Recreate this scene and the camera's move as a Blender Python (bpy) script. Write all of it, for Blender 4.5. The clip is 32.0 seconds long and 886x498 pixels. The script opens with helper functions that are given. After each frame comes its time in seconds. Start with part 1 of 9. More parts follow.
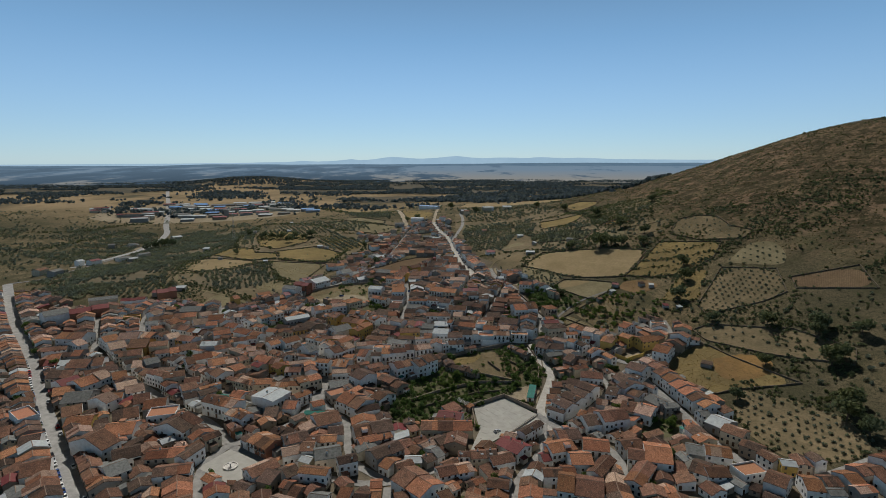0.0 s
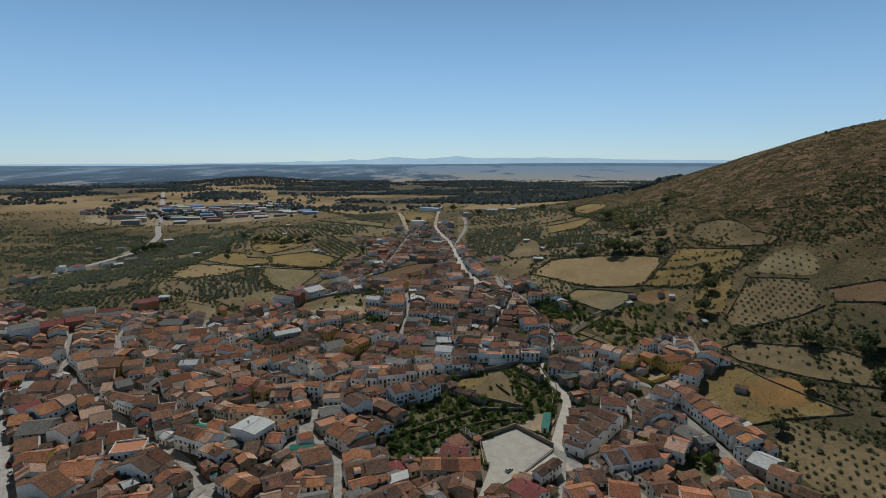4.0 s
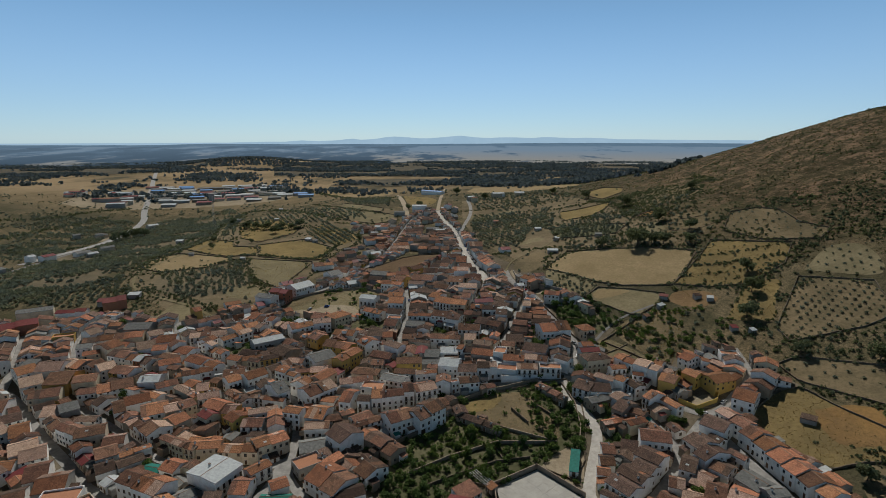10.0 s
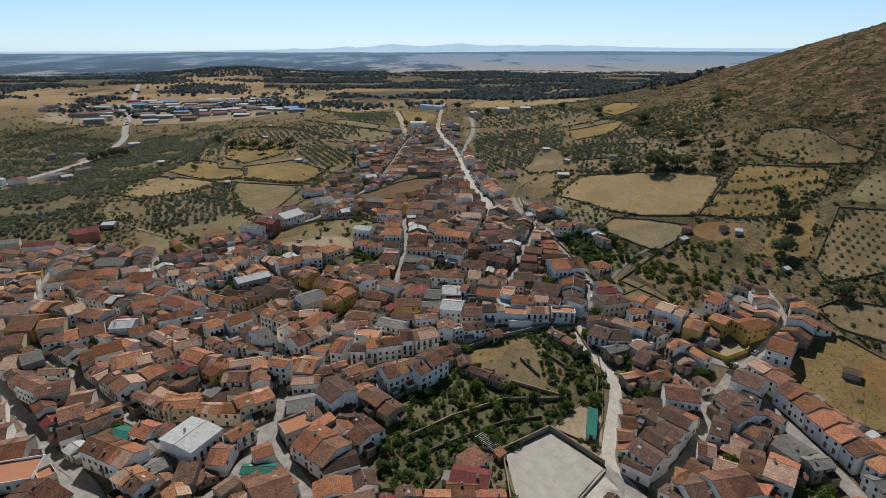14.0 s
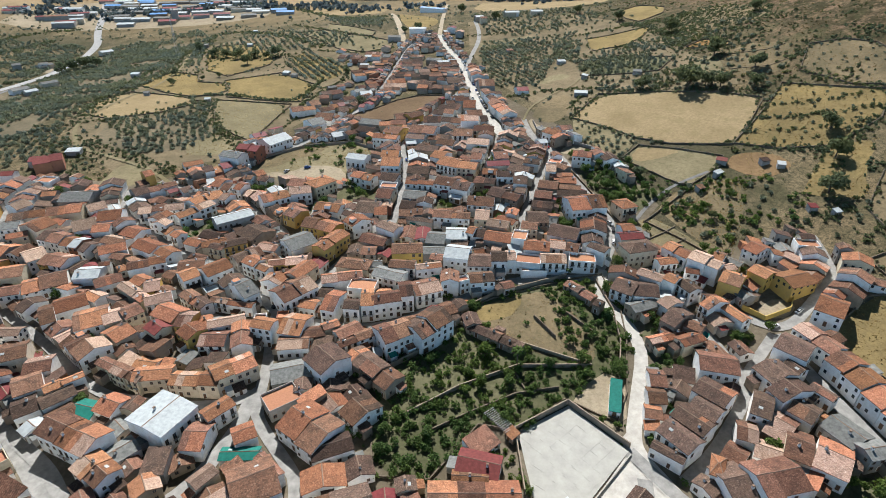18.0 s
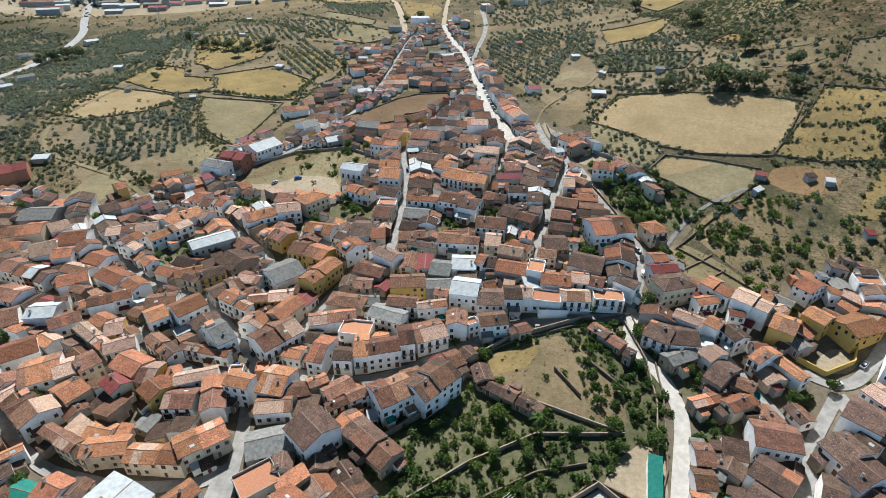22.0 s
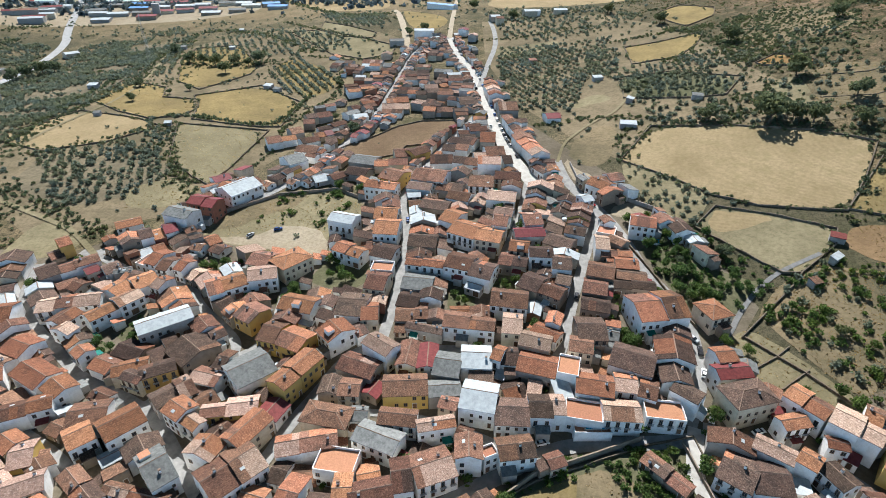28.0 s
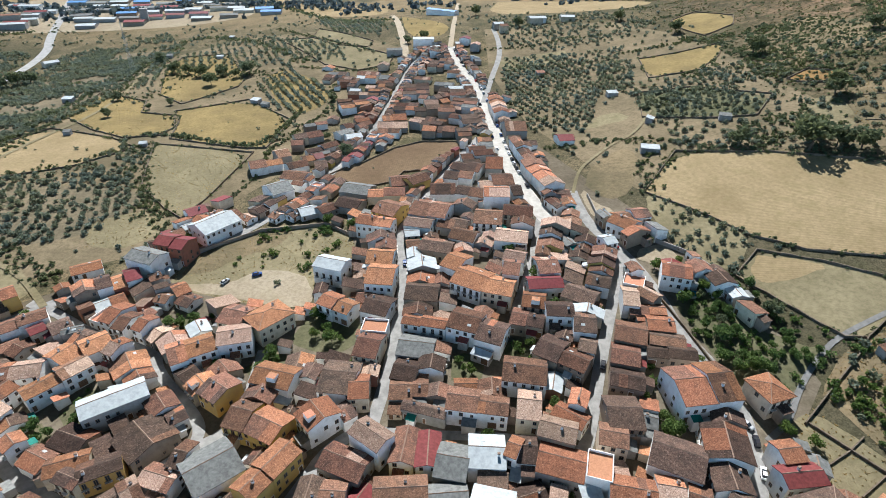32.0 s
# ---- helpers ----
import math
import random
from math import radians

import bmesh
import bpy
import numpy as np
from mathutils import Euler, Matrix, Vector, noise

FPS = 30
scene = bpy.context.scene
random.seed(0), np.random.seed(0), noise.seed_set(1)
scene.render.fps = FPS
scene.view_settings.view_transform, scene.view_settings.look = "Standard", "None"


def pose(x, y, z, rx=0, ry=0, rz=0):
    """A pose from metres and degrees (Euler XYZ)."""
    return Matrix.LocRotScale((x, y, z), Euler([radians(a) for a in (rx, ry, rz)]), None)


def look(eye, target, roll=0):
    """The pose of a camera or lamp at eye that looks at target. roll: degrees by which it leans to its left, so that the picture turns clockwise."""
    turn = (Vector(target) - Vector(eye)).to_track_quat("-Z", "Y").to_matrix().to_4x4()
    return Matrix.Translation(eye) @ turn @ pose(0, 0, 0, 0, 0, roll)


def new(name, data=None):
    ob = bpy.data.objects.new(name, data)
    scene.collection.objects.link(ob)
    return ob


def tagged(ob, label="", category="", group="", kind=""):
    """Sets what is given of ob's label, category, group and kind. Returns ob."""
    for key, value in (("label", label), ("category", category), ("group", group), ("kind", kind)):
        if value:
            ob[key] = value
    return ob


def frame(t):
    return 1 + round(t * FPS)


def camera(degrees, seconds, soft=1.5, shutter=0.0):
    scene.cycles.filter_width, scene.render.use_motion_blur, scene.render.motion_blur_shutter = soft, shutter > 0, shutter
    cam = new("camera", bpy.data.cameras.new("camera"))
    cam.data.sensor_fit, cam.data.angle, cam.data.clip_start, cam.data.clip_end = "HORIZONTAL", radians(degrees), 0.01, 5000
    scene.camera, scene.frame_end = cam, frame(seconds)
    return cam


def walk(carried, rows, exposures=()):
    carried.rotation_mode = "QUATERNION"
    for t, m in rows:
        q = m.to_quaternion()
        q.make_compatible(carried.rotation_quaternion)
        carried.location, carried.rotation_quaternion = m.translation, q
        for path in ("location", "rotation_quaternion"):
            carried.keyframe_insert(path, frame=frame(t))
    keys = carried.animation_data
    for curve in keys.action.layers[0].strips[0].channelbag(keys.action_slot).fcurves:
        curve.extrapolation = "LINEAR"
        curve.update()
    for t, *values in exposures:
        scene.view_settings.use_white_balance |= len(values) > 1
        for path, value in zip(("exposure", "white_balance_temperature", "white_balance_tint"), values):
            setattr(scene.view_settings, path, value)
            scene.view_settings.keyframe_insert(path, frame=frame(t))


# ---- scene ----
import itertools
cam = camera(78.4, 32.0, 0.2)
METRES, EYE, TILT, LEAN, TURN = 300.0, 146.7, 3.9, -1.9, 0.0
ROWS = [
    (0.0, 0.0, 0.0, 0.0, -0.46, -13.34, 1.96),
    (0.5, -0.0008, 0.0143, -0.0008, -0.48, -13.34, 1.96),
    (1.0, -0.0013, 0.0301, -0.0015, -0.47, -13.34, 1.95),
    (1.5, -0.0021, 0.0446, -0.0025, -0.47, -13.33, 1.95),
    (2.0, -0.0029, 0.0604, -0.0034, -0.45, -13.32, 1.94),
    (2.5, -0.0033, 0.0749, -0.0042, -0.42, -13.32, 1.93),
    (3.0, -0.0037, 0.0907, -0.0053, -0.41, -13.33, 1.94),
    (3.5, -0.0045, 0.1053, -0.0061, -0.4, -13.33, 1.94),
    (5.5, -0.0056, 0.1667, -0.0109, -0.3, -13.32, 1.9),
    (6.0, -0.0063, 0.1824, -0.0121, -0.29, -13.33, 1.92),
    (6.5, -0.0064, 0.1974, -0.0127, -0.26, -13.35, 1.91),
    (7.0, -0.0071, 0.2134, -0.0136, -0.21, -13.37, 1.9),
    (7.5, -0.0074, 0.2285, -0.0145, -0.18, -13.38, 1.9),
    (8.0, -0.0082, 0.2447, -0.015, -0.15, -13.39, 1.89),
    (8.5, -0.0083, 0.2597, -0.016, -0.11, -13.41, 1.89),
    (9.0, -0.0091, 0.2758, -0.0172, -0.11, -13.54, 1.87),
    (9.5, -0.0098, 0.2907, -0.018, -0.13, -14.27, 1.88),
    (10.0, -0.0106, 0.3067, -0.0191, -0.16, -15.4, 1.86),
    (10.5, -0.0106, 0.3216, -0.0195, -0.16, -16.47, 1.86),
    (11.0, -0.0117, 0.3379, -0.0199, -0.2, -17.62, 1.84),
    (11.5, -0.0122, 0.3528, -0.0209, -0.21, -18.65, 1.85),
    (12.0, -0.0131, 0.369, -0.0218, -0.24, -19.76, 1.85),
    (12.5, -0.0135, 0.384, -0.0223, -0.26, -20.8, 1.86),
    (13.0, -0.014, 0.4002, -0.0233, -0.26, -21.95, 1.86),
    (13.5, -0.0148, 0.415, -0.024, -0.27, -23.1, 1.84),
    (14.0, -0.0153, 0.4313, -0.0251, -0.24, -24.38, 1.83),
    (14.5, -0.0157, 0.4462, -0.026, -0.22, -25.55, 1.82),
    (16.5, -0.0183, 0.5084, -0.0305, -0.14, -30.19, 1.76),
    (17.0, -0.0191, 0.5245, -0.0314, -0.13, -31.36, 1.75),
    (17.5, -0.0198, 0.5393, -0.0323, -0.12, -32.48, 1.73),
    (18.0, -0.0203, 0.5555, -0.0332, -0.09, -33.75, 1.72),
    (18.5, -0.0206, 0.5702, -0.034, -0.07, -34.88, 1.71),
    (19.0, -0.0212, 0.5873, -0.0341, -0.04, -35.48, 1.7),
    (19.5, -0.0222, 0.6021, -0.0352, 0.01, -35.39, 1.67),
    (20.0, -0.0224, 0.6184, -0.0358, 0.07, -35.37, 1.65),
    (20.5, -0.0232, 0.6335, -0.0363, 0.11, -35.35, 1.64),
    (21.0, -0.024, 0.6496, -0.0371, 0.15, -35.29, 1.62),
    (21.5, -0.0247, 0.6648, -0.0377, 0.18, -35.26, 1.63),
    (22.0, -0.0257, 0.6811, -0.0385, 0.2, -35.24, 1.63),
    (22.5, -0.0266, 0.6962, -0.0391, 0.23, -35.21, 1.64),
    (23.0, -0.0274, 0.7126, -0.0402, 0.27, -35.17, 1.64),
    (23.5, -0.0279, 0.7277, -0.041, 0.29, -35.15, 1.65),
    (24.0, -0.0283, 0.7442, -0.0421, 0.33, -35.1, 1.66),
    (24.5, -0.029, 0.7594, -0.0427, 0.36, -35.07, 1.65),
    (25.0, -0.0294, 0.7758, -0.0435, 0.41, -35.05, 1.65),
    (25.5, -0.0299, 0.7908, -0.0442, 0.46, -35.02, 1.63),
    (27.5, -0.0315, 0.8542, -0.0484, 0.61, -34.93, 1.58),
    (28.0, -0.0319, 0.8708, -0.0493, 0.64, -34.92, 1.58),
    (28.5, -0.0325, 0.886, -0.0504, 0.64, -34.89, 1.56),
    (29.0, -0.0329, 0.9026, -0.0513, 0.65, -34.88, 1.56),
    (29.5, -0.0337, 0.9178, -0.0522, 0.63, -34.88, 1.56),
    (30.0, -0.0344, 0.9343, -0.0531, 0.63, -34.88, 1.56),
    (30.5, -0.035, 0.9496, -0.0542, 0.61, -34.85, 1.58),
    (31.0, -0.0358, 0.9659, -0.0549, 0.59, -34.83, 1.57),
    (31.5, -0.0364, 0.9811, -0.0557, 0.57, -34.81, 1.57),
    (32.0, -0.0372, 0.9975, -0.0566, 0.58, -34.8, 1.56),
]
EXPOSURES = [(0.0, -0.27, 6420, 9), (9.0, -0.27, 6420, 9), (11.0, -0.23, 6460, 11), (13.0, -0.02, 6540, 14), (14.0, 0.16, 6500, 14), (15.0, 0.47, 6360, 12), (17.0, 0.96, 6090, 10), (19.0, 1.08, 6020, 9), (22.0, 1.10, 5960, 9), (25.0, 1.20, 5860, 9), (32.0, 1.19, 5820, 9)]
walk(cam, [(t, pose(0, 0, EYE, TILT, LEAN, TURN) @ pose(METRES * x, METRES * y, METRES * z, 90 + pitch, roll, yaw)) for t, x, y, z, yaw, pitch, roll in ROWS], EXPOSURES)

# ---------------------------------------------------------------- world and sun
SUN_ELEV, SUN_AZ = radians(48), radians(-4)  # azimuth from +y towards +x
world = bpy.data.worlds.new("world")
scene.world = world
world.use_nodes = True
wn = world.node_tree
sky = wn.nodes.new("ShaderNodeTexSky")
sky.sky_type = "NISHITA"
sky.sun_disc = False
sky.sun_elevation, sky.sun_rotation = SUN_ELEV, SUN_AZ
sky.altitude, sky.air_density, sky.dust_density, sky.ozone_density = 600, 0.8, 0.12, 3.0
wn.nodes["Background"].inputs[1].default_value = 0.09
tint = wn.nodes.new("ShaderNodeMix")
tint.data_type, tint.blend_type = "RGBA", "MULTIPLY"
tint.inputs[0].default_value, tint.inputs[7].default_value = 1.0, (0.82, 0.995, 1.09, 1)
wn.links.new(sky.outputs[0], tint.inputs[6])
haze = wn.nodes.new("ShaderNodeMix")
haze.data_type = "RGBA"
haze.inputs[0].default_value = 0.5
wn.links.new(tint.outputs[2], haze.inputs[6])
# sky dimmed towards the zenith, to cut its fill light and deepen shadows
aloft, height, deep = wn.nodes.new("ShaderNodeTexCoord"), wn.nodes.new("ShaderNodeSeparateXYZ"), wn.nodes.new("ShaderNodeMapRange")
deep.interpolation_type = "SMOOTHSTEP"
deep.inputs[1].default_value, deep.inputs[2].default_value, deep.inputs[3].default_value, deep.inputs[4].default_value = 0.08, 0.62, 1.0, 0.05
wn.links.new(aloft.outputs["Generated"], height.inputs[0])
wn.links.new(height.outputs[2], deep.inputs[0])
low = wn.nodes.new("ShaderNodeValToRGB")
low.color_ramp.elements[0].position, low.color_ramp.elements[0].color = 0.0, (5.8, 7.9, 9.9, 1)
low.color_ramp.elements[1].position, low.color_ramp.elements[1].color = 0.2, (3.9, 7.4, 11.3, 1)
wn.links.new(height.outputs[2], low.inputs[0])
wn.links.new(low.outputs[0], haze.inputs[7])
fade = wn.nodes.new("ShaderNodeMix")
fade.data_type, fade.blend_type = "RGBA", "MULTIPLY"
fade.inputs[0].default_value = 1.0
wn.links.new(haze.outputs[2], fade.inputs[6])
wn.links.new(deep.outputs[0], fade.inputs[7])
wn.links.new(fade.outputs[2], wn.nodes["Background"].inputs[0])
lamp = bpy.data.lights.new("sun", "SUN")
lamp.energy, lamp.angle, lamp.color = 4.4, radians(0.5), (1.0, 0.955, 0.89)
sun = new("sun", lamp)
to_sun = Vector((math.sin(SUN_AZ) * math.cos(SUN_ELEV), math.cos(SUN_AZ) * math.cos(SUN_ELEV), math.sin(SUN_ELEV)))
sun.matrix_world = look(to_sun * 900, (0, 0, 0))

# ---------------------------------------------------------------- materials
def material(name, rough=0.9):
    m = bpy.data.materials.new(name)
    m.use_nodes = True
    t = m.node_tree
    b = t.nodes["Principled BSDF"]
    b.inputs["Roughness"].default_value = rough
    b.inputs["Specular IOR Level"].default_value = 0.06
    return m, t, b


def node(t, kind, **values):
    n = t.nodes.new("ShaderNode" + kind)
    for key, v in values.items():
        if key in n.inputs:
            n.inputs[key].default_value = v
    return n


def coords(t, space="Object", scale=None):
    c = node(t, "TexCoord").outputs[space]
    if space == "World":
        c = node(t, "NewGeometry").outputs["Position"]
    if scale:
        m = node(t, "Mapping", Scale=scale)
        t.links.new(c, m.inputs["Vector"])
        c = m.outputs[0]
    return c


def position(t, scale=None):
    c = node(t, "NewGeometry").outputs["Position"]
    if scale:
        m = node(t, "Mapping", Scale=scale)
        t.links.new(c, m.inputs["Vector"])
        c = m.outputs[0]
    return c


def noise_of(t, vec, scale, detail=4.0, rough=0.6):
    n = node(t, "TexNoise", Scale=scale, Detail=detail, Roughness=rough)
    t.links.new(vec, n.inputs["Vector"])
    return n.outputs[0]


def ramp(t, fac, stops):
    r = t.nodes.new("ShaderNodeValToRGB")
    e = r.color_ramp.elements
    while len(e) < len(stops):
        e.new(0.5)
    for el, (p, c) in zip(e, stops):
        el.position, el.color = p, (*c, 1) if len(c) == 3 else c
    t.links.new(fac, r.inputs[0])
    return r.outputs[0]


def mix(t, fac, a, b, how="MIX"):
    n = t.nodes.new("ShaderNodeMix")
    n.data_type, n.blend_type = "RGBA", how
    for sock, v in ((n.inputs[0], fac), (n.inputs[6], a), (n.inputs[7], b)):
        if isinstance(v, (int, float)):
            sock.default_value = v
        elif isinstance(v, tuple):
            sock.default_value = (*v, 1)
        else:
            t.links.new(v, sock)
    return n.outputs[2]


def math_node(t, op, a, b=0.0):
    n = t.nodes.new("ShaderNodeMath")
    n.operation = op
    for sock, v in ((n.inputs[0], a), (n.inputs[1], b)):
        if isinstance(v, (int, float)):
            sock.default_value = v
        else:
            t.links.new(v, sock)
    return n.outputs[0]


def bump(t, b, height, strength=0.4, distance=0.1):
    n = node(t, "Bump", Strength=strength, Distance=distance)
    t.links.new(height, n.inputs["Height"])
    t.links.new(n.outputs[0], b.inputs["Normal"])


def vary(t, colour, amount=0.25, hue=0.007):
    """Shifts a colour a little from thing to thing."""
    r = math_node(t, "FRACT", math_node(t, "ADD", node(t, "ObjectInfo").outputs["Random"], node(t, "NewGeometry").outputs["Random Per Island"]))
    h = node(t, "HueSaturation")
    v = math_node(t, "MULTIPLY_ADD", r, 2 * amount)
    t.nodes[-1].inputs[2].default_value = 1 - amount
    t.links.new(v, h.inputs["Value"])
    r2 = math_node(t, "FRACT", math_node(t, "MULTIPLY", r, 7.31))
    v2 = math_node(t, "MULTIPLY_ADD", r2, 2 * hue)
    t.nodes[-1].inputs[2].default_value = 0.5 - hue
    t.links.new(v2, h.inputs["Hue"])
    t.links.new(colour, h.inputs["Color"])
    return h.outputs[0]


def roof_material(name, light, dark, stain, stain_at=0.55, amount=0.43):
    """Curved clay tiles: channels down the slope, courses across, patches of lichen and new tiles."""
    m, t, b = material(name, 0.9)
    c = coords(t)
    wave = node(t, "TexWave", Scale=1.15, Distortion=0.8, Detail=1.0)
    wave.bands_direction = "X"
    t.links.new(c, wave.inputs["Vector"])
    fine = noise_of(t, c, 1.7, 6, 0.75)
    p = position(t)
    big = noise_of(t, p, 0.35, 4, 0.65)
    streak = noise_of(t, position(t), 1.3, 3, 0.6)
    speck = noise_of(t, p, 3.0, 4, 0.8)
    col = mix(t, ramp(t, fine, [(0.3, (0, 0, 0)), (0.7, (1, 1, 1))]), dark, light)
    col = mix(t, ramp(t, big, [(stain_at - 0.1, (0, 0, 0)), (stain_at + 0.15, (0.75, 0.75, 0.75))]), col, stain)
    col = mix(t, math_node(t, "MULTIPLY", ramp(t, streak, [(0.62, (0, 0, 0)), (0.72, (1, 1, 1))]), 0.5), col, light)
    col = mix(t, ramp(t, speck, [(0.50, (0, 0, 0)), (0.58, (0.78, 0.78, 0.78))]), col, tuple(k * 0.5 for k in dark))
    col = mix(t, ramp(t, noise_of(t, position(t), 2.1, 4, 0.8), [(0.55, (0, 0, 0)), (0.62, (0.7, 0.7, 0.7))]), col, (min(0.7, light[0] * 1.4), min(0.7, light[1] * 1.55), min(0.7, light[2] * 1.65)))
    col = mix(t, math_node(t, "MULTIPLY", wave.outputs[0], 0.36), col, mix(t, 1.0, col, (0.35, 0.32, 0.30), "MULTIPLY"))
    t.links.new(vary(t, col, amount), b.inputs["Base Color"])
    bump(t, b, wave.outputs[0], 0.45, 0.07)
    return m


def wall_material(name, colour, dirt, amount=0.14):
    m, t, b = material(name, 0.85)
    p = position(t)
    big = noise_of(t, p, 0.5, 5, 0.7)
    small = noise_of(t, position(t, (3.0, 3.0, 0.6)), 1.0, 4, 0.7)
    col = mix(t, ramp(t, big, [(0.45, (0, 0, 0)), (0.78, (0.7, 0.7, 0.7))]), colour, dirt)
    col = mix(t, ramp(t, small, [(0.55, (0, 0, 0)), (0.85, (0.5, 0.5, 0.5))]), col, dirt)
    t.links.new(vary(t, col, amount, 0.01), b.inputs["Base Color"])
    bump(t, b, noise_of(t, p, 6, 3), 0.2, 0.03)
    return m


def plain(name, colour, rough=0.6, scale=1.5, spread=0.25, metallic=0.0, random_value=0.0):
    m, t, b = material(name, rough)
    n = noise_of(t, position(t), scale, 4, 0.65)
    lo = tuple(c * (1 - spread) for c in colour)
    hi = tuple(min(1, c * (1 + spread)) for c in colour)
    col = ramp(t, n, [(0.3, lo), (0.7, hi)])
    if random_value:
        col = vary(t, col, random_value)
    t.links.new(col, b.inputs["Base Color"])
    b.inputs["Metallic"].default_value = metallic
    return m


ROOF = {
    "orange": roof_material("roof_orange_tile", (0.420, 0.196, 0.106), (0.255, 0.110, 0.060), (0.105, 0.062, 0.043), 0.56),
    "clay": roof_material("roof_clay_tile", (0.286, 0.150, 0.097), (0.150, 0.080, 0.053), (0.060, 0.044, 0.035), 0.53),
    "old": roof_material("roof_old_tile", (0.175, 0.112, 0.082), (0.090, 0.058, 0.044), (0.045, 0.037, 0.030), 0.50),
    "pale": roof_material("roof_pale_tile", (0.47, 0.325, 0.242), (0.315, 0.200, 0.144), (0.15, 0.105, 0.080), 0.58),
    "red": plain("roof_red_sheet", (0.160, 0.044, 0.040), 0.6, 1.0, 0.25, 0, 0.15),
    "grey": plain("roof_fibre_cement", (0.160, 0.160, 0.148), 0.85, 0.8, 0.35, 0, 0.2),
    "white": plain("roof_white_sheet", (0.365, 0.385, 0.38), 0.6, 0.6, 0.2),
    "blue": plain("roof_blue_sheet", (0.10, 0.22, 0.42), 0.5, 1.0, 0.2),
    "green": plain("roof_green_sheet", (0.024, 0.150, 0.118), 0.6, 1.0, 0.2),
}
ROOF_WORDS = {"orange": "an orange clay tile roof", "clay": "a weathered clay tile roof", "old": "an old brown tile roof", "pale": "a pale new tile roof",
              "red": "a red sheet roof", "grey": "a grey fibre-cement roof", "white": "a white sheet roof", "green": "a green sheet roof"}
WALL = {
    "white": wall_material("wall_whitewash", (0.78, 0.755, 0.71), (0.50, 0.445, 0.375)),
    "cream": wall_material("wall_cream_render", (0.58, 0.49, 0.36), (0.32, 0.255, 0.18)),
    "ochre": wall_material("wall_ochre_render", (0.504, 0.336, 0.101), (0.353, 0.244, 0.109)),
    "grey": wall_material("wall_grey_render", (0.336, 0.311, 0.277), (0.185, 0.168, 0.143), 0.15),
    "stone": wall_material("wall_rubble_stone", (0.286, 0.227, 0.168), (0.143, 0.109, 0.084), 0.2),
    "brick": wall_material("wall_brown_brick", (0.30, 0.13, 0.08), (0.18, 0.09, 0.06), 0.15),
}
WALL_WORDS = {"white": "whitewashed", "cream": "cream rendered", "ochre": "ochre yellow", "grey": "grey rendered", "stone": "rubble stone", "brick": "brown brick"}
MORTAR = plain("ridge_mortar", (0.232, 0.160, 0.116), 0.9, 2.0, 0.3)
GLASS, _, gb = material("window_glass", 0.12)
gb.inputs["Specular IOR Level"].default_value = 0.5
gb.inputs["Base Color"].default_value = (0.03, 0.035, 0.04, 1)
FRAME = plain("window_frame", (0.22, 0.15, 0.10), 0.6, 3, 0.3, 0, 0.4)
SILL = plain("stone_sill", (0.55, 0.52, 0.47), 0.8)
DOORWOOD = plain("door_wood", (0.13, 0.075, 0.045), 0.6, 3, 0.35, 0, 0.5)
IRON = plain("black_iron", (0.03, 0.03, 0.03), 0.5)
STREET = plain("street_concrete", (0.245, 0.236, 0.219), 0.9, 0.35, 0.26)
PALE_ROAD = plain("pale_road_concrete", (0.40, 0.376, 0.335), 0.9, 0.35, 0.2)
ASPHALT = plain("asphalt", (0.295, 0.287, 0.271), 0.9, 0.3, 0.22)
LANE = plain("worn_asphalt", (0.17, 0.165, 0.155), 0.9, 0.4, 0.25)
TRACK = plain("dirt_track", (0.320, 0.264, 0.188), 0.95, 0.4, 0.2)
TERRACOTTA = plain("terrace_tile", (0.36, 0.17, 0.10), 0.8, 2.0, 0.2, 0, 0.2)
BARK = plain("bark", (0.10, 0.075, 0.055), 0.95, 4, 0.3)


def leaf_material(name, a, b_, rough=0.8):
    """Leaves that let some of the light through."""
    m, t, b = material(name, rough)
    r = node(t, "NewGeometry").outputs["Random Per Island"]
    col = ramp(t, r, [(0.0, a), (1.0, b_)])
    col = mix(t, ramp(t, noise_of(t, position(t), 0.05, 3), [(0.35, (0, 0, 0)), (0.7, (1, 1, 1))]), col, mix(t, 1.0, col, (1.25, 1.1, 0.75), "MULTIPLY"))
    t.links.new(col, b.inputs["Base Color"])
    tr = node(t, "BsdfTranslucent")
    t.links.new(col, tr.inputs["Color"])
    both = node(t, "MixShader")
    both.inputs[0].default_value = 0.45
    t.links.new(b.outputs[0], both.inputs[1])
    t.links.new(tr.outputs[0], both.inputs[2])
    t.links.new(both.outputs[0], t.nodes["Material Output"].inputs[0])
    return m


OLIVE = leaf_material("olive_leaves", (0.094, 0.114, 0.086), (0.190, 0.220, 0.172))
GREEN = leaf_material("garden_leaves", (0.045, 0.078, 0.026), (0.125, 0.185, 0.06))
OAK = leaf_material("oak_leaves", (0.062, 0.082, 0.046), (0.140, 0.165, 0.095))
STRAWY = leaf_material("dry_tufts", (0.20, 0.15, 0.07), (0.36, 0.28, 0.15))
# the blue of distance haze is mixed into these leaf colours
FAR_OAK = leaf_material("hazed_oak_leaves", (0.056, 0.079, 0.098), (0.098, 0.125, 0.142))
SCRUB = leaf_material("scrub_leaves", (0.050, 0.050, 0.021), (0.110, 0.100, 0.045))


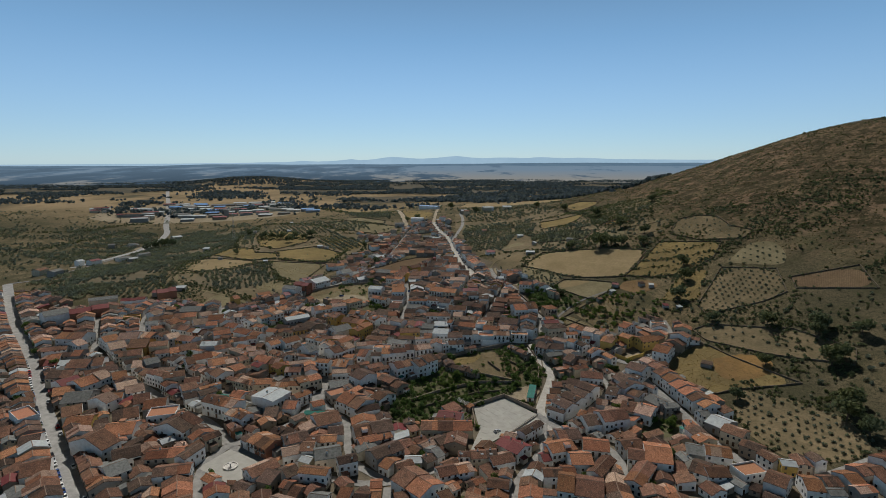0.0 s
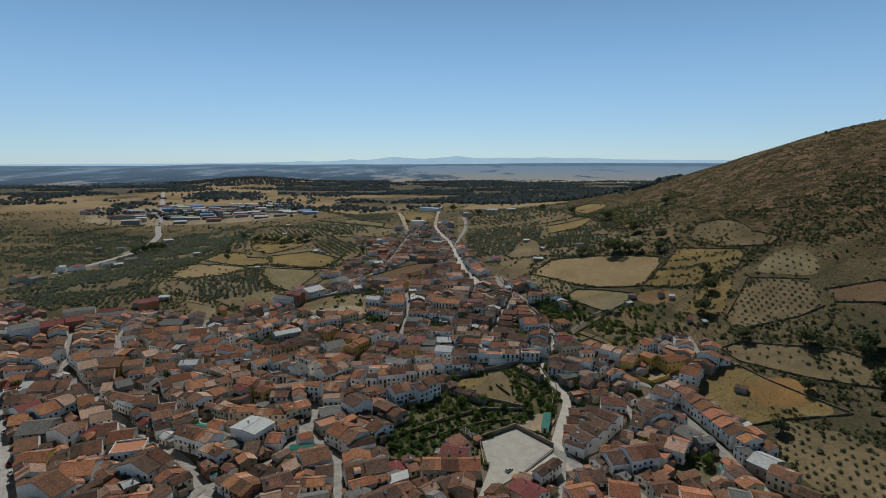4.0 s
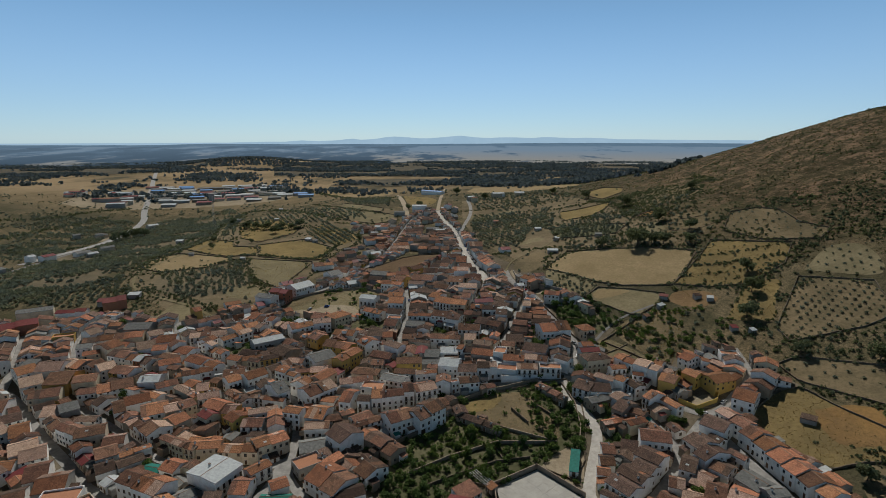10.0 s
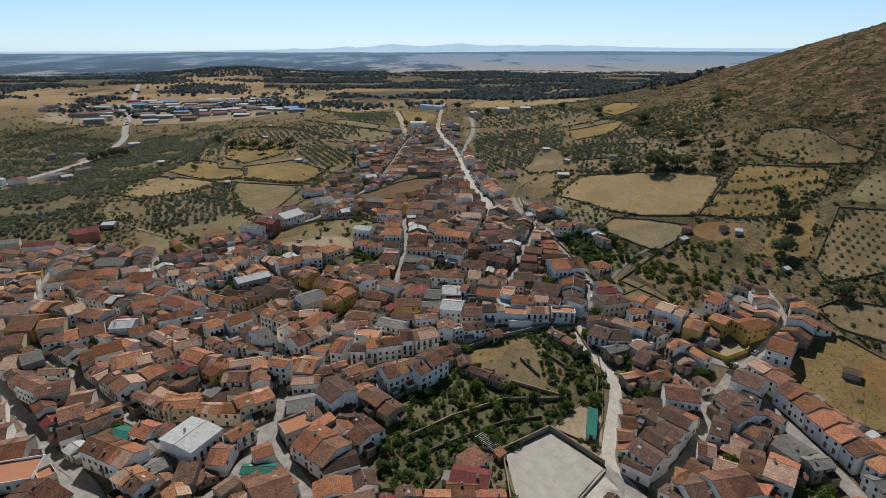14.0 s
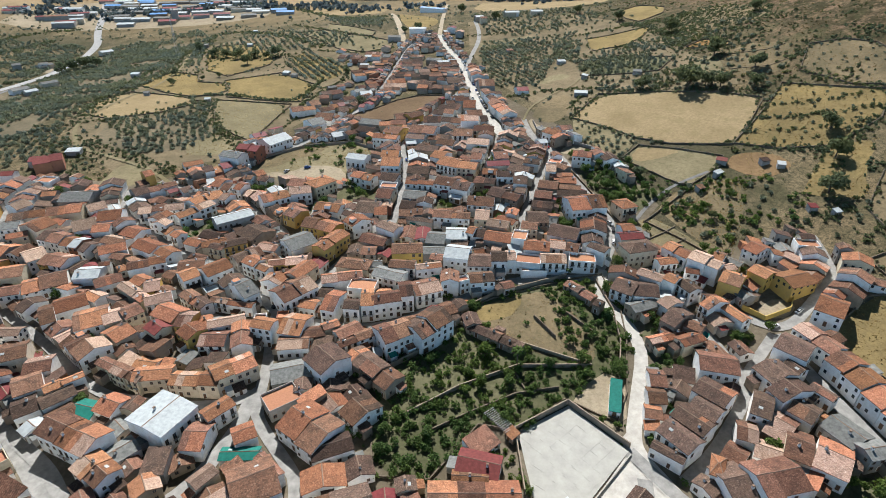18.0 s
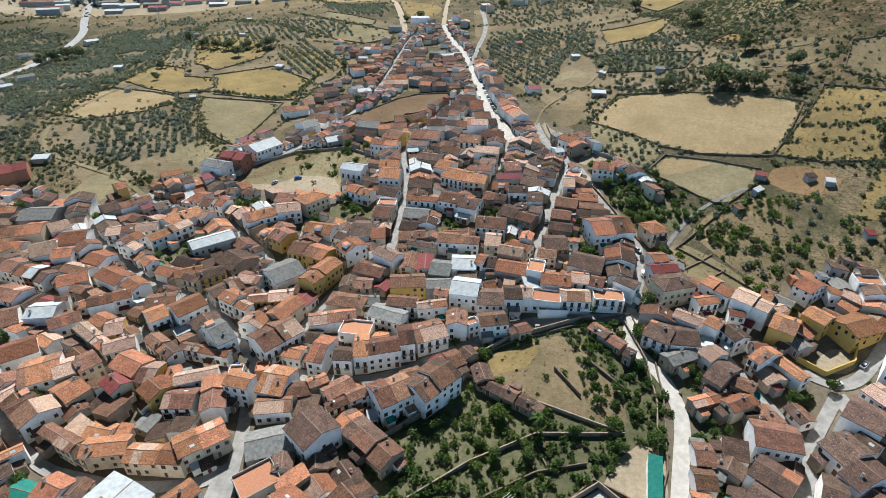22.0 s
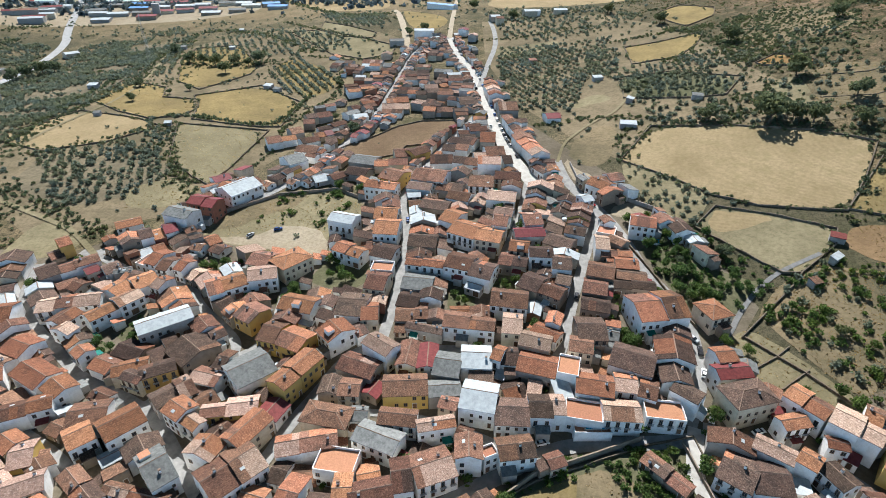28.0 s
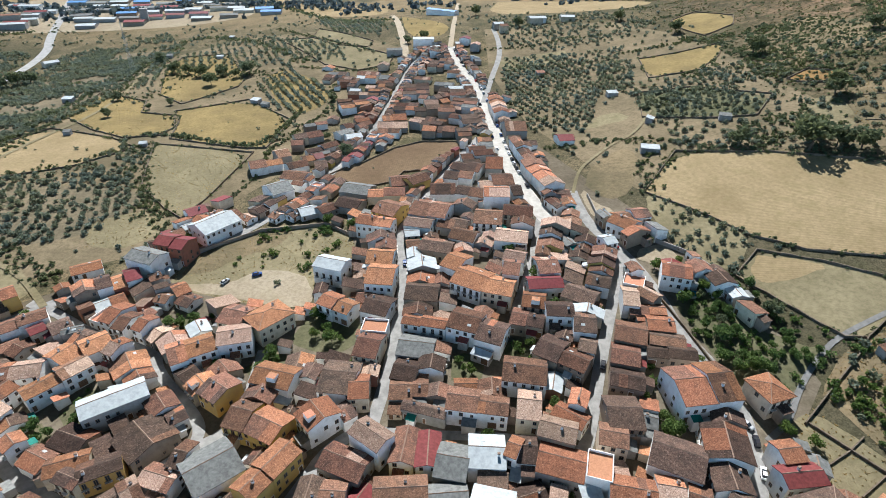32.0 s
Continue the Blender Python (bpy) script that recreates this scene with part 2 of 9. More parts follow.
def field_material(name, light, dark, rows=None):
    m, t, b = material(name, 1.0)
    b.inputs["Specular IOR Level"].default_value = 0.02
    p = position(t)
    col = mix(t, ramp(t, noise_of(t, p, 0.03, 5, 0.65), [(0.35, (0, 0, 0)), (0.65, (1, 1, 1))]), dark, light)
    col = mix(t, ramp(t, noise_of(t, p, 0.6, 5, 0.75), [(0.42, (0, 0, 0)), (0.72, (0.6, 0.6, 0.6))]), col, tuple(c * 0.5 for c in dark))
    col = mix(t, ramp(t, noise_of(t, p, 0.16, 6, 0.7), [(0.5, (0, 0, 0)), (0.66, (0.45, 0.45, 0.45))]), col, (dark[0] * 0.75, dark[1] * 0.8, dark[2] * 0.7))
    if rows:
        w = node(t, "TexWave", Scale=0.30, Distortion=1.6, Detail=3.0)
        turn = node(t, "Mapping", Rotation=(0, 0, rows))
        t.links.new(p, turn.inputs["Vector"])
        t.links.new(turn.outputs[0], w.inputs["Vector"])
        col = mix(t, math_node(t, "MULTIPLY", w.outputs[0], 0.34), col, tuple(c * 0.6 for c in dark))
    t.links.new(col, b.inputs["Base Color"])
    bump(t, b, noise_of(t, p, 1.2, 4), 0.5, 0.2)
    return m


STRAW = field_material("stubble_straw", (0.338, 0.258, 0.146), (0.250, 0.188, 0.102), 1.66)
GOLD = field_material("golden_grass", (0.268, 0.198, 0.086), (0.166, 0.126, 0.060))
DRY = field_material("dry_grass", (0.246, 0.206, 0.122), (0.160, 0.136, 0.079))
BROWN = field_material("ploughed_soil", (0.200, 0.140, 0.084), (0.136, 0.092, 0.056), 0.6)
RUST = field_material("rust_grass", (0.29, 0.172, 0.066), (0.19, 0.120, 0.056))
YARD = field_material("yard_earth", (0.192, 0.160, 0.116), (0.112, 0.092, 0.064))
TUSSOCK = field_material("tussock_grass", (0.235, 0.178, 0.104), (0.118, 0.098, 0.058))
REDSOIL = field_material("red_earth", (0.245, 0.160, 0.084), (0.17, 0.112, 0.06))
PALE_EARTH = field_material("pale_trodden_earth", (0.335, 0.280, 0.198), (0.255, 0.205, 0.138))
WEEDS = field_material("garden_weeds", (0.150, 0.138, 0.080), (0.078, 0.080, 0.042))
FIELD_WALL = plain("field_stone", (0.135, 0.108, 0.078), 0.95, 1.2, 0.4)
GROVE = field_material("grove_soil", (0.195, 0.158, 0.102), (0.118, 0.100, 0.066))
PASTURE = field_material("rough_pasture", (0.225, 0.175, 0.108), (0.125, 0.102, 0.062))
TANSOIL = field_material("tan_orchard_soil", (0.245, 0.198, 0.118), (0.172, 0.138, 0.080))
WOODLAND = field_material("woodland_floor", (0.150, 0.124, 0.086), (0.080, 0.076, 0.058))
PAVING = plain("plaza_concrete", (0.350, 0.336, 0.298), 0.85, 0.25, 0.12)


def ground_material():
    """Dry grass, scrub and bare earth; patches of golden pasture and dark wood far away."""
    m, t, b = material("countryside", 1.0)
    b.inputs["Specular IOR Level"].default_value = 0.02
    p = position(t)
    patch = noise_of(t, p, 0.006, 5, 0.6)
    mid = noise_of(t, p, 0.045, 5, 0.65)
    small = noise_of(t, p, 0.5, 6, 0.8)
    tuft = noise_of(t, p, 1.6, 4, 0.8)
    col = ramp(t, patch, [(0.34, (0.080, 0.072, 0.045)), (0.45, (0.118, 0.098, 0.060)), (0.55, (0.215, 0.166, 0.098)), (0.62, (0.20, 0.148, 0.086)), (0.7, (0.125, 0.096, 0.056))])
    col = mix(t, ramp(t, mid, [(0.45, (0, 0, 0)), (0.62, (0.75, 0.75, 0.75))]), col, (0.068, 0.066, 0.034))
    col = mix(t, ramp(t, small, [(0.46, (0, 0, 0)), (0.60, (0.85, 0.85, 0.85))]), col, (0.048, 0.045, 0.026))
    col = mix(t, ramp(t, tuft, [(0.50, (0, 0, 0)), (0.60, (0.75, 0.75, 0.75))]), col, (0.036, 0.036, 0.02))
    # scrub-covered hill slopes
    sep = node(t, "SeparateXYZ")
    t.links.new(p, sep.inputs[0])
    hill = ramp(t, math_node(t, "DIVIDE", sep.outputs[2], 200.0), [(0.30, (0, 0, 0)), (0.48, (1, 1, 1))])
    heath = mix(t, ramp(t, noise_of(t, p, 0.02, 5, 0.7), [(0.4, (0, 0, 0)), (0.62, (1, 1, 1))]), (0.165, 0.106, 0.066), (0.138, 0.104, 0.056))
    heath = mix(t, ramp(t, noise_of(t, p, 0.25, 6, 0.8), [(0.44, (0, 0, 0)), (0.6, (0.9, 0.9, 0.9))]), heath, (0.030, 0.028, 0.015))
    heath = mix(t, ramp(t, noise_of(t, p, 0.7, 5, 0.8), [(0.52, (0, 0, 0)), (0.58, (0.9, 0.9, 0.9))]), heath, (0.215, 0.150, 0.098))
    heath = mix(t, ramp(t, noise_of(t, p, 0.075, 7, 0.8), [(0.47, (0, 0, 0)), (0.54, (0.8, 0.8, 0.8))]), heath, (0.034, 0.034, 0.017))
    heath = mix(t, ramp(t, noise_of(t, position(t, (0.35, 0.35, 2.2)), 0.13, 6, 0.75), [(0.46, (0, 0, 0)), (0.58, (0.7, 0.7, 0.7))]), heath, (0.030, 0.028, 0.014))
    heath = mix(t, ramp(t, noise_of(t, p, 0.05, 7, 0.8), [(0.53, (0, 0, 0)), (0.59, (0.8, 0.8, 0.8))]), heath, (0.205, 0.138, 0.088))
    low = ramp(t, math_node(t, "DIVIDE", sep.outputs[2], 200.0), [(0.36, (1, 1, 1)), (0.56, (0.25, 0.25, 0.25)), (0.85, (0, 0, 0))])
    green = math_node(t, "MULTIPLY", low, ramp(t, noise_of(t, p, 0.035, 6, 0.75), [(0.50, (0, 0, 0)), (0.60, (0.7, 0.7, 0.7))]))
    heath = mix(t, green, heath, (0.066, 0.070, 0.030))
    col = mix(t, hill, col, heath)
    # pasture and woodland of the far plain
    far = ramp(t, math_node(t, "DIVIDE", sep.outputs[1], 3000.0), [(0.33, (0, 0, 0)), (0.42, (1, 1, 1))])
    plainc = ramp(t, noise_of(t, position(t, (1.0, 0.5, 1.0)), 0.007, 7, 0.68), [(0.34, (0.085, 0.078, 0.05)), (0.43, (0.17, 0.13, 0.075)), (0.55, (0.27, 0.20, 0.115)), (0.7, (0.23, 0.175, 0.11))])
    flat = math_node(t, "SUBTRACT", 1.0, hill)
    col = mix(t, math_node(t, "MULTIPLY", far, flat), col, plainc)
    t.links.new(col, b.inputs["Base Color"])
    bump(t, b, small, 0.8, 0.5)
    return m


GROUND = ground_material()

# ---------------------------------------------------------------- small builders
def mesh_of(name, verts, faces, mats, index=None, smooth=False):
    me = bpy.data.meshes.new(name)
    me.from_pydata([tuple(v) for v in verts], [], faces)
    for m in mats:
        me.materials.append(m)
    if index is not None:
        me.polygons.foreach_set("material_index", index)
    if smooth:
        me.polygons.foreach_set("use_smooth", [True] * len(me.polygons))
    me.update()
    return me


def part(name, me, parent, label="", m=None):
    """Links a mesh as one part under a thing or under another part."""
    ob = new(name, me)
    ob.parent = parent
    if m is not None:
        ob.matrix_basis = m
    if label:
        ob["label"] = label
    return ob


def box(x0, y0, z0, x1, y1, z1, taper=0.0):
    v = [(x0, y0, z0), (x1, y0, z0), (x1, y1, z0), (x0, y1, z0),
         (x0 + taper, y0 + taper, z1), (x1 - taper, y0 + taper, z1), (x1 - taper, y1 - taper, z1), (x0 + taper, y1 - taper, z1)]
    f = [(3, 2, 1, 0), (4, 5, 6, 7), (0, 1, 5, 4), (1, 2, 6, 5), (2, 3, 7, 6), (3, 0, 4, 7)]
    return v, f


class Build:
    """Gathers boxes and prisms into one mesh."""

    def __init__(self):
        self.v, self.f, self.i = [], [], []

    def add(self, vf, mat=0):
        n = len(self.v)
        self.v += list(vf[0])
        self.f += [tuple(k + n for k in f) for f in vf[1]]
        self.i += [mat] * len(vf[1])
        return self

    def mesh(self, name, mats, smooth=False):
        return mesh_of(name, self.v, self.f, mats, self.i, smooth)


def beam(a, b, r, sides=6, r2=None):
    """A tapered round bar from a to b."""
    a, b = Vector(a), Vector(b)
    q = (b - a).to_track_quat("Z", "Y")
    v = []
    for end, rad in ((a, r), (b, r if r2 is None else r2)):
        for k in range(sides):
            v.append(end + q @ Vector((rad * math.cos(2 * math.pi * k / sides), rad * math.sin(2 * math.pi * k / sides), 0)))
    f = [(k, (k + 1) % sides, sides + (k + 1) % sides, sides + k) for k in range(sides)]
    return v, f + [tuple(reversed(range(sides))), tuple(range(sides, 2 * sides))]


# ---------------------------------------------------------------- the lie of the land
def smooth_step(a, b, x):
    u = np.clip((x - a) / (b - a), 0, 1)
    return u * u * (3 - 2 * u)


# swells and hollows: x, y, radius, height
SWELLS = [(-300, 300, 170, -4.4), (-150, 300, 150, -0.1), (0, 250, 150, -3.2), (150, 250, 150, -14.1), (-280, 520, 170, 10.7), (-120, 520, 150, -0.1),
          (40, 400, 130, 3.5), (170, 440, 130, -3.6), (60, 560, 130, 5.0), (300, 400, 170, 3.5), (-120, 720, 170, -2.8), (60, 760, 170, -1.5),
          (-480, 900, 260, -27.1), (-115, 350, 75, 1.6), (250, 600, 150, 7.0), (-20, 950, 200, 9.3), (400, 560, 200, 10.3)]


def terrain(x, y):
    x, y = np.asarray(x, float), np.asarray(y, float)
    z = 6 + 36 * smooth_step(300, 950, y) + 163.1 * np.exp(-(np.hypot(x - 535.4, (y - 652.6) / 1.76) / 255.5) ** 1.51)
    for cx, cy, r, h in SWELLS:
        z = z + h * np.exp(-((x - cx) ** 2 + (y - cy) ** 2) / r ** 2)
    # the wooded rise beside the far road
    return z + 28 * np.exp(-(((x + 800) / 230) ** 2 + ((y - 2350) / 210) ** 2))


def ground(x, y):
    return float(terrain(x, y))


def graded(a, b, step, far_a, far_b):
    inner = list(np.arange(a, b + 0.1, step))
    s, k = step, a
    while k > far_a:
        s *= 1.13
        k -= s
        inner.insert(0, k)
    s, k = step, b
    while k < far_b:
        s *= 1.13
        k += s
        inner.append(k)
    return np.array(inner)


gx, gy = graded(-480, 420, 6, -4600, 4600), graded(150, 960, 6, -2500, 2700)
GX, GY = np.meshgrid(gx, gy)
GZ = terrain(GX, GY)
nx, ny = len(gx), len(gy)
idx = np.arange(nx * ny).reshape(ny, nx)
quads = np.stack([idx[:-1, :-1], idx[:-1, 1:], idx[1:, 1:], idx[1:, :-1]], -1).reshape(-1, 4)
land = new("ground", mesh_of("ground", np.stack([GX, GY, GZ], -1).reshape(-1, 3).tolist(), quads.tolist(), [GROUND], None, True))
tagged(land, "dry rolling countryside with scrub and pale grass", "ground", kind="structure")


# ---------------------------------------------------------------- plan: streets, fields, masks
MAP_X, MAP_Y, MAP_W, MAP_H = -520, 150, 960, 1050  # one cell a metre
land_use = np.zeros((MAP_H, MAP_W), np.uint8)  # 0 wild, 1 town, 2 street, 3 field, 4 garden, 5 built
CX, CY = np.meshgrid(np.arange(MAP_W) + MAP_X + 0.5, np.arange(MAP_H) + MAP_Y + 0.5)


def inside(poly, X, Y):
    hit = np.zeros(X.shape, bool)
    for (x0, y0), (x1, y1) in zip(poly, poly[1:] + poly[:1]):
        if y0 != y1:
            hit ^= ((y0 > Y) != (y1 > Y)) & (X < (x1 - x0) * (Y - y0) / (y1 - y0) + x0)
    return hit


def mark(poly, code, only=None):
    xs, ys = [p[0] for p in poly], [p[1] for p in poly]
    i0, i1 = max(0, int(min(xs) - MAP_X) - 1), min(MAP_W, int(max(xs) - MAP_X) + 2)
    j0, j1 = max(0, int(min(ys) - MAP_Y) - 1), min(MAP_H, int(max(ys) - MAP_Y) + 2)
    if i1 <= i0 or j1 <= j0:
        return
    hit = inside(poly, CX[j0:j1, i0:i1], CY[j0:j1, i0:i1])
    if only is not None:
        hit &= land_use[j0:j1, i0:i1] == only
    land_use[j0:j1, i0:i1][hit] = code


def use_at(x, y):
    i, j = int(x - MAP_X), int(y - MAP_Y)
    return int(land_use[j, i]) if 0 <= i < MAP_W and 0 <= j < MAP_H else 0


def drape(name, poly, mat, lift, step=8.0):
    """A sheet in the outline of poly, laid on the land."""
    bm = bmesh.new()
    bm.faces.new([bm.verts.new((x, y, 0)) for x, y in poly])
    xs, ys = [p[0] for p in poly], [p[1] for p in poly]
    for lo, hi, no in ((min(xs), max(xs), (1, 0, 0)), (min(ys), max(ys), (0, 1, 0))):
        k = math.ceil(lo / step) * step
        while k < hi:
            bmesh.ops.bisect_plane(bm, geom=bm.verts[:] + bm.edges[:] + bm.faces[:], plane_co=(k * no[0], k * no[1], 0), plane_no=no)
            k += step
    for v in bm.verts:
        v.co.z = ground(v.co.x, v.co.y) + lift
    bmesh.ops.recalc_face_normals(bm, faces=bm.faces[:])
    if bm.faces and sum(f.normal.z for f in bm.faces) < 0:
        bmesh.ops.reverse_faces(bm, faces=bm.faces[:])
    me = bpy.data.meshes.new(name)
    bm.to_mesh(me)
    bm.free()
    me.materials.append(mat)
    return new(name, me)


def resample(pts, step, rounds=2):
    """Points along a line, rounded at its bends."""
    for _ in range(rounds):
        q = [pts[0]]
        for (ax, ay), (bx, by) in zip(pts, pts[1:]):
            q += [(ax * 0.75 + bx * 0.25, ay * 0.75 + by * 0.25), (ax * 0.25 + bx * 0.75, ay * 0.25 + by * 0.75)]
        pts = q + [pts[-1]]
    out = [pts[0]]
    for (ax, ay), (bx, by) in zip(pts, pts[1:]):
        n = max(1, round(math.hypot(bx - ax, by - ay) / step))
        out += [(ax + (bx - ax) * k / n, ay + (by - ay) * k / n) for k in range(1, n + 1)]
    return out


def sides_of(pts):
    """The unit normal (to the left) at each point of a line."""
    out = []
    for k in range(len(pts)):
        (ax, ay), (bx, by) = pts[max(0, k - 1)], pts[min(len(pts) - 1, k + 1)]
        d = math.hypot(bx - ax, by - ay) or 1
        out.append((-(by - ay) / d, (bx - ax) / d))
    return out


STREETS = []
lift_count = 0


def street(pts, width, mat=None, name="street", label="pale concrete village street", houses=True, kerb=False):
    global lift_count
    mat = mat or STREET
    line = resample(pts, 5.0)
    nor = sides_of(line)
    lift = 0.20 + 0.006 * lift_count
    lift_count += 1
    v, f = [], []
    cols = (-0.5, -0.2, 0.2, 0.5)
    for (x, y), (a, b) in zip(line, nor):
        for c in cols:
            px, py = x + a * width * c, y + b * width * c
            v.append((px, py, ground(px, py) + lift))
    for k in range(len(line) - 1):
        for c in range(3):
            f.append((k * 4 + c + 1, k * 4 + c, k * 4 + 4 + c, k * 4 + 5 + c))
    ob = tagged(new(name, mesh_of(name, v, f, [mat], None, True)), label, "street", kind="structure")
    for k in range(len(line) - 1):
        (x0, y0), (x1, y1) = line[k], line[k + 1]
        (a0, b0), (a1, b1) = nor[k], nor[k + 1]
        h = width / 2
        mark([(x0 + a0 * h, y0 + b0 * h), (x1 + a1 * h, y1 + b1 * h), (x1 - a1 * h, y1 - b1 * h), (x0 - a0 * h, y0 - b0 * h)], 2)
    STREETS.append((line, nor, width, houses))
    return ob


TOWN = [(-455, 515), (-379, 510), (-307, 456), (-246, 474), (-184, 470), (-146, 497), (-150, 505), (-141, 539), (-132, 576), (-126, 603), (-120, 627), (-110, 663), (-95, 690), (-105, 754), (-122, 771), (-128, 800), (-92, 820), (-60, 813), (-35, 858),
        (-5, 850), (16, 789), (20, 730), (34, 688), (42, 636), (46, 596), (55, 553), (62, 530), (82, 512), (98, 479), (104, 450), (108, 427), (96, 413), (102, 405), (117, 386), (160, 397), (176, 365), (183, 356), (142, 332),
        (157, 291), (156, 269), (150, 233), (172, 226), (212, 224), (212, 198), (-185, 198), (-260, 290)]
mark(TOWN, 1)

# name of the outline, label, material, outline
def field(label, mat, poly, lift=0.10, code=3, name="field"):
    mark(poly, code)
    worn = random.Random(len(label) + int(poly[0][0]))
    edge = [(x + worn.uniform(-0.5, 0.5), y + worn.uniform(-0.5, 0.5)) for x, y in resample(poly + poly[:1], 6.0)[:-1]]
    return tagged(drape(name, edge, mat, lift), label, "field", kind="structure")


F_STRAW = [(84, 541), (110, 577), (150, 562), (182, 541), (201, 520), (183, 496), (165, 476), (133, 488), (117, 500), (103, 519)]
F_SMALL = [(101, 477), (115, 491), (135, 481), (156, 466), (151, 457), (131, 443), (124, 444)]
F_A = [(-250, 748), (-287, 841), (-292, 892), (-239, 883), (-190, 785), (-188, 761), (-219, 718)]
F_B = [(-216, 700), (-168, 724), (-123, 677), (-126, 626), (-141, 626), (-194, 641), (-203, 677)]
F_C = [(-301, 698), (-309, 765), (-252, 729), (-241, 698), (-212, 690), (-201, 665), (-203, 648), (-225, 642), (-257, 660)]
F_D = [(-301, 633), (-288, 664), (-232, 642), (-209, 625), (-230, 594), (-261, 577), (-310, 600)]
F_E = [(-200, 632), (-132, 619), (-136, 580), (-138, 560), (-143, 537), (-156, 547), (-179, 571)]
F_F = [(-187, 529), (-165, 547), (-144, 531), (-150, 522), (-156, 511), (-176, 510)]
F_LOT = [(-127, 491), (-125, 512), (-109, 517), (-98, 534), (-63, 529), (-50, 510), (-64, 479), (-70, 471), (-92, 473), (-127, 485)]
F_H = [(-86, 577), (-74, 591), (-61, 601), (-44, 620), (-28, 627), (0, 622), (-9, 602), (-22, 586), (-36, 585), (-43, 573), (-53, 570), (-69, 577)]
F_J = [(142, 332), (168, 350), (179, 349), (187, 328), (205, 290), (173, 296), (157, 295)]
F_K = [(197, 402), (237, 448), (267, 421), (255, 387), (236, 384), (196, 387)]
F_L = [(173, 296), (205, 266), (202, 227), (172, 225), (156, 241), (158, 277)]
F_M = [(179, 370), (192, 373), (233, 344), (248, 308), (238, 295), (207, 323), (181, 354)]
F_N = [(268, 404), (310, 392), (300, 360), (262, 388)]
F_TERRACE = [(166, 477), (188, 499), (206, 518), (217, 532), (244, 504), (258, 491), (240, 468), (209, 455), (185, 463)]
F_GOLD = [(177, 421), (196, 444), (207, 454), (231, 453), (210, 428), (204, 412), (196, 410)]
F_GARDEN = [(-34, 318), (-4, 338), (4, 354), (16, 361), (50, 372), (66, 375), (69, 355), (67, 336), (60, 310), (53, 297), (37, 307), (19, 293), (6, 296), (-10, 275), (-27, 276)]
F_DRYLOT = [(6, 350), (14, 358), (27, 363), (41, 365), (47, 357), (52, 344), (54, 330), (50, 322), (40, 325), (26, 331), (12, 342)]
F_BARE = [(-103, 486), (-92, 496), (-77, 495), (-68, 487), (-63, 472), (-76, 471), (-96, 477), (-119, 482), (-128, 487), (-120, 486)]
F_EASTG = [(74, 465), (88, 472), (95, 452), (111, 441), (117, 440), (98, 424), (92, 421), (84, 425), (80, 437)]
F_STEPS = [(92, 413), (101, 418), (112, 402), (119, 388), (126, 380), (113, 376), (104, 383), (93, 394)]
F_SHRUB = [(106, 423), (118, 437), (137, 447), (160, 439), (128, 383), (118, 392)]
F_REDYARD = [(154, 456), (162, 468), (180, 461), (186, 447), (172, 438), (160, 444)]
F_SLIP = [(82, 524), (84, 541), (103, 519), (117, 500), (107, 484), (98, 480), (84, 496)]
F_STRIP1 = [(232, 541), (253, 573), (270, 564), (280, 545), (278, 515), (287, 491), (274, 484), (246, 507)]
F_STRIP2 = [(138, 745), (166, 742), (200, 743), (184, 712), (164, 692), (131, 696)]
F_OLIV = [(244, 453), (272, 474), (290, 462), (282, 432), (272, 422)]
F_SLOPE = [(-211, 464), (-213, 492), (-198, 497), (-178, 478), (-190, 466)]
F_ORCH = [(-171, 781), (-159, 813), (-97, 726), (-117, 684), (-144, 714)]
F_GRAVEL = [(-480, 812), (-455, 833), (-429, 802), (-457, 787)]
W_1 = [(-2700, 2560), (-1700, 2640), (-1050, 2560), (-900, 2250), (-860, 1900), (-1000, 1680), (-1250, 1640), (-2000, 1750)]
W_2 = [(-480, 1640), (-620, 2100), (-520, 2620), (20, 2640), (20, 1600), (-250, 1640)]
W_3 = [(-260, 1340), (-240, 1500), (10, 1540), (10, 1310), (-120, 1290)]
W_4 = [(20, 1540), (20, 2640), (700, 2640), (1500, 2600), (1000, 1900), (620, 1650), (330, 1500)]
W_6 = [(-3, 1342), (120, 1180), (215, 1077), (257, 903), (330, 880), (480, 1050), (700, 1560), (330, 1500), (20, 1540)]
W_5 = [(20, 1290), (20, 1440), (180, 1410), (150, 1280)]
F_U1 = [(-164, 977), (-88, 880), (-91, 859), (-126, 877), (-159, 922)]
F_U2 = [(196, 578), (219, 617), (248, 587), (244, 572), (224, 543), (194, 562)]
F_U3 = [(196, 848), (223, 866), (237, 816), (225, 786), (197, 772), (192, 805)]
field("large harvested straw field with faint mowing lines", STRAW, F_STRAW)
field("small walled field of grey-brown stubble", DRY, F_SMALL)
field("pale yellow stubble at the end of the small field", STRAW, [(114, 488), (121, 486), (138, 478), (127, 475), (112, 471), (106, 477)], 0.16)
field("golden dry grass field enclosed by stone walls", GOLD, F_A)
field("golden dry grass field enclosed by stone walls", GOLD, F_B)
field("golden brown rough pasture with scattered bushes", GOLD, F_C)
field("pale dry pasture beside an olive grove", STRAW, F_D)
field("dry pasture sloping towards the houses", DRY, F_E)
field("rough dry slope above the lane", DRY, F_F)
field("bare dry lot with worn earth and weeds", DRY, F_LOT)
field("brown fallow plot behind the houses", BROWN, F_H)
field("gold dry grass field on the slope", GOLD, F_J)
field("tan earth of a young orchard", TUSSOCK, F_K)
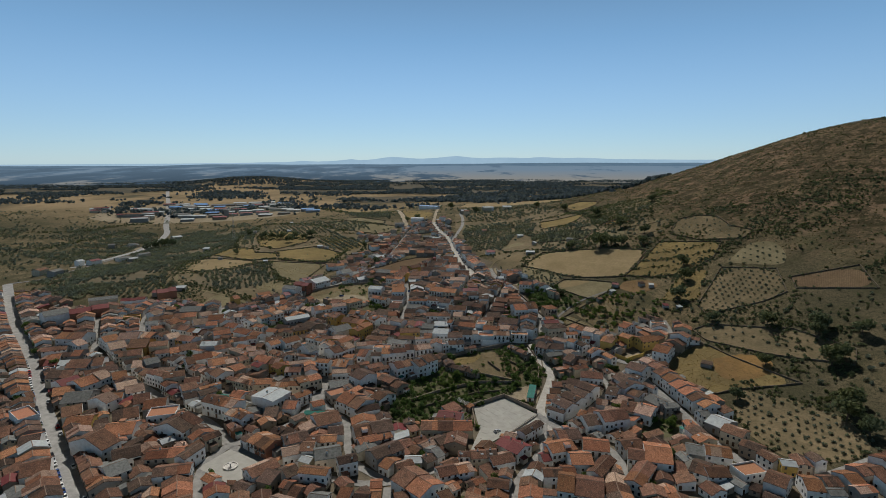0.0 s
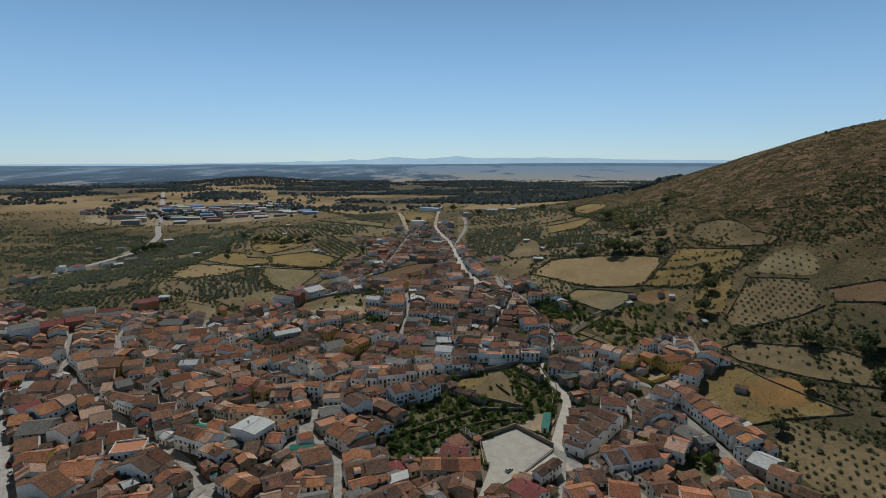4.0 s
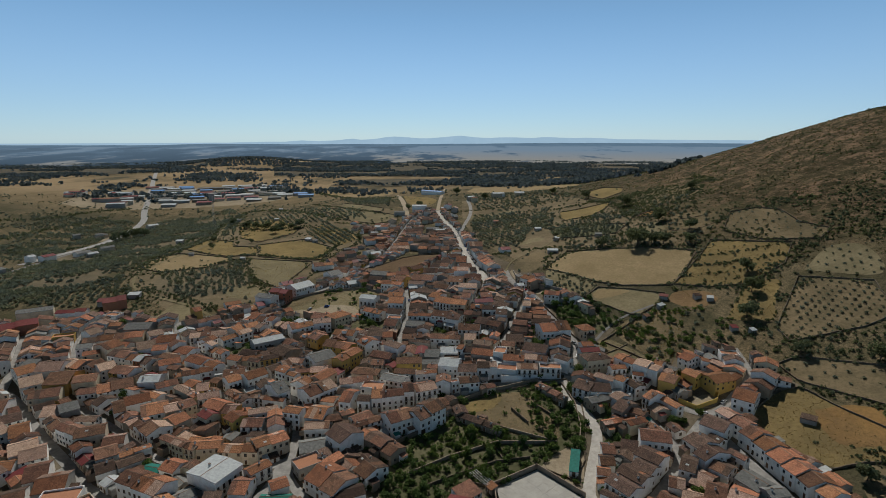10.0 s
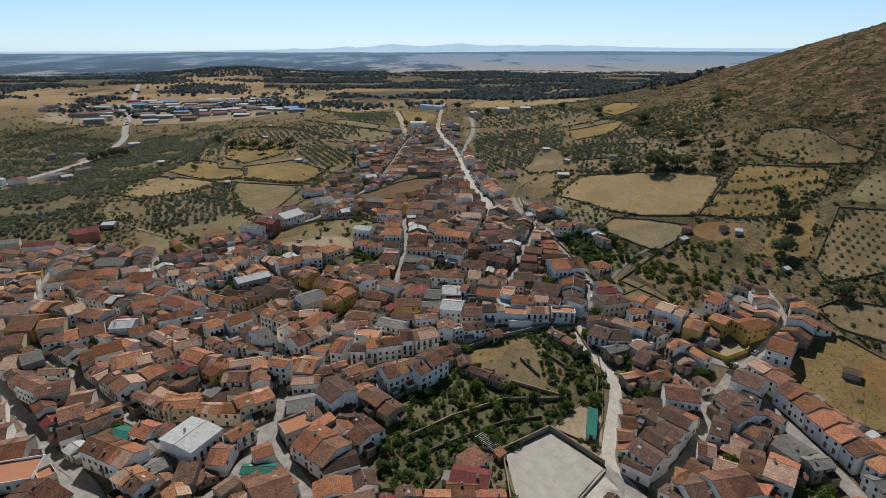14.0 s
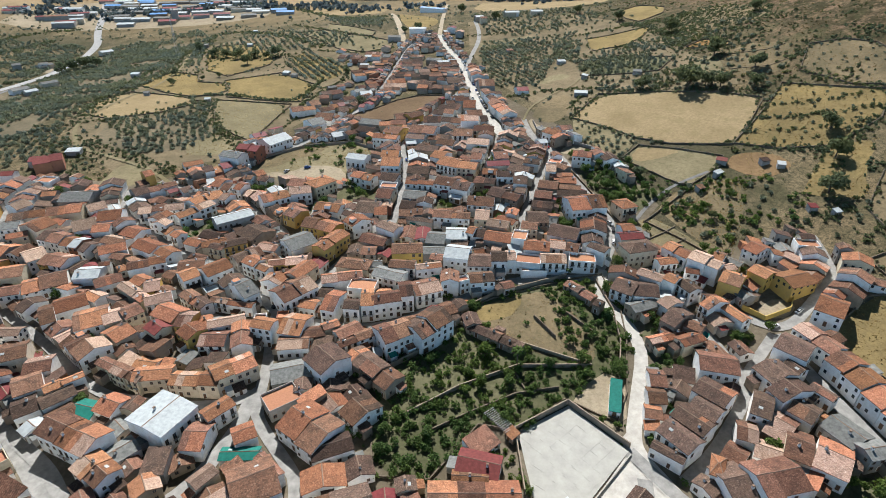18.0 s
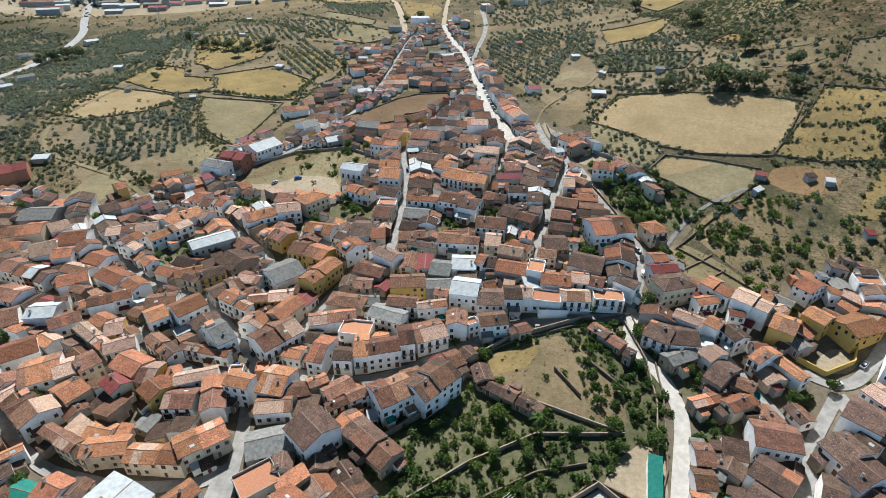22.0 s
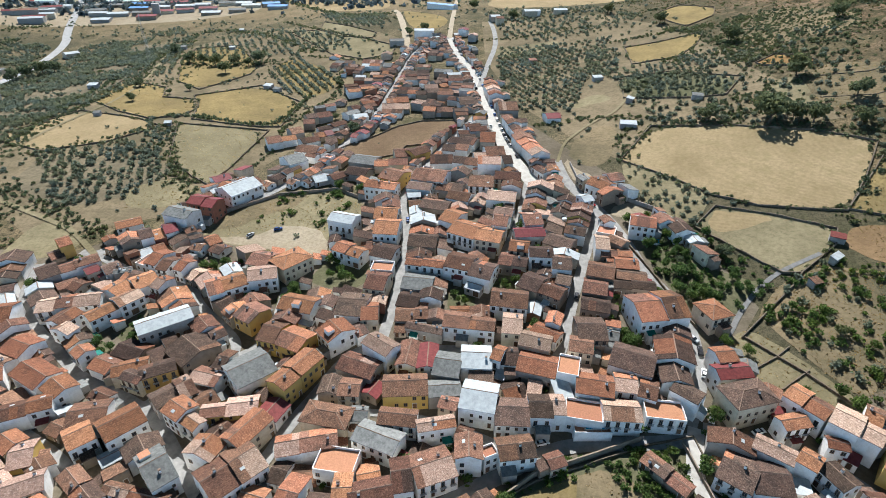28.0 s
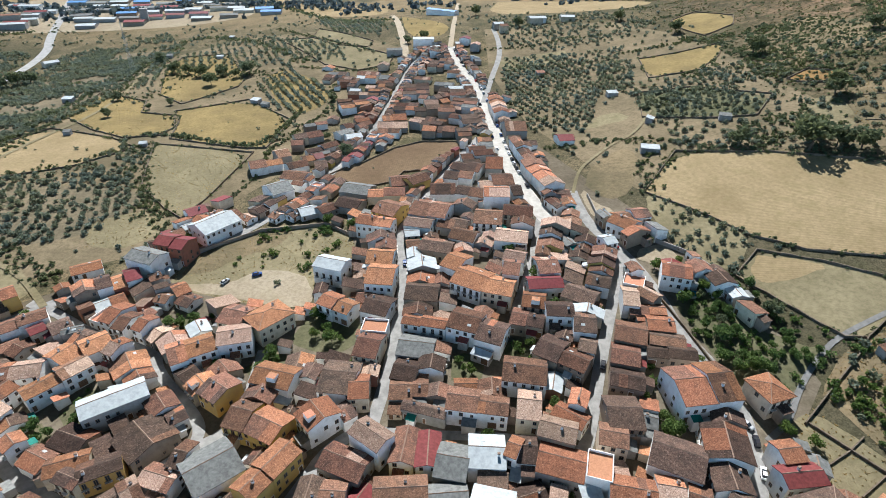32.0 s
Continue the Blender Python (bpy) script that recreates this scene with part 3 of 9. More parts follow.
field("brown earth of an orchard on the slope", TUSSOCK, F_L)
field("dry terrace with a few small trees", TUSSOCK, F_M)
field("brown fallow field on the hillside", BROWN, F_N)
field("golden terraced grove with low banks", GOLD, F_TERRACE)
field("golden dry grass patch under the hill", GOLD, F_GOLD)
field("green weedy garden ground between walls", WEEDS, F_GARDEN, 0.08, 4, "garden")
field("dry abandoned lot of brown tussock grass inside the gardens", TUSSOCK, F_DRYLOT, 0.16, 4)
field("golden dry grass inside the abandoned lot", GOLD, [(6, 352), (13, 357), (29, 363), (27, 356), (22, 349), (11, 346)], 0.2, 4)
field("pale open yard at the end of the street", PALE_EARTH, [(57, 548), (59, 537), (68, 526), (64, 520), (58, 521), (55, 530), (54, 544)], 0.15, 5, "yard")
field("pale concrete yard behind a corner house", PALE_EARTH, [(70, 498), (81, 501), (85, 489), (79, 486), (73, 487), (67, 492)], 0.15, 5, "yard")
field("rank brown grass in the corner of the lot", TUSSOCK, [(-124, 492), (-124, 511), (-109, 516), (-99, 531), (-84, 530), (-88, 514), (-104, 505), (-112, 494)], 0.14)
field("rough weedy plot beside the field sheds", TUSSOCK, [(58, 552), (62, 566), (72, 580), (86, 590), (92, 578), (84, 556), (76, 540), (66, 536)], 0.12)
field("worn pale earth of the empty lot", PALE_EARTH, F_BARE, 0.16)
field("weedy green gardens behind the lane", WEEDS, F_EASTG, 0.12, 4, "garden")
field("stepped dry garden terraces with low walls", DRY, F_STEPS, 0.12, 4, "garden")
field("dry grassy slope dotted with green shrubs", TUSSOCK, F_SHRUB)
field("tan strip of young olives below the big field", DRY, F_SLIP, 0.08)
field("reddish bare earth yard beside field sheds", REDSOIL, F_REDYARD)
field("tan walled pasture strip under the hill", TUSSOCK, F_STRIP1)
field("golden pasture strip under the hill", GOLD, F_STRIP2)
field("pale dry field on the far side of town", DRY, F_U1)
field("rough terraced slope dotted with trees", TUSSOCK, F_U2)
field("dry slope with rows of old olive trees", DRY, F_OLIV)
field("dry slope below the lane", DRY, F_SLOPE)
field("pale orchard ground behind the houses", GOLD, F_ORCH)
field("pale gravel yard beside the country road", PALE_EARTH, F_GRAVEL)
PASTURE_WEST = [(-315, 890), (-290, 700), (-300, 590), (-262, 522), (-205, 480), (-150, 505), (-110, 580), (-92, 680), (-80, 770), (-60, 850), (-150, 960), (-250, 960)]
PASTURE_EAST = [(40, 640), (66, 570), (84, 541), (110, 580), (150, 565), (200, 545), (190, 640), (190, 780), (150, 890), (25, 900), (22, 760)]
for meadow in (PASTURE_WEST, PASTURE_EAST):
    tagged(drape("pasture", meadow, PASTURE, 0.05), "rough tan pasture between walls and groves", "pasture", kind="structure")
N_GREEN = [(117, 670), (147, 663), (180, 624), (162, 602), (145, 607), (107, 627)]
N_OPEN = [(82, 623), (64, 620), (91, 646), (104, 629)]
N_BROWN = [(195, 640), (210, 647), (219, 631), (221, 617), (212, 617), (197, 632)]
N_HEATH = [(204, 714), (233, 754), (261, 753), (280, 680), (261, 647), (236, 665), (216, 659), (192, 658)]
N_LOOSE = [(188, 607), (206, 604), (194, 562), (162, 563)]
N_TAN = [(-195, 925), (-159, 922), (-87, 848), (-62, 823), (-65, 798), (-90, 787), (-125, 811)]
N_DARK = [(-188, 1057), (-88, 998), (-84, 900), (-137, 943)]
N_FAR1 = [(-271, 1214), (-102, 1180), (-90, 1040), (-194, 1085)]
N_FAR2 = [(-70, 1021), (-11, 944), (-14, 880), (-54, 880)]
N_FAR3 = [(22, 787), (74, 797), (94, 799), (84, 766), (40, 758)]
N_FAR4 = [(60, 1180), (190, 1120), (240, 960), (120, 985), (30, 1000)]
ESTATE = [(-690, 1060), (-590, 1030), (-510, 1060), (-300, 1090), (-290, 1200), (-420, 1300), (-640, 1300), (-720, 1180)]
field("weedy green soil of a walled orchard", WEEDS, N_GREEN)
field("pale open ground beside a farm shed", DRY, N_OPEN)
field("ochre brown hollow among hedges", RUST, N_BROWN)
field("stony slope with scattered trees", DRY, N_LOOSE)
field("tan pasture with scattered trees", DRY, N_TAN)
field("tan stubble on the far rise", STRAW, N_FAR1)
field("golden plot between the roads", GOLD, N_FAR2)
field("tan plot behind the main road", DRY, N_FAR3)
field("tan pasture beyond the village", STRAW, N_FAR4)
field("dusty ground of the industrial estate", PALE_EARTH, ESTATE, 0.06)
G_WEST = [(-450, 705), (-395, 760), (-420, 930), (-330, 950), (-290, 810), (-305, 690), (-318, 610), (-300, 500), (-380, 522), (-425, 600)]
G_LOOSE = [(-256, 570), (-181, 568), (-167, 552), (-181, 519), (-213, 508), (-250, 530)]
for soil in (G_WEST, G_LOOSE, N_DARK):
    field("brown weedy soil of an olive grove", GROVE, soil, 0.07, 0, "grove_soil")
for far_wood in (W_1, W_2, W_3, W_4, W_5):
    tagged(drape("woodland", far_wood, WOODLAND, 0.8, 40.0), "dark floor of open oak woodland", "woodland", kind="structure")
field("stony terraced slope with scattered shrubs", TUSSOCK, N_HEATH, 0.07, 0)
field("golden field on the far slope", GOLD, F_U3)
PATIOS = ([(-69, 453), (-62, 469), (-43, 466), (-43, 448), (-56, 445)], [(-9, 433), (-9, 445), (3, 443), (1, 431)], [(9, 443), (11, 450), (20, 447), (19, 440)], [(-135, 420), (-130, 432), (-121, 425), (-127, 413)],
              [(-142, 410), (-140, 418), (-131, 412), (-134, 408)], [(73, 337), (79, 347), (87, 348), (83, 337)], [(105, 331), (114, 342), (118, 336), (111, 329)], [(-116, 459), (-116, 468), (-106, 461), (-111, 457)],
              [(54, 410), (58, 419), (60, 412), (57, 406)], [(-82, 439), (-74, 448), (-64, 444), (-75, 433)], [(71, 320), (79, 329), (85, 322), (78, 316)], [(45, 426), (51, 437), (58, 429), (51, 421)], [(102, 263), (114, 280), (130, 271), (124, 258)])
for patio in PATIOS:
    field("small green walled garden between houses", WEEDS, patio, 0.09, 4, "garden")
field("pale earth courtyard of an ochre house", PALE_EARTH, [(119, 346), (134, 356), (141, 349), (130, 342)], 0.09, 5, "courtyard")
field("rust brown patch of dead grass", RUST, [(175, 332), (195, 331), (206, 317), (195, 303), (176, 304), (168, 312)], 0.17)
PLAZA = [(19, 293), (38, 304), (54, 286), (34, 265), (14, 247), (21, 270)]
SQUARE = [(-113, 233), (-104, 249), (-80, 235), (-93, 220)]
mark(PLAZA, 5)
APRON = [(52, 290), (58, 296), (60, 284), (66, 272), (60, 264), (46, 262), (36, 266), (46, 277), (54, 286)]
mark(APRON, 5, 1)
tagged(drape("forecourt", APRON, PALE_ROAD, 0.14), "pale concrete forecourt where the road meets the plaza", "forecourt", kind="structure")
GRAVEL = [(40, 306), (51, 295), (57, 299), (61, 316), (54, 319), (45, 313)]
mark(GRAVEL, 5)
tagged(drape("gravel_yard", GRAVEL, PALE_EARTH, 0.18), "pale gravel yard beside a green roofed shelter", "yard", kind="structure")
mark(SQUARE, 5)
tagged(drape("plaza", PLAZA, PAVING, 0.45), "wide white concrete plaza with faint joints", "plaza", kind="structure")
tagged(drape("plaza", SQUARE, PAVING, 0.45), "small paved square with a round fountain", "plaza", kind="structure")

street([(-281, 362), (-250, 372), (-236, 366), (-203, 336), (-172, 311), (-150, 292), (-137, 281), (-106, 253), (-84, 238)], 4.6)
street([(-455, 560), (-354, 435), (-283, 362), (-251, 321), (-214, 278), (-188, 249), (-150, 205)], 8.5, ASPHALT, "avenue", "pale asphalt avenue with parked cars")
street([(-34, 415), (-33, 421), (-31, 434), (-30, 450), (-29, 467), (-29, 487), (-31, 503), (-34, 521), (-25, 548), (-15, 578), (-2, 604), (8, 627)], 4.4)
street([(29, 405), (32, 411), (39, 432), (44, 446), (50, 462), (57, 480), (63, 498)], 4.2)
street([(14, 463), (20, 479), (26, 500), (33, 530)], 3.2)
street([(66, 379), (75, 394), (78, 406), (80, 420), (77, 437), (72, 449), (69, 474), (64, 494), (53, 518), (51, 539), (51, 548)], 5)
street([(39, 517), (32, 534), (24, 570), (19, 620), (14, 693), (9, 735), (-1, 774), (-8, 815), (-10, 840)], 8.0, PALE_ROAD, "road", "bright concrete main road lined with parked cars")
street([(-10, 838), (-8, 898), (-4, 1000), (1, 1180)], 5, TRACK, "road", "pale country road leaving the village", False)
street([(-10, 840), (-42, 819), (-55, 706), (-61, 650), (-66, 622), (-75, 598), (-83, 570), (-95, 547), (-106, 528), (-127, 506), (-144, 493), (-157, 483), (-170, 470), (-186, 455)], 5)
street([(14, 690), (22, 740), (34, 800), (36, 850), (34, 900)], 4.5, STREET, "street", "pale concrete village street", False)
street([(-51, 812), (-55, 858), (-74, 997), (-84, 1040)], 7, TRACK, "track", "pale dirt track between dry fields", False)
street([(83, 408), (92, 414), (100, 425), (112, 437), (123, 445), (143, 453)], 1.9, LANE, "lane", "narrow worn lane climbing to the fields", False)
street([(-76, 351), (-69, 349), (-55, 345), (-43, 343), (-31, 344), (-17, 350), (-5, 357), (9, 364), (22, 371), (33, 373), (53, 373), (66, 374)], 4.8)
street([(-35, 414), (-16, 412), (8, 411), (29, 406)], 3.2)
street([(-56, 386), (-38, 385), (-20, 383), (-4, 378), (8, 372)], 2.8)
street([(-111, 384), (-102, 394), (-88, 406), (-86, 414), (-94, 423), (-111, 438), (-115, 447), (-142, 455), (-163, 467), (-177, 472)], 3.8)
street([(-86, 408), (-78, 414), (-76, 431), (-77, 448)], 3.6)
street([(-76, 352), (-69, 355), (-64, 365), (-59, 380), (-52, 394), (-46, 408), (-34, 416)], 4.2)
street([(-76, 352), (-86, 363), (-93, 372), (-101, 380), (-112, 388), (-126, 394), (-137, 399), (-152, 411), (-170, 425), (-184, 439), (-190, 462)], 4)
street([(-82, 346), (-95, 346), (-112, 356), (-125, 368), (-152, 381), (-190, 394), (-230, 405)], 3.4)
street([(68, 378), (64, 368), (62, 360), (66, 352), (70.5, 342), (71, 328), (65, 312.5), (60.5, 301), (56.5, 290), (57, 282), (61, 274), (68, 264)], 5, PALE_ROAD)
street([(93, 356), (99, 337), (103, 322), (104, 312), (96, 301), (81, 285), (68, 275)], 4.2)
street([(70, 378), (86, 372), (99, 366), (107, 359), (113, 349), (121, 342), (127, 338), (136, 341), (148, 352), (162, 363), (165, 378), (166, 390)], 4.2)
street([(124, 335), (128, 310), (133, 285), (136, 253), (143, 229), (151, 213), (200, 224)], 5.5)
street([(-76, 352), (-75, 340), (-72, 325), (-71, 312), (-70, 300), (-63, 290), (-55, 281), (-49, 273), (-45, 240), (-22, 222)], 4.2)
street([(-205, 362), (-188, 351), (-162, 334), (-147, 322), (-136, 314), (-126, 308), (-117, 306), (-103, 303), (-88, 303), (-76, 305), (-71, 311)], 3.8)
street([(-170, 304), (-145, 289), (-127, 278), (-115, 266), (-106, 255)], 4.5)
street([(-106, 253), (-84, 266), (-74, 290), (-73, 310)], 5)
street([(-84, 238), (-56, 226), (-22, 219), (14, 246)], 4.5)
street([(54, 286), (68, 264), (88, 250), (84, 225), (82, 200)], 4.5)
street([(30, 205), (34, 225), (51, 249), (56, 276)], 4.5)
street([(-98, 200), (-113, 233), (-106, 253)], 4.5)
street([(-22, 200), (-22, 219)], 6)
street([(100, 311), (124, 335)], 4)
street([(-245, 366), (-262, 400), (-285, 440)], 5)
street([(-230, 405), (-248, 440), (-246, 466)], 4.5)
street([(-455, 560), (-424, 575), (-425, 640), (-428, 712), (-440, 780), (-462, 850)], 5, LANE, "road", "old grey road beside the groves", False)
street([(-440, 640), (-436, 730), (-440, 810), (-481, 957), (-522, 1028), (-581, 1167), (-767, 1537), (-990, 1990)], 10, ASPHALT, "road", "pale country road running to the horizon", False)
street([(-253, 519), (-280, 561), (-284, 619), (-273, 723), (-321, 881)], 2.8, DRY, "track", "narrow dirt track between groves", False)
street([(-170, 470), (-192, 490), (-214, 500), (-253, 519)], 2.8, DRY, "track", "narrow dirt track between groves", False)
street([(51, 546), (58, 569), (68, 581), (83, 597), (96, 604), (115, 636)], 1.7, DRY, "track", "dirt path from the houses up to the groves", False)

# ---------------------------------------------------------------- vegetation
def leaf_cloud(rng, n, rx, ry, rz, size, lobes=5):
    """n small leaf clumps (quads) round a few lobes, as arrays of corners: n x 4 x 3."""
    ang = rng.uniform(0, 2 * np.pi, lobes)
    lob = np.stack([np.cos(ang) * 0.45, np.sin(ang) * 0.45, rng.uniform(-0.3, 0.4, lobes)], -1)
    d = rng.normal(size=(n, 3))
    d /= np.linalg.norm(d, axis=1)[:, None]
    p = lob[rng.integers(0, lobes, n)] + d * rng.uniform(0.35, 0.62, (n, 1))
    p = p * (rx, ry, rz)
    u = rng.normal(size=(n, 3))
    u /= np.linalg.norm(u, axis=1)[:, None]
    w = np.cross(u, rng.normal(size=(n, 3)))
    w /= np.linalg.norm(w, axis=1)[:, None] + 1e-9
    s = size * rng.uniform(0.6, 1.3, (n, 1))
    return np.stack([p + s * u * 0.7, p + s * w, p - s * u * 0.9, p - s * w], 1)


def trunk_mesh(name, height, r, rng):
    b = Build()
    top = (rng.uniform(-0.15, 0.15) * height, rng.uniform(-0.15, 0.15) * height, height)
    b.add(beam((0, 0, -0.4), top, r, 7, r * 0.6))
    for k in range(4):
        a = 2 * math.pi * (k + rng.uniform(0, 0.6)) / 4
        b.add(beam(top, (top[0] + math.cos(a) * height * 0.7, top[1] + math.sin(a) * height * 0.7, height * (1.6 + rng.uniform(0, 0.4))), r * 0.5, 5, r * 0.15))
    return b.mesh(name, [BARK])


def quads_mesh(name, quads_, mats, index=None):
    n = len(quads_)
    me = bpy.data.meshes.new(name)
    me.vertices.add(n * 4)
    me.vertices.foreach_set("co", np.ascontiguousarray(quads_, np.float32).ravel())
    me.loops.add(n * 4)
    me.loops.foreach_set("vertex_index", np.arange(n * 4, dtype=np.int32))
    me.polygons.add(n)
    me.polygons.foreach_set("loop_start", np.arange(0, n * 4, 4, dtype=np.int32))
    for m in mats:
        me.materials.append(m)
    if index is not None:
        me.polygons.foreach_set("material_index", np.asarray(index, np.int32))
    me.update(calc_edges=True)
    return me


rng = np.random.default_rng(5)
TREE_KINDS = []
for kind, mat, h, rx, rz, n, size in (("oak", OAK, 2.2, 4.2, 3.2, 620, 0.55), ("oak", OAK, 2.6, 5.2, 3.6, 760, 0.6), ("garden", GREEN, 1.6, 2.6, 2.3, 620, 0.33),
                                      ("garden", GREEN, 1.3, 2.0, 1.9, 480, 0.29), ("olive", OLIVE, 1.3, 2.4, 1.8, 360, 0.36)):
    cloud = leaf_cloud(rng, n, rx, rx, rz, size, 7)
    cloud[:, :, 2] += h * 1.5 + rz * 0.35
    TREE_KINDS.append((kind, trunk_mesh("trunk", h, 0.11 * rx * 0.6, rng), quads_mesh("crown", cloud, [mat])))
TREE_LABELS = {"oak": "broad dark green tree casting a deep shadow", "garden": "bright green garden tree with a rounded crown", "olive": "grey-green olive tree with a loose crown"}


def tree(kind, x, y, scale=1.0):
    choices = [k for k in TREE_KINDS if k[0] == kind]
    k = choices[random.randrange(len(choices))]
    e = new("tree")
    e.matrix_basis = pose(x, y, ground(x, y), 0, 0, random.uniform(0, 360)) @ Matrix.Scale(scale, 4)
    part("trunk", k[1], e)
    part("crown", k[2], e)
    return tagged(e, TREE_LABELS[kind], "tree", "trees of the gardens and fields")


def scatter(name, label, xy, sizes, mat, per, leaf, flat=0.8, lift=0.75, trunks=True, variants=8, seed=3):
    """Uncounted plants, joined into one object."""
    r = np.random.default_rng(seed)
    xy, sizes = np.asarray(xy, float), np.asarray(sizes, float)
    if not len(xy):
        return None
    clouds = [leaf_cloud(r, per, 1, 1, flat, leaf, 5) for _ in range(variants)]
    pick = r.integers(0, variants, len(xy))
    z = terrain(xy[:, 0], xy[:, 1])
    q = np.stack([clouds[k] for k in pick])  # trees x per x 4 x 3
    turn = r.uniform(0, 2 * np.pi, len(xy))
    c, s = np.cos(turn)[:, None, None], np.sin(turn)[:, None, None]
    q = np.stack([q[..., 0] * c - q[..., 1] * s, q[..., 0] * s + q[..., 1] * c, q[..., 2] + lift * flat], -1)
    q = q * sizes[:, None, None, None]
    q += np.stack([xy[:, 0], xy[:, 1], z], -1)[:, None, None, :]
    q = q.reshape(-1, 4, 3)
    index = np.zeros(len(q), np.int32)
    if trunks:
        w = 0.09 * sizes
        st = []
        for dx, dy in ((1, 0), (0, 1)):
            a = np.stack([xy[:, 0] - dx * w, xy[:, 1] - dy * w, z - 0.3], -1)
            b = np.stack([xy[:, 0] + dx * w, xy[:, 1] + dy * w, z - 0.3], -1)
            up = np.stack([0 * z, 0 * z, sizes * lift * flat], -1)
            st.append(np.stack([a, b, b + up, a + up], 1))
        st = np.concatenate(st)
        q = np.concatenate([q, st])
        index = np.concatenate([index, np.ones(len(st), np.int32)])
    return tagged(new(name, quads_mesh(name, q, [mat, BARK], index)), label, name.replace("_", " "), kind="stuff")


def rows_in(poly, step, angle, jitter=0.6, drop=0.12, seed=1):
    """Planting places in rows inside an outline."""
    r = random.Random(seed)
    c, s = math.cos(angle), math.sin(angle)
    mx, my = sum(p[0] for p in poly) / len(poly), sum(p[1] for p in poly) / len(poly)
    n = int(280 / step)
    P = []
    for i in range(-n, n):
        for j in range(-n, n):
            if r.random() > drop:
                a, b = i * step + r.uniform(-jitter, jitter), j * step + r.uniform(-jitter, jitter)
                P.append((mx + a * c - b * s, my + a * s + b * c))
    P = np.array(P)
    return P[inside(poly, P[:, 0], P[:, 1])]


# ---------------------------------------------------------------- houses
FINE_X, FINE_Y, CELL = -480, 190, 0.5
taken = np.zeros((1330, 1400), bool)  # half-metre cells already built over
FX, FY = np.meshgrid(np.arange(1400) * CELL + FINE_X + 0.25, np.arange(1330) * CELL + FINE_Y + 0.25)
ii = np.clip((FX - MAP_X).astype(int), 0, MAP_W - 1)
jj = np.clip((FY - MAP_Y).astype(int), 0, MAP_H - 1)
buildable = land_use[jj, ii] == 1


def rect_cells(x, y, w, d, rot):
    c, s = math.cos(rot), math.sin(rot)
    R = 0.5 * (abs(w * c) + abs(d * s)), 0.5 * (abs(w * s) + abs(d * c))
    i0, i1 = int((x - R[0] - FINE_X) / CELL), int((x + R[0] - FINE_X) / CELL) + 2
    j0, j1 = int((y - R[1] - FINE_Y) / CELL), int((y + R[1] - FINE_Y) / CELL) + 2
    if i0 < 0 or j0 < 0 or i1 > 1400 or j1 > 1330:
        return None
    X, Y = FX[j0:j1, i0:i1] - x, FY[j0:j1, i0:i1] - y
    return slice(j0, j1), slice(i0, i1), (abs(X * c + Y * s) <= w / 2) & (abs(-X * s + Y * c) <= d / 2)


def free(x, y, w, d, rot, slack=0.05):
    cells = rect_cells(x, y, w, d, rot)
    if cells is None:
        return False
    j, i, hit = cells
    n = hit.sum()
    return n > 0 and (hit & (taken[j, i] | ~buildable[j, i])).sum() <= slack * n


def take(x, y, w, d, rot):
    cells = rect_cells(x, y, w, d, rot)
    if cells is not None:
        j, i, hit = cells
        taken[j, i] |= hit


def blocked(x, y):
    i, j = int((x - FINE_X) / CELL), int((y - FINE_Y) / CELL)
    return 0 <= i < 1400 and 0 <= j < 1330 and bool(taken[j, i])


def wall_mesh(w, d, h, rise, form, mat, base):
    """Outer walls; gables reach up to the ridge."""
    x, y = w / 2, d / 2
    b = Build()
    if form == "gable":
        v = [(-x, -y, -base), (x, -y, -base), (x, y, -base), (-x, y, -base), (-x, -y, h), (x, -y, h), (x, y, h), (-x, y, h), (-x, 0, h + rise), (x, 0, h + rise)]
        f = [(0, 1, 5, 4), (2, 3, 7, 6), (1, 2, 6, 9, 5), (3, 0, 4, 8, 7), (3, 2, 1, 0), (4, 5, 9, 8), (6, 7, 8, 9)]
    elif form == "shed":
        v = [(-x, -y, -base), (x, -y, -base), (x, y, -base), (-x, y, -base), (-x, -y, h), (x, -y, h), (x, y, h + rise), (-x, y, h + rise)]
        f = [(0, 1, 5, 4), (2, 3, 7, 6), (1, 2, 6, 5), (3, 0, 4, 7), (3, 2, 1, 0), (4, 5, 6, 7)]
    else:
        return b.add(box(-x, -y, -base, x, y, h)).mesh("wall", [mat])
    b.add((v, f))
    return b.mesh("wall", [mat])


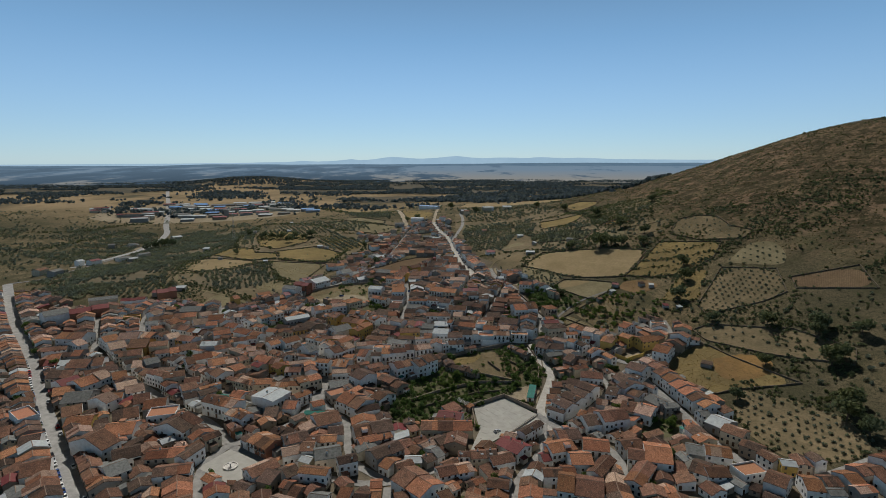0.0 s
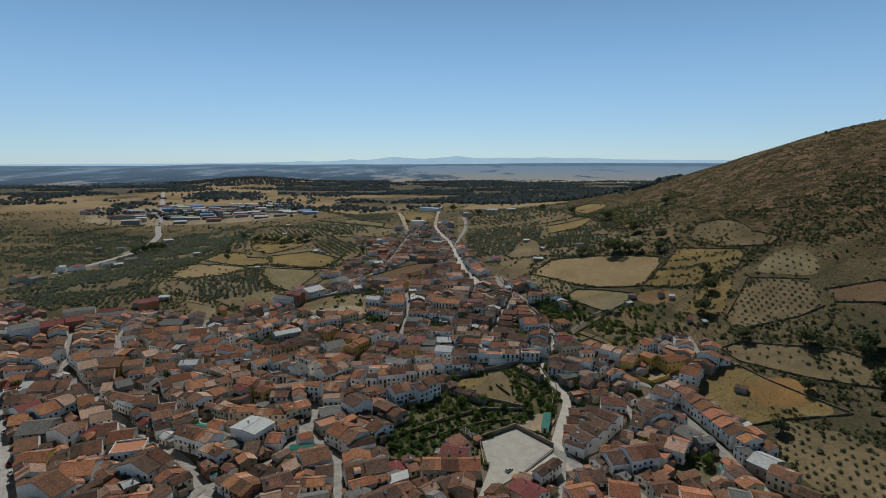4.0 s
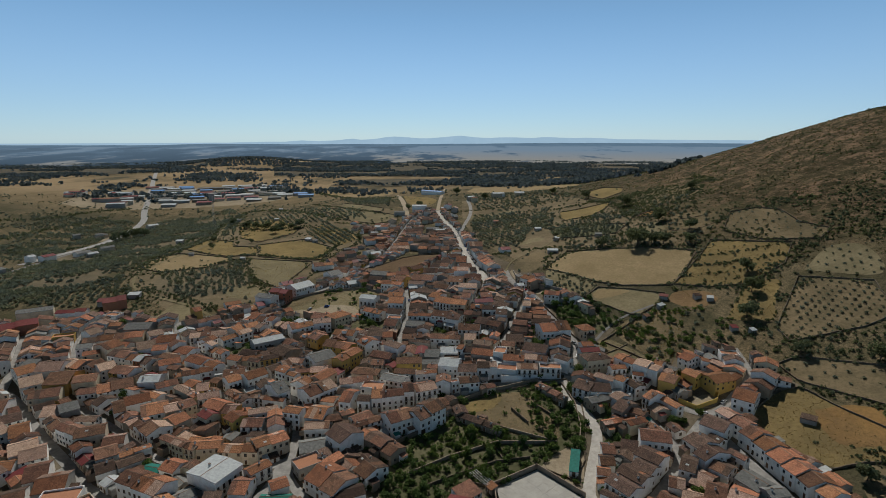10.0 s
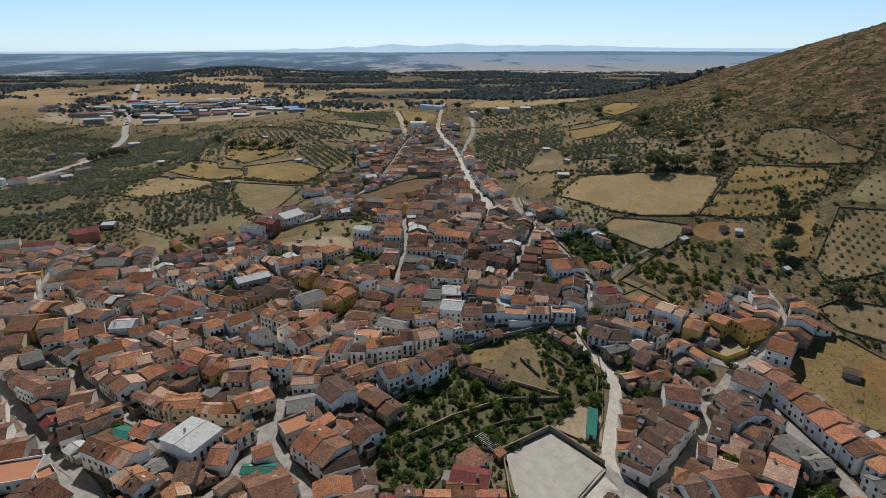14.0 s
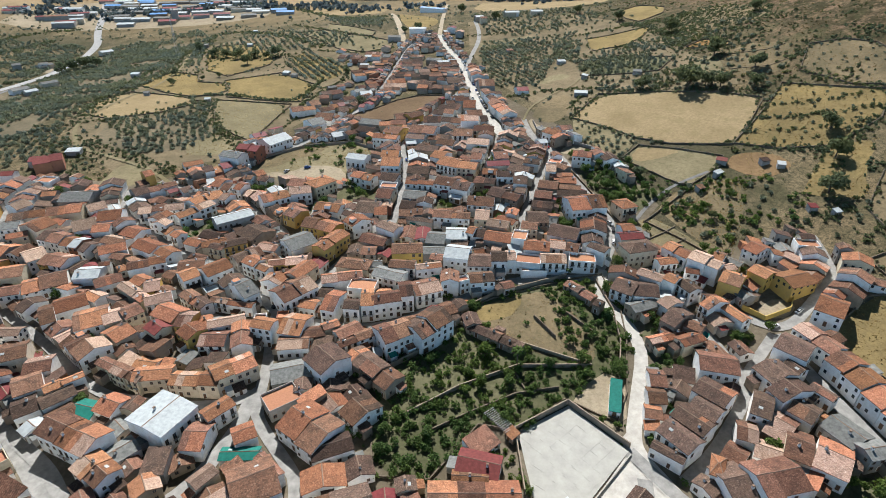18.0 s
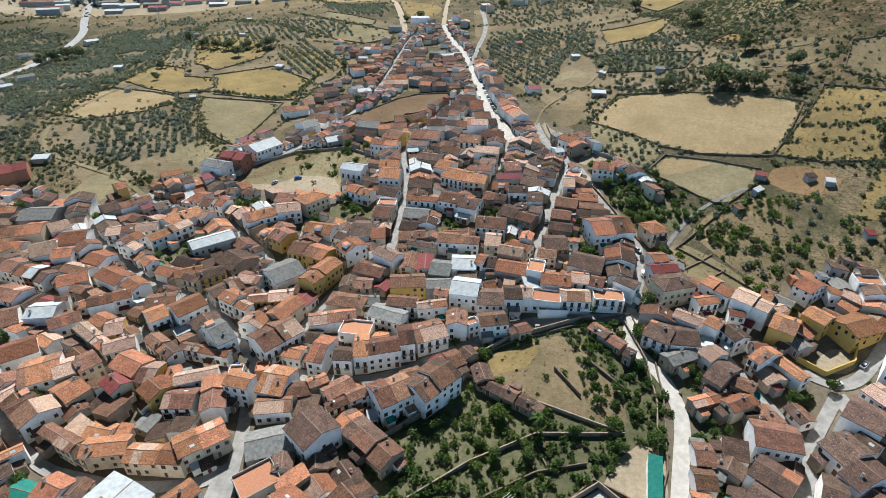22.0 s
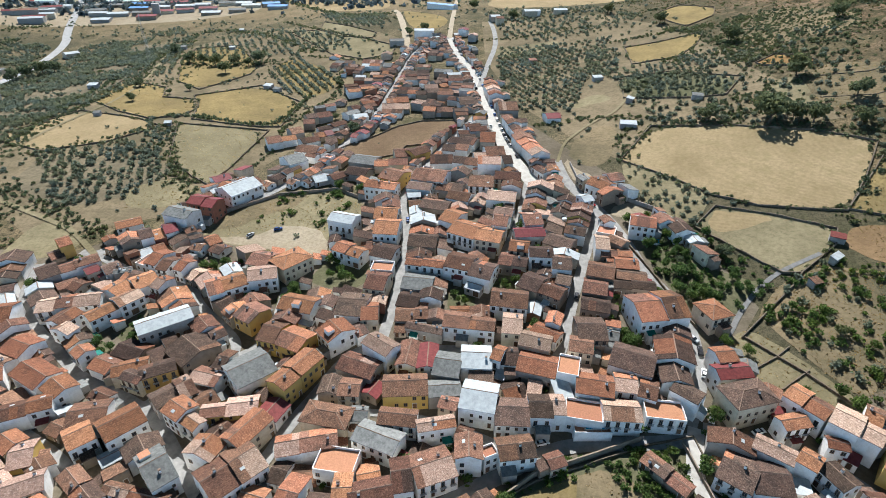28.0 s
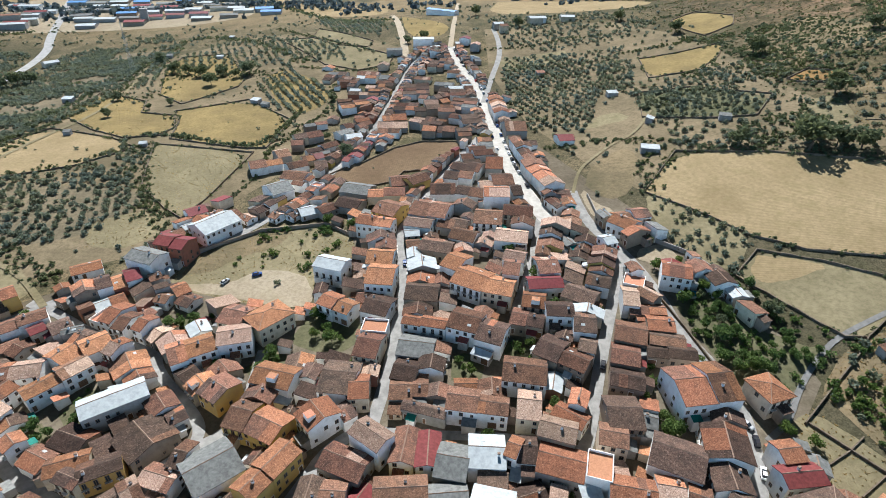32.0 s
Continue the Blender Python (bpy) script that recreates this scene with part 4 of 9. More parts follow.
def roof_mesh(w, d, h, rise, form, mat, rnd, over=0.45, thick=0.22, alt=None):
    """A tiled roof with eaves, a slightly uneven ridge and mortared ridge tiles."""
    x, y = w / 2 + 0.12, d / 2
    s = rise / (y if form != "shed" else d)
    b = Build()
    if form == "hip":
        L = max(0.4, w - d) / 2
        e = over
        v = [(-x - e, -y - e, h - e * s), (x + e, -y - e, h - e * s), (x + e, y + e, h - e * s), (-x - e, y + e, h - e * s), (-L, 0, h + rise), (L, 0, h + rise)]
        v = [(a, c, z + thick) for a, c, z in v]
        f = [(0, 1, 5, 4), (1, 2, 5), (2, 3, 4, 5), (3, 0, 4)]
        n = len(v)
        v += [(a, c, z - thick) for a, c, z in v[:4]]
        f += [(1, 0, n, n + 1), (2, 1, n + 1, n + 2), (3, 2, n + 2, n + 3), (0, 3, n + 3, n), (n, n + 3, n + 2, n + 1)]
        b.add((v, f))
        for p, q in ((0, 4), (1, 5), (2, 5), (3, 4), (4, 5)):
            b.add(beam(v[p], v[q], 0.13, 5), 1)
    elif form == "gable":
        n = max(2, int(w / 2.2))
        prof = [(-y - over, h - over * s, 0.0), (-0.2, h + rise - 0.2 * s, 0.02), (0, h + rise, 0.14), (0.2, h + rise - 0.2 * s, 0.02), (y + over, h - over * s, 0.0)]
        v, f = [], []
        for k in range(n + 1):
            sx = -x + 2 * x * k / n
            sag = rnd.uniform(-0.10, 0.06)
            for top in (1, 0):
                for j, (py, pz, up) in enumerate(prof):
                    v.append((sx, py, pz + (thick + up) * top + sag * (1 if 0 < j < 4 else 0.4)))
        for k in range(n):
            a, c = k * 10, k * 10 + 10
            f += [(a + j, c + j, c + j + 1, a + j + 1) for j in range(4)] + [(a + j + 6, c + j + 6, c + j + 5, a + j + 5) for j in range(4)] + [(a + 5, c + 5, c, a), (a + 4, c + 4, c + 9, a + 9)]
        e = n * 10
        f += [(j, j + 1, j + 6, j + 5) for j in range(4)] + [(e + j + 1, e + j, e + j + 5, e + j + 6) for j in range(4)]
        b.add((v, f))
        for k in range(n):
            b.i[k * 10 + 1] = b.i[k * 10 + 2] = 1
        if alt:
            for side in (0, 3):
                if rnd.random() < 0.55:
                    k0, k1 = sorted((rnd.randrange(n + 1), rnd.randrange(n + 1)))
                    for k in range(k0, k1):
                        b.i[k * 10 + side] = 2
    elif form == "shed":
        v = []
        for z in (thick, 0.0):
            v += [(-x, -y - over, h - over * s + z), (x, -y - over, h - over * s + z), (x, y + 0.1, h + rise + z), (-x, y + 0.1, h + rise + z)]
        b.add((v, [(0, 1, 2, 3), (7, 6, 5, 4), (0, 4, 5, 1), (1, 5, 6, 2), (2, 6, 7, 3), (3, 7, 4, 0)]))
    return b.mesh("roof", [mat, MORTAR, alt] if alt else [mat, MORTAR])


def terrace_mesh(w, d, h, wall):
    x, y = w / 2, d / 2
    b = Build()
    b.add(box(-x + 0.2, -y + 0.2, h - 0.05, x - 0.2, y - 0.2, h + 0.06), 0)
    for vf in (box(-x, -y, h, x, -y + 0.2, h + 0.9), box(-x, y - 0.2, h, x, y, h + 0.9), box(-x, -y + 0.2, h, -x + 0.2, y - 0.2, h + 0.9), box(x - 0.2, -y + 0.2, h, x, y - 0.2, h + 0.9)):
        b.add(vf, 1)
    return b.mesh("terrace", [TERRACOTTA, wall])


def window_data(wd, ht):
    """A window with frame, glass and sill, facing -y with its foot at z 0."""
    b = Build()
    x = wd / 2
    xs, zs = (-x - 0.09, -x + 0.04, -0.035, 0.035, x - 0.04, x + 0.09), (-0.09, 0.05, ht - 0.05, ht + 0.09)
    v, f, i = [(a, -0.05, c) for c in zs for a in xs], [], []
    for r in range(3):
        for c in range(5):
            q = (r * 6 + c, r * 6 + c + 1, r * 6 + c + 7, r * 6 + c + 6)
            if r == 1 and c in (1, 3):
                n = len(v)
                v += [(v[k][0], 0.03, v[k][2]) for k in q]
                f += [(q[k], q[(k + 1) % 4], n + (k + 1) % 4, n + k) for k in range(4)] + [(n, n + 1, n + 2, n + 3)]
                i += [0, 0, 0, 0, 1]
            else:
                f.append(q)
                i.append(0)
    n = len(v)
    edge = (0, 5, 23, 18)
    v += [(v[k][0], 0.05, v[k][2]) for k in edge]
    for k in range(4):
        f.append((edge[(k + 1) % 4], edge[k], n + k, n + (k + 1) % 4))
        i.append(0)
    b.v, b.f, b.i = v, f, i
    return b.mesh("window", [FRAME, GLASS, SILL, IRON])


def balcony_data(wd):
    """A slab with a barred iron railing."""
    b = Build()
    x = wd / 2 + 0.4
    b.add(box(-x, -0.75, -0.22, x, 0.03, -0.09), 0)
    cols = [v for k in range(9) for v in (-x + (2 * x - 0.05) * k / 8, -x + (2 * x - 0.05) * k / 8 + 0.05)]
    rows = (-0.09, 0.0, 0.8, 0.88)
    v = [(c, -0.72, r) for r in rows for c in cols]
    f = [(r * 18 + c, r * 18 + c + 1, r * 18 + c + 19, r * 18 + c + 18) for r in range(3) for c in range(17) if r != 1 or c % 2 == 0]
    b.add((v, f), 1)
    return b.mesh("balcony", [SILL, IRON])


WINDOWS = [window_data(0.95, 1.25), window_data(0.8, 1.05), window_data(1.1, 1.4)]
TALL, BALCONY = window_data(1.0, 2.05), balcony_data(1.0)


def door_data(wd, ht):
    b = Build()
    x = wd / 2
    v = [(-x - 0.16, -0.06, 0), (-x, -0.06, 0), (x, -0.06, 0), (x + 0.16, -0.06, 0), (x + 0.16, -0.06, ht + 0.16), (-x - 0.16, -0.06, ht + 0.16), (-x, -0.06, ht), (x, -0.06, ht),
         (-x, 0.02, 0), (x, 0.02, 0), (x, 0.02, ht), (-x, 0.02, ht), (-x - 0.16, 0.05, 0), (x + 0.16, 0.05, 0), (x + 0.16, 0.05, ht + 0.16), (-x - 0.16, 0.05, ht + 0.16)]
    f = [(0, 1, 6, 5), (2, 3, 4, 7), (6, 7, 4, 5), (1, 8, 11, 6), (9, 2, 7, 10), (6, 11, 10, 7), (0, 5, 15, 12), (3, 13, 14, 4), (5, 4, 14, 15), (8, 9, 10, 11)]
    b.add((v, f), 1)
    b.i[-1] = 0
    return b.mesh("door", [DOORWOOD, SILL])


DOORS = [door_data(1.0, 2.1), door_data(1.3, 2.3), door_data(2.6, 2.5)]


def chimney_data():
    b = Build()
    b.add(box(-0.35, -0.3, -1.2, 0.35, 0.3, 0.9), 0)
    b.add(box(-0.42, -0.37, 0.9, 0.42, 0.37, 1.0), 1)
    b.add(box(-0.28, -0.2, 1.0, 0.28, 0.2, 1.18), 0)
    b.add(box(-0.42, -0.37, 1.18, 0.42, 0.37, 1.28, 0.12), 1)
    return b.mesh("chimney", [WALL["white"], MORTAR])


CHIMNEY = chimney_data()


def tank_data():
    b = Build()
    b.add(beam((0, 0, 0), (0, 0, 0.9), 0.5, 10, 0.46))
    return b.mesh("water_tank", [ROOF["white"]])


def skylight_data():
    b = Build()
    b.add(box(-0.7, -0.5, 0, 0.7, 0.5, 0.14, 0.05))
    return b.mesh("skylight", [ROOF["white"]])


def stair_box_data(wall):
    b = Build()
    v, f = box(-1.5, -1.3, -1.5, 1.5, 1.3, 1.5)
    b.add((v, f), 0)
    b.i[1] = 1
    return b.mesh("stair_box", [WALL[wall], TERRACOTTA])


SKYLIGHT, STAIR_BOX = skylight_data(), [stair_box_data("white"), stair_box_data("cream")]
def annex_data(w, d, h, wall, roof):
    """A lean-to against a house wall, falling away towards -y."""
    b = Build()
    b.add(([(-w / 2, -d, -2), (w / 2, -d, -2), (w / 2, 0.1, -2), (-w / 2, 0.1, -2), (-w / 2, -d, h), (w / 2, -d, h), (w / 2, 0.1, h + 0.5), (-w / 2, 0.1, h + 0.5)],
           [(0, 1, 5, 4), (1, 2, 6, 5), (3, 0, 4, 7), (4, 5, 6, 7)]), 0)
    x, e = w / 2 + 0.15, d + 0.25
    b.add(([(-x, -e, h + 0.06), (x, -e, h + 0.06), (x, 0.05, h + 0.62), (-x, 0.05, h + 0.62), (-x, -e, h - 0.06), (x, -e, h - 0.06), (x, 0.05, h + 0.5), (-x, 0.05, h + 0.5)],
           [(0, 1, 2, 3), (4, 7, 6, 5), (0, 4, 5, 1), (1, 5, 6, 2), (3, 7, 4, 0)]), 1)
    return b.mesh("annex", [WALL[wall], ROOF[roof]])


ANNEX = [annex_data(w, d, h, a, r) for w, d, h, a, r in ((3.2, 2.4, 2.5, "white", "clay"), (4.2, 2.8, 2.8, "grey", "grey"), (2.6, 2.2, 2.4, "white", "white"), (3.6, 3.0, 3.2, "stone", "old"), (3.0, 2.6, 2.6, "cream", "orange"), (3.4, 2.2, 2.4, "grey", "red"), (2.8, 2.0, 2.4, "white", "green"))]
house_count = window_count = 0
rnd = random.Random(11)


def detailed(x, y):
    return -166 < x < 130 and 226 < y < 545


def facade(e, x, y, rot, w, d, h, rises, front, base_z):
    """Windows, balconies and a door on one long side (front: -1 or 1)."""
    global window_count
    floors = 2 if h > 4.6 else 1
    if h > 8.2:
        floors = 3
    n = max(1, round(w / 2.9))
    turn = 0 if front < 0 else 180
    flip = 1 if front < 0 else -1
    door_at = rnd.randrange(n)
    tall = rnd.random() < 0.3
    for k in range(n):
        px = -w / 2 + w * (k + 0.5) / n
        for fl in range(floors):
            z = fl * 2.75
            m = pose(px * flip, front * (d / 2 + 0.04), z, 0, 0, turn)
            if fl == 0 and k == door_at:
                part("door", DOORS[2 if rnd.random() < 0.25 and w / n > 3 else rnd.randrange(2)], e, "", m)
            elif fl > 0 and tall:
                tall_window = part("window", TALL, e, "tall balcony window", m @ pose(0, 0, 0.25))
                part("balcony", BALCONY, tall_window, "iron-railed balcony")
                window_count += 1
            elif rnd.random() < (0.85 if fl else 0.6) and h - z > 2.3:
                part("window", WINDOWS[rnd.randrange(3)], e, "", m @ pose(0, 0, 1.0))
                window_count += 1


def side_windows(e, w, d, h, side):
    n = max(1, round(d / 4))
    for k in range(n):
        py = -d / 2 + d * (k + 0.5) / n
        for fl in range(2 if h > 4.6 else 1):
            if rnd.random() < 0.5:
                part("window", WINDOWS[rnd.randrange(3)], e, "", pose(side * (w / 2 + 0.04), py, fl * 2.75 + 1.0, 0, 0, 90 * side))


RELAID = {"orange": ("clay", "pale", "clay"), "clay": ("old", "orange", "pale"), "old": ("clay", "clay", "orange"), "pale": ("orange", "clay", "orange")}  # tiles of later repairs
FAR_MATS = list(WALL.values()) + list(ROOF.values()) + [MORTAR, TERRACOTTA, GLASS, DOORWOOD]
far_houses = Build()


def join_far(me, m):
    """Adds a mesh at a pose to the far part of the village."""
    index = [FAR_MATS.index(k) for k in me.materials]
    n = len(far_houses.v)
    far_houses.v += [m @ v.co for v in me.vertices]
    far_houses.f += [tuple(n + k for k in p.vertices) for p in me.polygons]
    far_houses.i += [index[p.material_index] for p in me.polygons]
    bpy.data.meshes.remove(me)


def far_openings(x, y, z, w, d, deg, h):
    """Dark windows and doors on the open sides of an outer house."""
    for turn, along, deep in ((0, w, d), (180, w, d), (90, d, w), (270, d, w)):
        a = radians(deg + turn)
        if -math.cos(a) > 0.25 or blocked(x + math.sin(a) * (deep / 2 + 1.2), y - math.cos(a) * (deep / 2 + 1.2)):
            continue
        m = pose(x, y, z, 0, 0, deg + turn)
        n = max(1, round(along / 3))
        for k in range(n):
            for fl in range(2 if h > 4.5 else 1):
                if rnd.random() < 0.8:
                    px, low = -along / 2 + along * (k + 0.5) / n, fl * 2.75 + 0.95
                    v, f = box(px - 0.5, -deep / 2 - 0.05, low, px + 0.5, -deep / 2 + 0.05, low + 1.3)
                    if fl == 0 and rnd.random() < 0.35:
                        v, f = box(px - 0.6, -deep / 2 - 0.05, 0, px + 0.6, -deep / 2 + 0.05, 2.2)
                    far_houses.add(([m @ Vector(p) for p in v], f), FAR_MATS.index(GLASS if low < 9 and v[0][2] > 0 else DOORWOOD))


def house(x, y, w, d, deg, h, roof="clay", wall="white", form="gable", rise=None, name="house", label="", windows=True, chimney=None):
    """One building; its ridge runs along its local x axis, deg degrees from east."""
    global house_count
    house_count += 1
    if name == "house":
        name = "outbuilding" if form == "shed" else "cottage" if h < 4.4 else "terrace_house" if form == "flat" else "house"
    rot = radians(deg)
    c, s = math.cos(rot), math.sin(rot)
    corner = [ground(x + a * w / 2 * c - b * d / 2 * s, y + a * w / 2 * s + b * d / 2 * c) for a in (-1, 1) for b in (-1, 1)]
    z, base = 0.7 * max(corner) + 0.3 * min(corner), max(corner) - min(corner) + 0.7
    if rise is None:
        rise = (d / 2 if form in ("gable", "hip") else d * 0.7) * rnd.uniform(0.30, 0.40)
    if not detailed(x, y):
        m = pose(x, y, z, 0, 0, deg)
        join_far(wall_mesh(w, d, h, rise, form, WALL[wall], base), m)
        join_far(terrace_mesh(w, d, h, WALL[wall]) if form == "flat" else roof_mesh(w, d, h, rise, form, ROOF[roof], rnd, alt=ROOF[RELAID[roof][rnd.randrange(3)]] if roof in RELAID and rnd.random() < 0.6 else None), m)
        if x > -330 and y < 420:
            far_openings(x, y, z, w, d, deg, h)
        return None
    e = new(name)
    e.matrix_basis = pose(x, y, z, 0, 0, deg)
    part("wall", wall_mesh(w, d, h, rise, form, WALL[wall], base), e)
    if form == "flat":
        part("terrace", terrace_mesh(w, d, h, WALL[wall]), e)
    else:
        part("roof", roof_mesh(w, d, h, rise, form, ROOF[roof], rnd, alt=ROOF[RELAID[roof][rnd.randrange(3)]] if roof in RELAID and rnd.random() < 0.6 else None), e)
    if not label:
        words = "a flat tiled terrace" if form == "flat" else ROOF_WORDS[roof]
        label = f"{WALL_WORDS[wall]} {dict(shed='yard shed', outbuilding='outbuilding', cottage='low cottage', terrace_house='flat-topped house').get(name, 'village house')} with {words}"
    tagged(e, label, name.replace("_", " "), "houses of the village")
    if detailed(x, y) and windows and window_count < 2000:
        for front, ny in ((-1, -c), (1, c)):
            fx, fy = x + front * (-s) * (d / 2 + 1.2), y + front * c * (d / 2 + 1.2)
            if front * c < 0.25 and not blocked(fx, fy):
                facade(e, x, y, rot, w, d, h, rise, front, z)
        if form != "shed":
            for side in (-1, 1):
                sx, sy = x + side * c * (w / 2 + 1.2), y + side * s * (w / 2 + 1.2)
                if side * s < 0.1 and not blocked(sx, sy):
                    side_windows(e, w, d, h, side)
    if h > 3.0 and rnd.random() < 0.85:
        for turn, along, deep in rnd.sample(((0, w, d), (180, w, d), (90, d, w), (270, d, w)), 4):
            a = radians(deg + turn)
            if along > 4.6 and all(not blocked(x + math.sin(a) * (deep / 2 + q), y - math.cos(a) * (deep / 2 + q)) and use_at(x + math.sin(a) * (deep / 2 + q), y - math.cos(a) * (deep / 2 + q)) in (1, 4) for q in (0.8, 2.0)):
                off = rnd.uniform(-0.5, 0.5) * (along - 4.4)
                part("annex", ANNEX[rnd.choice((0, 0, 1, 1, 2, 3, 3, 4, 4, 5, 6))], e, "lean-to annex", pose(0, 0, 0, 0, 0, turn) @ pose(off, -deep / 2, 0))
                break
    if form == "gable" and rnd.random() < 0.12:
        side = rnd.choice((-1, 1))
        a, b = rnd.uniform(-0.3, 0.3) * w, side * d * rnd.uniform(0.18, 0.32)
        part("skylight", SKYLIGHT, e, "pale roof light", pose(a, b, h + rise * (1 - abs(b) / (d / 2)) + 0.16) @ pose(0, 0, 0, -side * math.degrees(math.atan2(rise, d / 2))))
    if form == "gable" and h > 4.4 and d > 6.5 and rnd.random() < 0.05:
        part("stair_box", STAIR_BOX[rnd.random() < 0.3], e, "small flat roof-top room", pose(rnd.uniform(-0.2, 0.2) * w, rnd.choice((-1, 1)) * d * 0.27, h + rise * 0.5))
    if chimney is None:
        chimney = detailed(x, y) and name in ("house", "cottage") and rnd.random() < 0.4
    if chimney and form != "flat":
        a, b = rnd.uniform(-0.35, 0.35) * w, rnd.uniform(-0.3, 0.3) * d
        zc = h + rise * (1 - abs(b) / (d / 2)) if form != "shed" else h + rise * 0.5
        part("chimney", CHIMNEY, e, "", pose(a, b, zc + 0.25))
    return e


def random_roof(x, y):
    """Brighter tiles low in the village, older browner ones in the upper quarter."""
    u = rnd.random()
    if y > 385 and x > -70:
        kinds = ((0.44, "old"), (0.72, "clay"), (0.80, "orange"), (0.86, "pale"), (0.89, "red"), (0.95, "grey"), (1, "white"))
    else:
        kinds = ((0.28, "old"), (0.62, "clay"), (0.79, "orange"), (0.88, "pale"), (0.91, "red"), (0.96, "grey"), (1, "white"))
    return next(k for p, k in kinds if u <= p)


def random_wall(low=False):
    u = rnd.random()
    if low:
        return "white" if u < 0.42 else "grey" if u < 0.62 else "stone" if u < 0.85 else "cream" if u < 0.93 else "brick"
    return "white" if u < 0.62 else "cream" if u < 0.77 else "ochre" if u < 0.82 else "grey" if u < 0.93 else "stone" if u < 0.98 else "brick"


QUEUE = []  # rows are laid out first, so that each facade knows what stands before it


STRICT = 0.4  # share of a plot that may already be built over


def plan(x, y, w, d, deg, h, **kw):
    cells = rect_cells(x, y, w, d, radians(deg))
    if cells is not None and (cells[2] & taken[cells[0], cells[1]]).sum() > STRICT * cells[2].sum():
        return
    take(x, y, w, d, radians(deg))
    if y > 585 and x < 20 and max(w, d) > 9:
        # the outer rows: narrow houses back to back, with open yards between
        nw, nd = max(1, round(w / 6.6)), max(1, round(d / 7.0))
        c, s = math.cos(radians(deg)), math.sin(radians(deg))
        for i, j in itertools.product(range(nw), range(nd)):
            if nw * nd > 1 and rnd.random() < (0.1 if y < 640 else 0.26):
                continue
            a, b = w * ((i + 0.5) / nw - 0.5), d * ((j + 0.5) / nd - 0.5)
            QUEUE.append((x + a * c - b * s, y + a * s + b * c, w / nw + rnd.uniform(0.0, 0.5), d / nd + rnd.uniform(-0.8, 0.5), deg, h + rnd.uniform(-1.3, 0.5), dict(kw, roof=kw["roof"] if rnd.random() < 0.4 else random_roof(x, y), wall=random_wall(True))))
        return
    n = round(w / 7.5) if w > 11.5 and kw.get("form") == "gable" and kw.get("roof") not in ("white", "grey") else 1
    cut = [0.0] + sorted((k + rnd.uniform(-0.22, 0.22)) / n for k in range(1, n)) + [1.0]
    for a, b in zip(cut, cut[1:]):
        off = w * ((a + b) / 2 - 0.5)
        more = dict(kw)
        if n > 1 and rnd.random() < 0.6:
            more["roof"] = RELAID.get(kw["roof"], (kw["roof"],))[0] if rnd.random() < 0.5 else kw["roof"]
        dd = d * (1 if n == 1 else rnd.uniform(0.86, 1.0))
        QUEUE.append((x + off * math.cos(radians(deg)), y + off * math.sin(radians(deg)), w * (b - a) - (0.02 if n > 1 else 0), dd, deg, h + (0 if n == 1 else rnd.uniform(-0.55, 0.35)), more))


# the houses of the lower and middle village, quarter by quarter
plan(70.5, 516.5, 15.5, 9.5, 12, 4.2, roof="clay", wall="white", form="gable")
plan(-142.2, 380.7, 16.0, 8.2, 24, 6, roof="orange", wall="white", form="gable")
plan(-154.5, 369.6, 10.5, 7.5, 36, 5, roof="clay", wall="white", form="gable")
plan(-137.5, 359.2, 17.7, 5.1, -36, 6, roof="pale", wall="cream", form="gable")
plan(-132.0, 364.6, 3.3, 7.7, 21, 5, roof="pale", wall="ochre", form="gable")
plan(-118.6, 370.4, 7.0, 8.4, 42, 7, roof="orange", wall="white", form="gable")
plan(-119.5, 377.9, 8.9, 7.8, 13, 6, roof="clay", wall="white", form="gable")
plan(-108.9, 374.6, 9.9, 9.6, 46, 7, roof="orange", wall="white", form="gable")
plan(-94.6, 353.1, 16.8, 3.7, -12, 5, roof="orange", wall="white", form="gable")
plan(-90.7, 359.2, 6.7, 13.3, 44, 7, roof="grey", wall="white", form="gable")
plan(-80.2, 365.5, 4.8, 6.4, 71, 7, roof="orange", wall="white", form="gable")
plan(-89.3, 377.1, 12.2, 5.0, -32, 7, roof="orange", wall="white", form="gable")
plan(-77.7, 380.8, 14.3, 5.4, 10, 6, roof="pale", wall="ochre", form="gable")
plan(-68.8, 371.6, 11.4, 6.0, 60, 7, roof="orange", wall="cream", form="gable")
plan(-51.4, 350.5, 6.0, 11.7, -14, 7, roof="orange", wall="white", form="gable")
plan(-105.8, 375.5, 7.3, 3.8, 59, 6, roof="clay", wall="white", form="gable")
plan(-134.3, 345.9, 5.4, 8.4, 48, 6, roof="clay", wall="cream", form="gable")
plan(-139.4, 343.6, 6.7, 8.8, 33, 6, roof="pale", wall="cream", form="gable")
plan(-116.0, 344.3, 10.1, 6.9, -26, 6, roof="orange", wall="cream", form="gable")
plan(-108.3, 340.3, 6.2, 7.6, -5, 6, roof="pale", wall="ochre", form="gable")
plan(-104.0, 333.9, 7.6, 6.2, -37, 6, roof="orange", wall="ochre", form="gable")
plan(-133.1, 334.1, 5.8, 9.7, 58, 5, roof="old", wall="cream", form="gable")
plan(-117.4, 336.0, 5.7, 5.3, -35, 6, roof="red", wall="cream", form="gable")
plan(-126.4, 354.3, 8.4, 6.8, 27, 6, roof="pale", wall="white", form="gable")
plan(-91.7, 340.0, 10.5, 5.5, 18, 6, roof="pale", wall="white", form="gable")
plan(-93.8, 331.2, 6.1, 7.9, 1, 5, roof="clay", wall="white", form="gable")
plan(-83.4, 332.4, 14.3, 7.9, -74, 6, roof="orange", wall="white", form="gable")
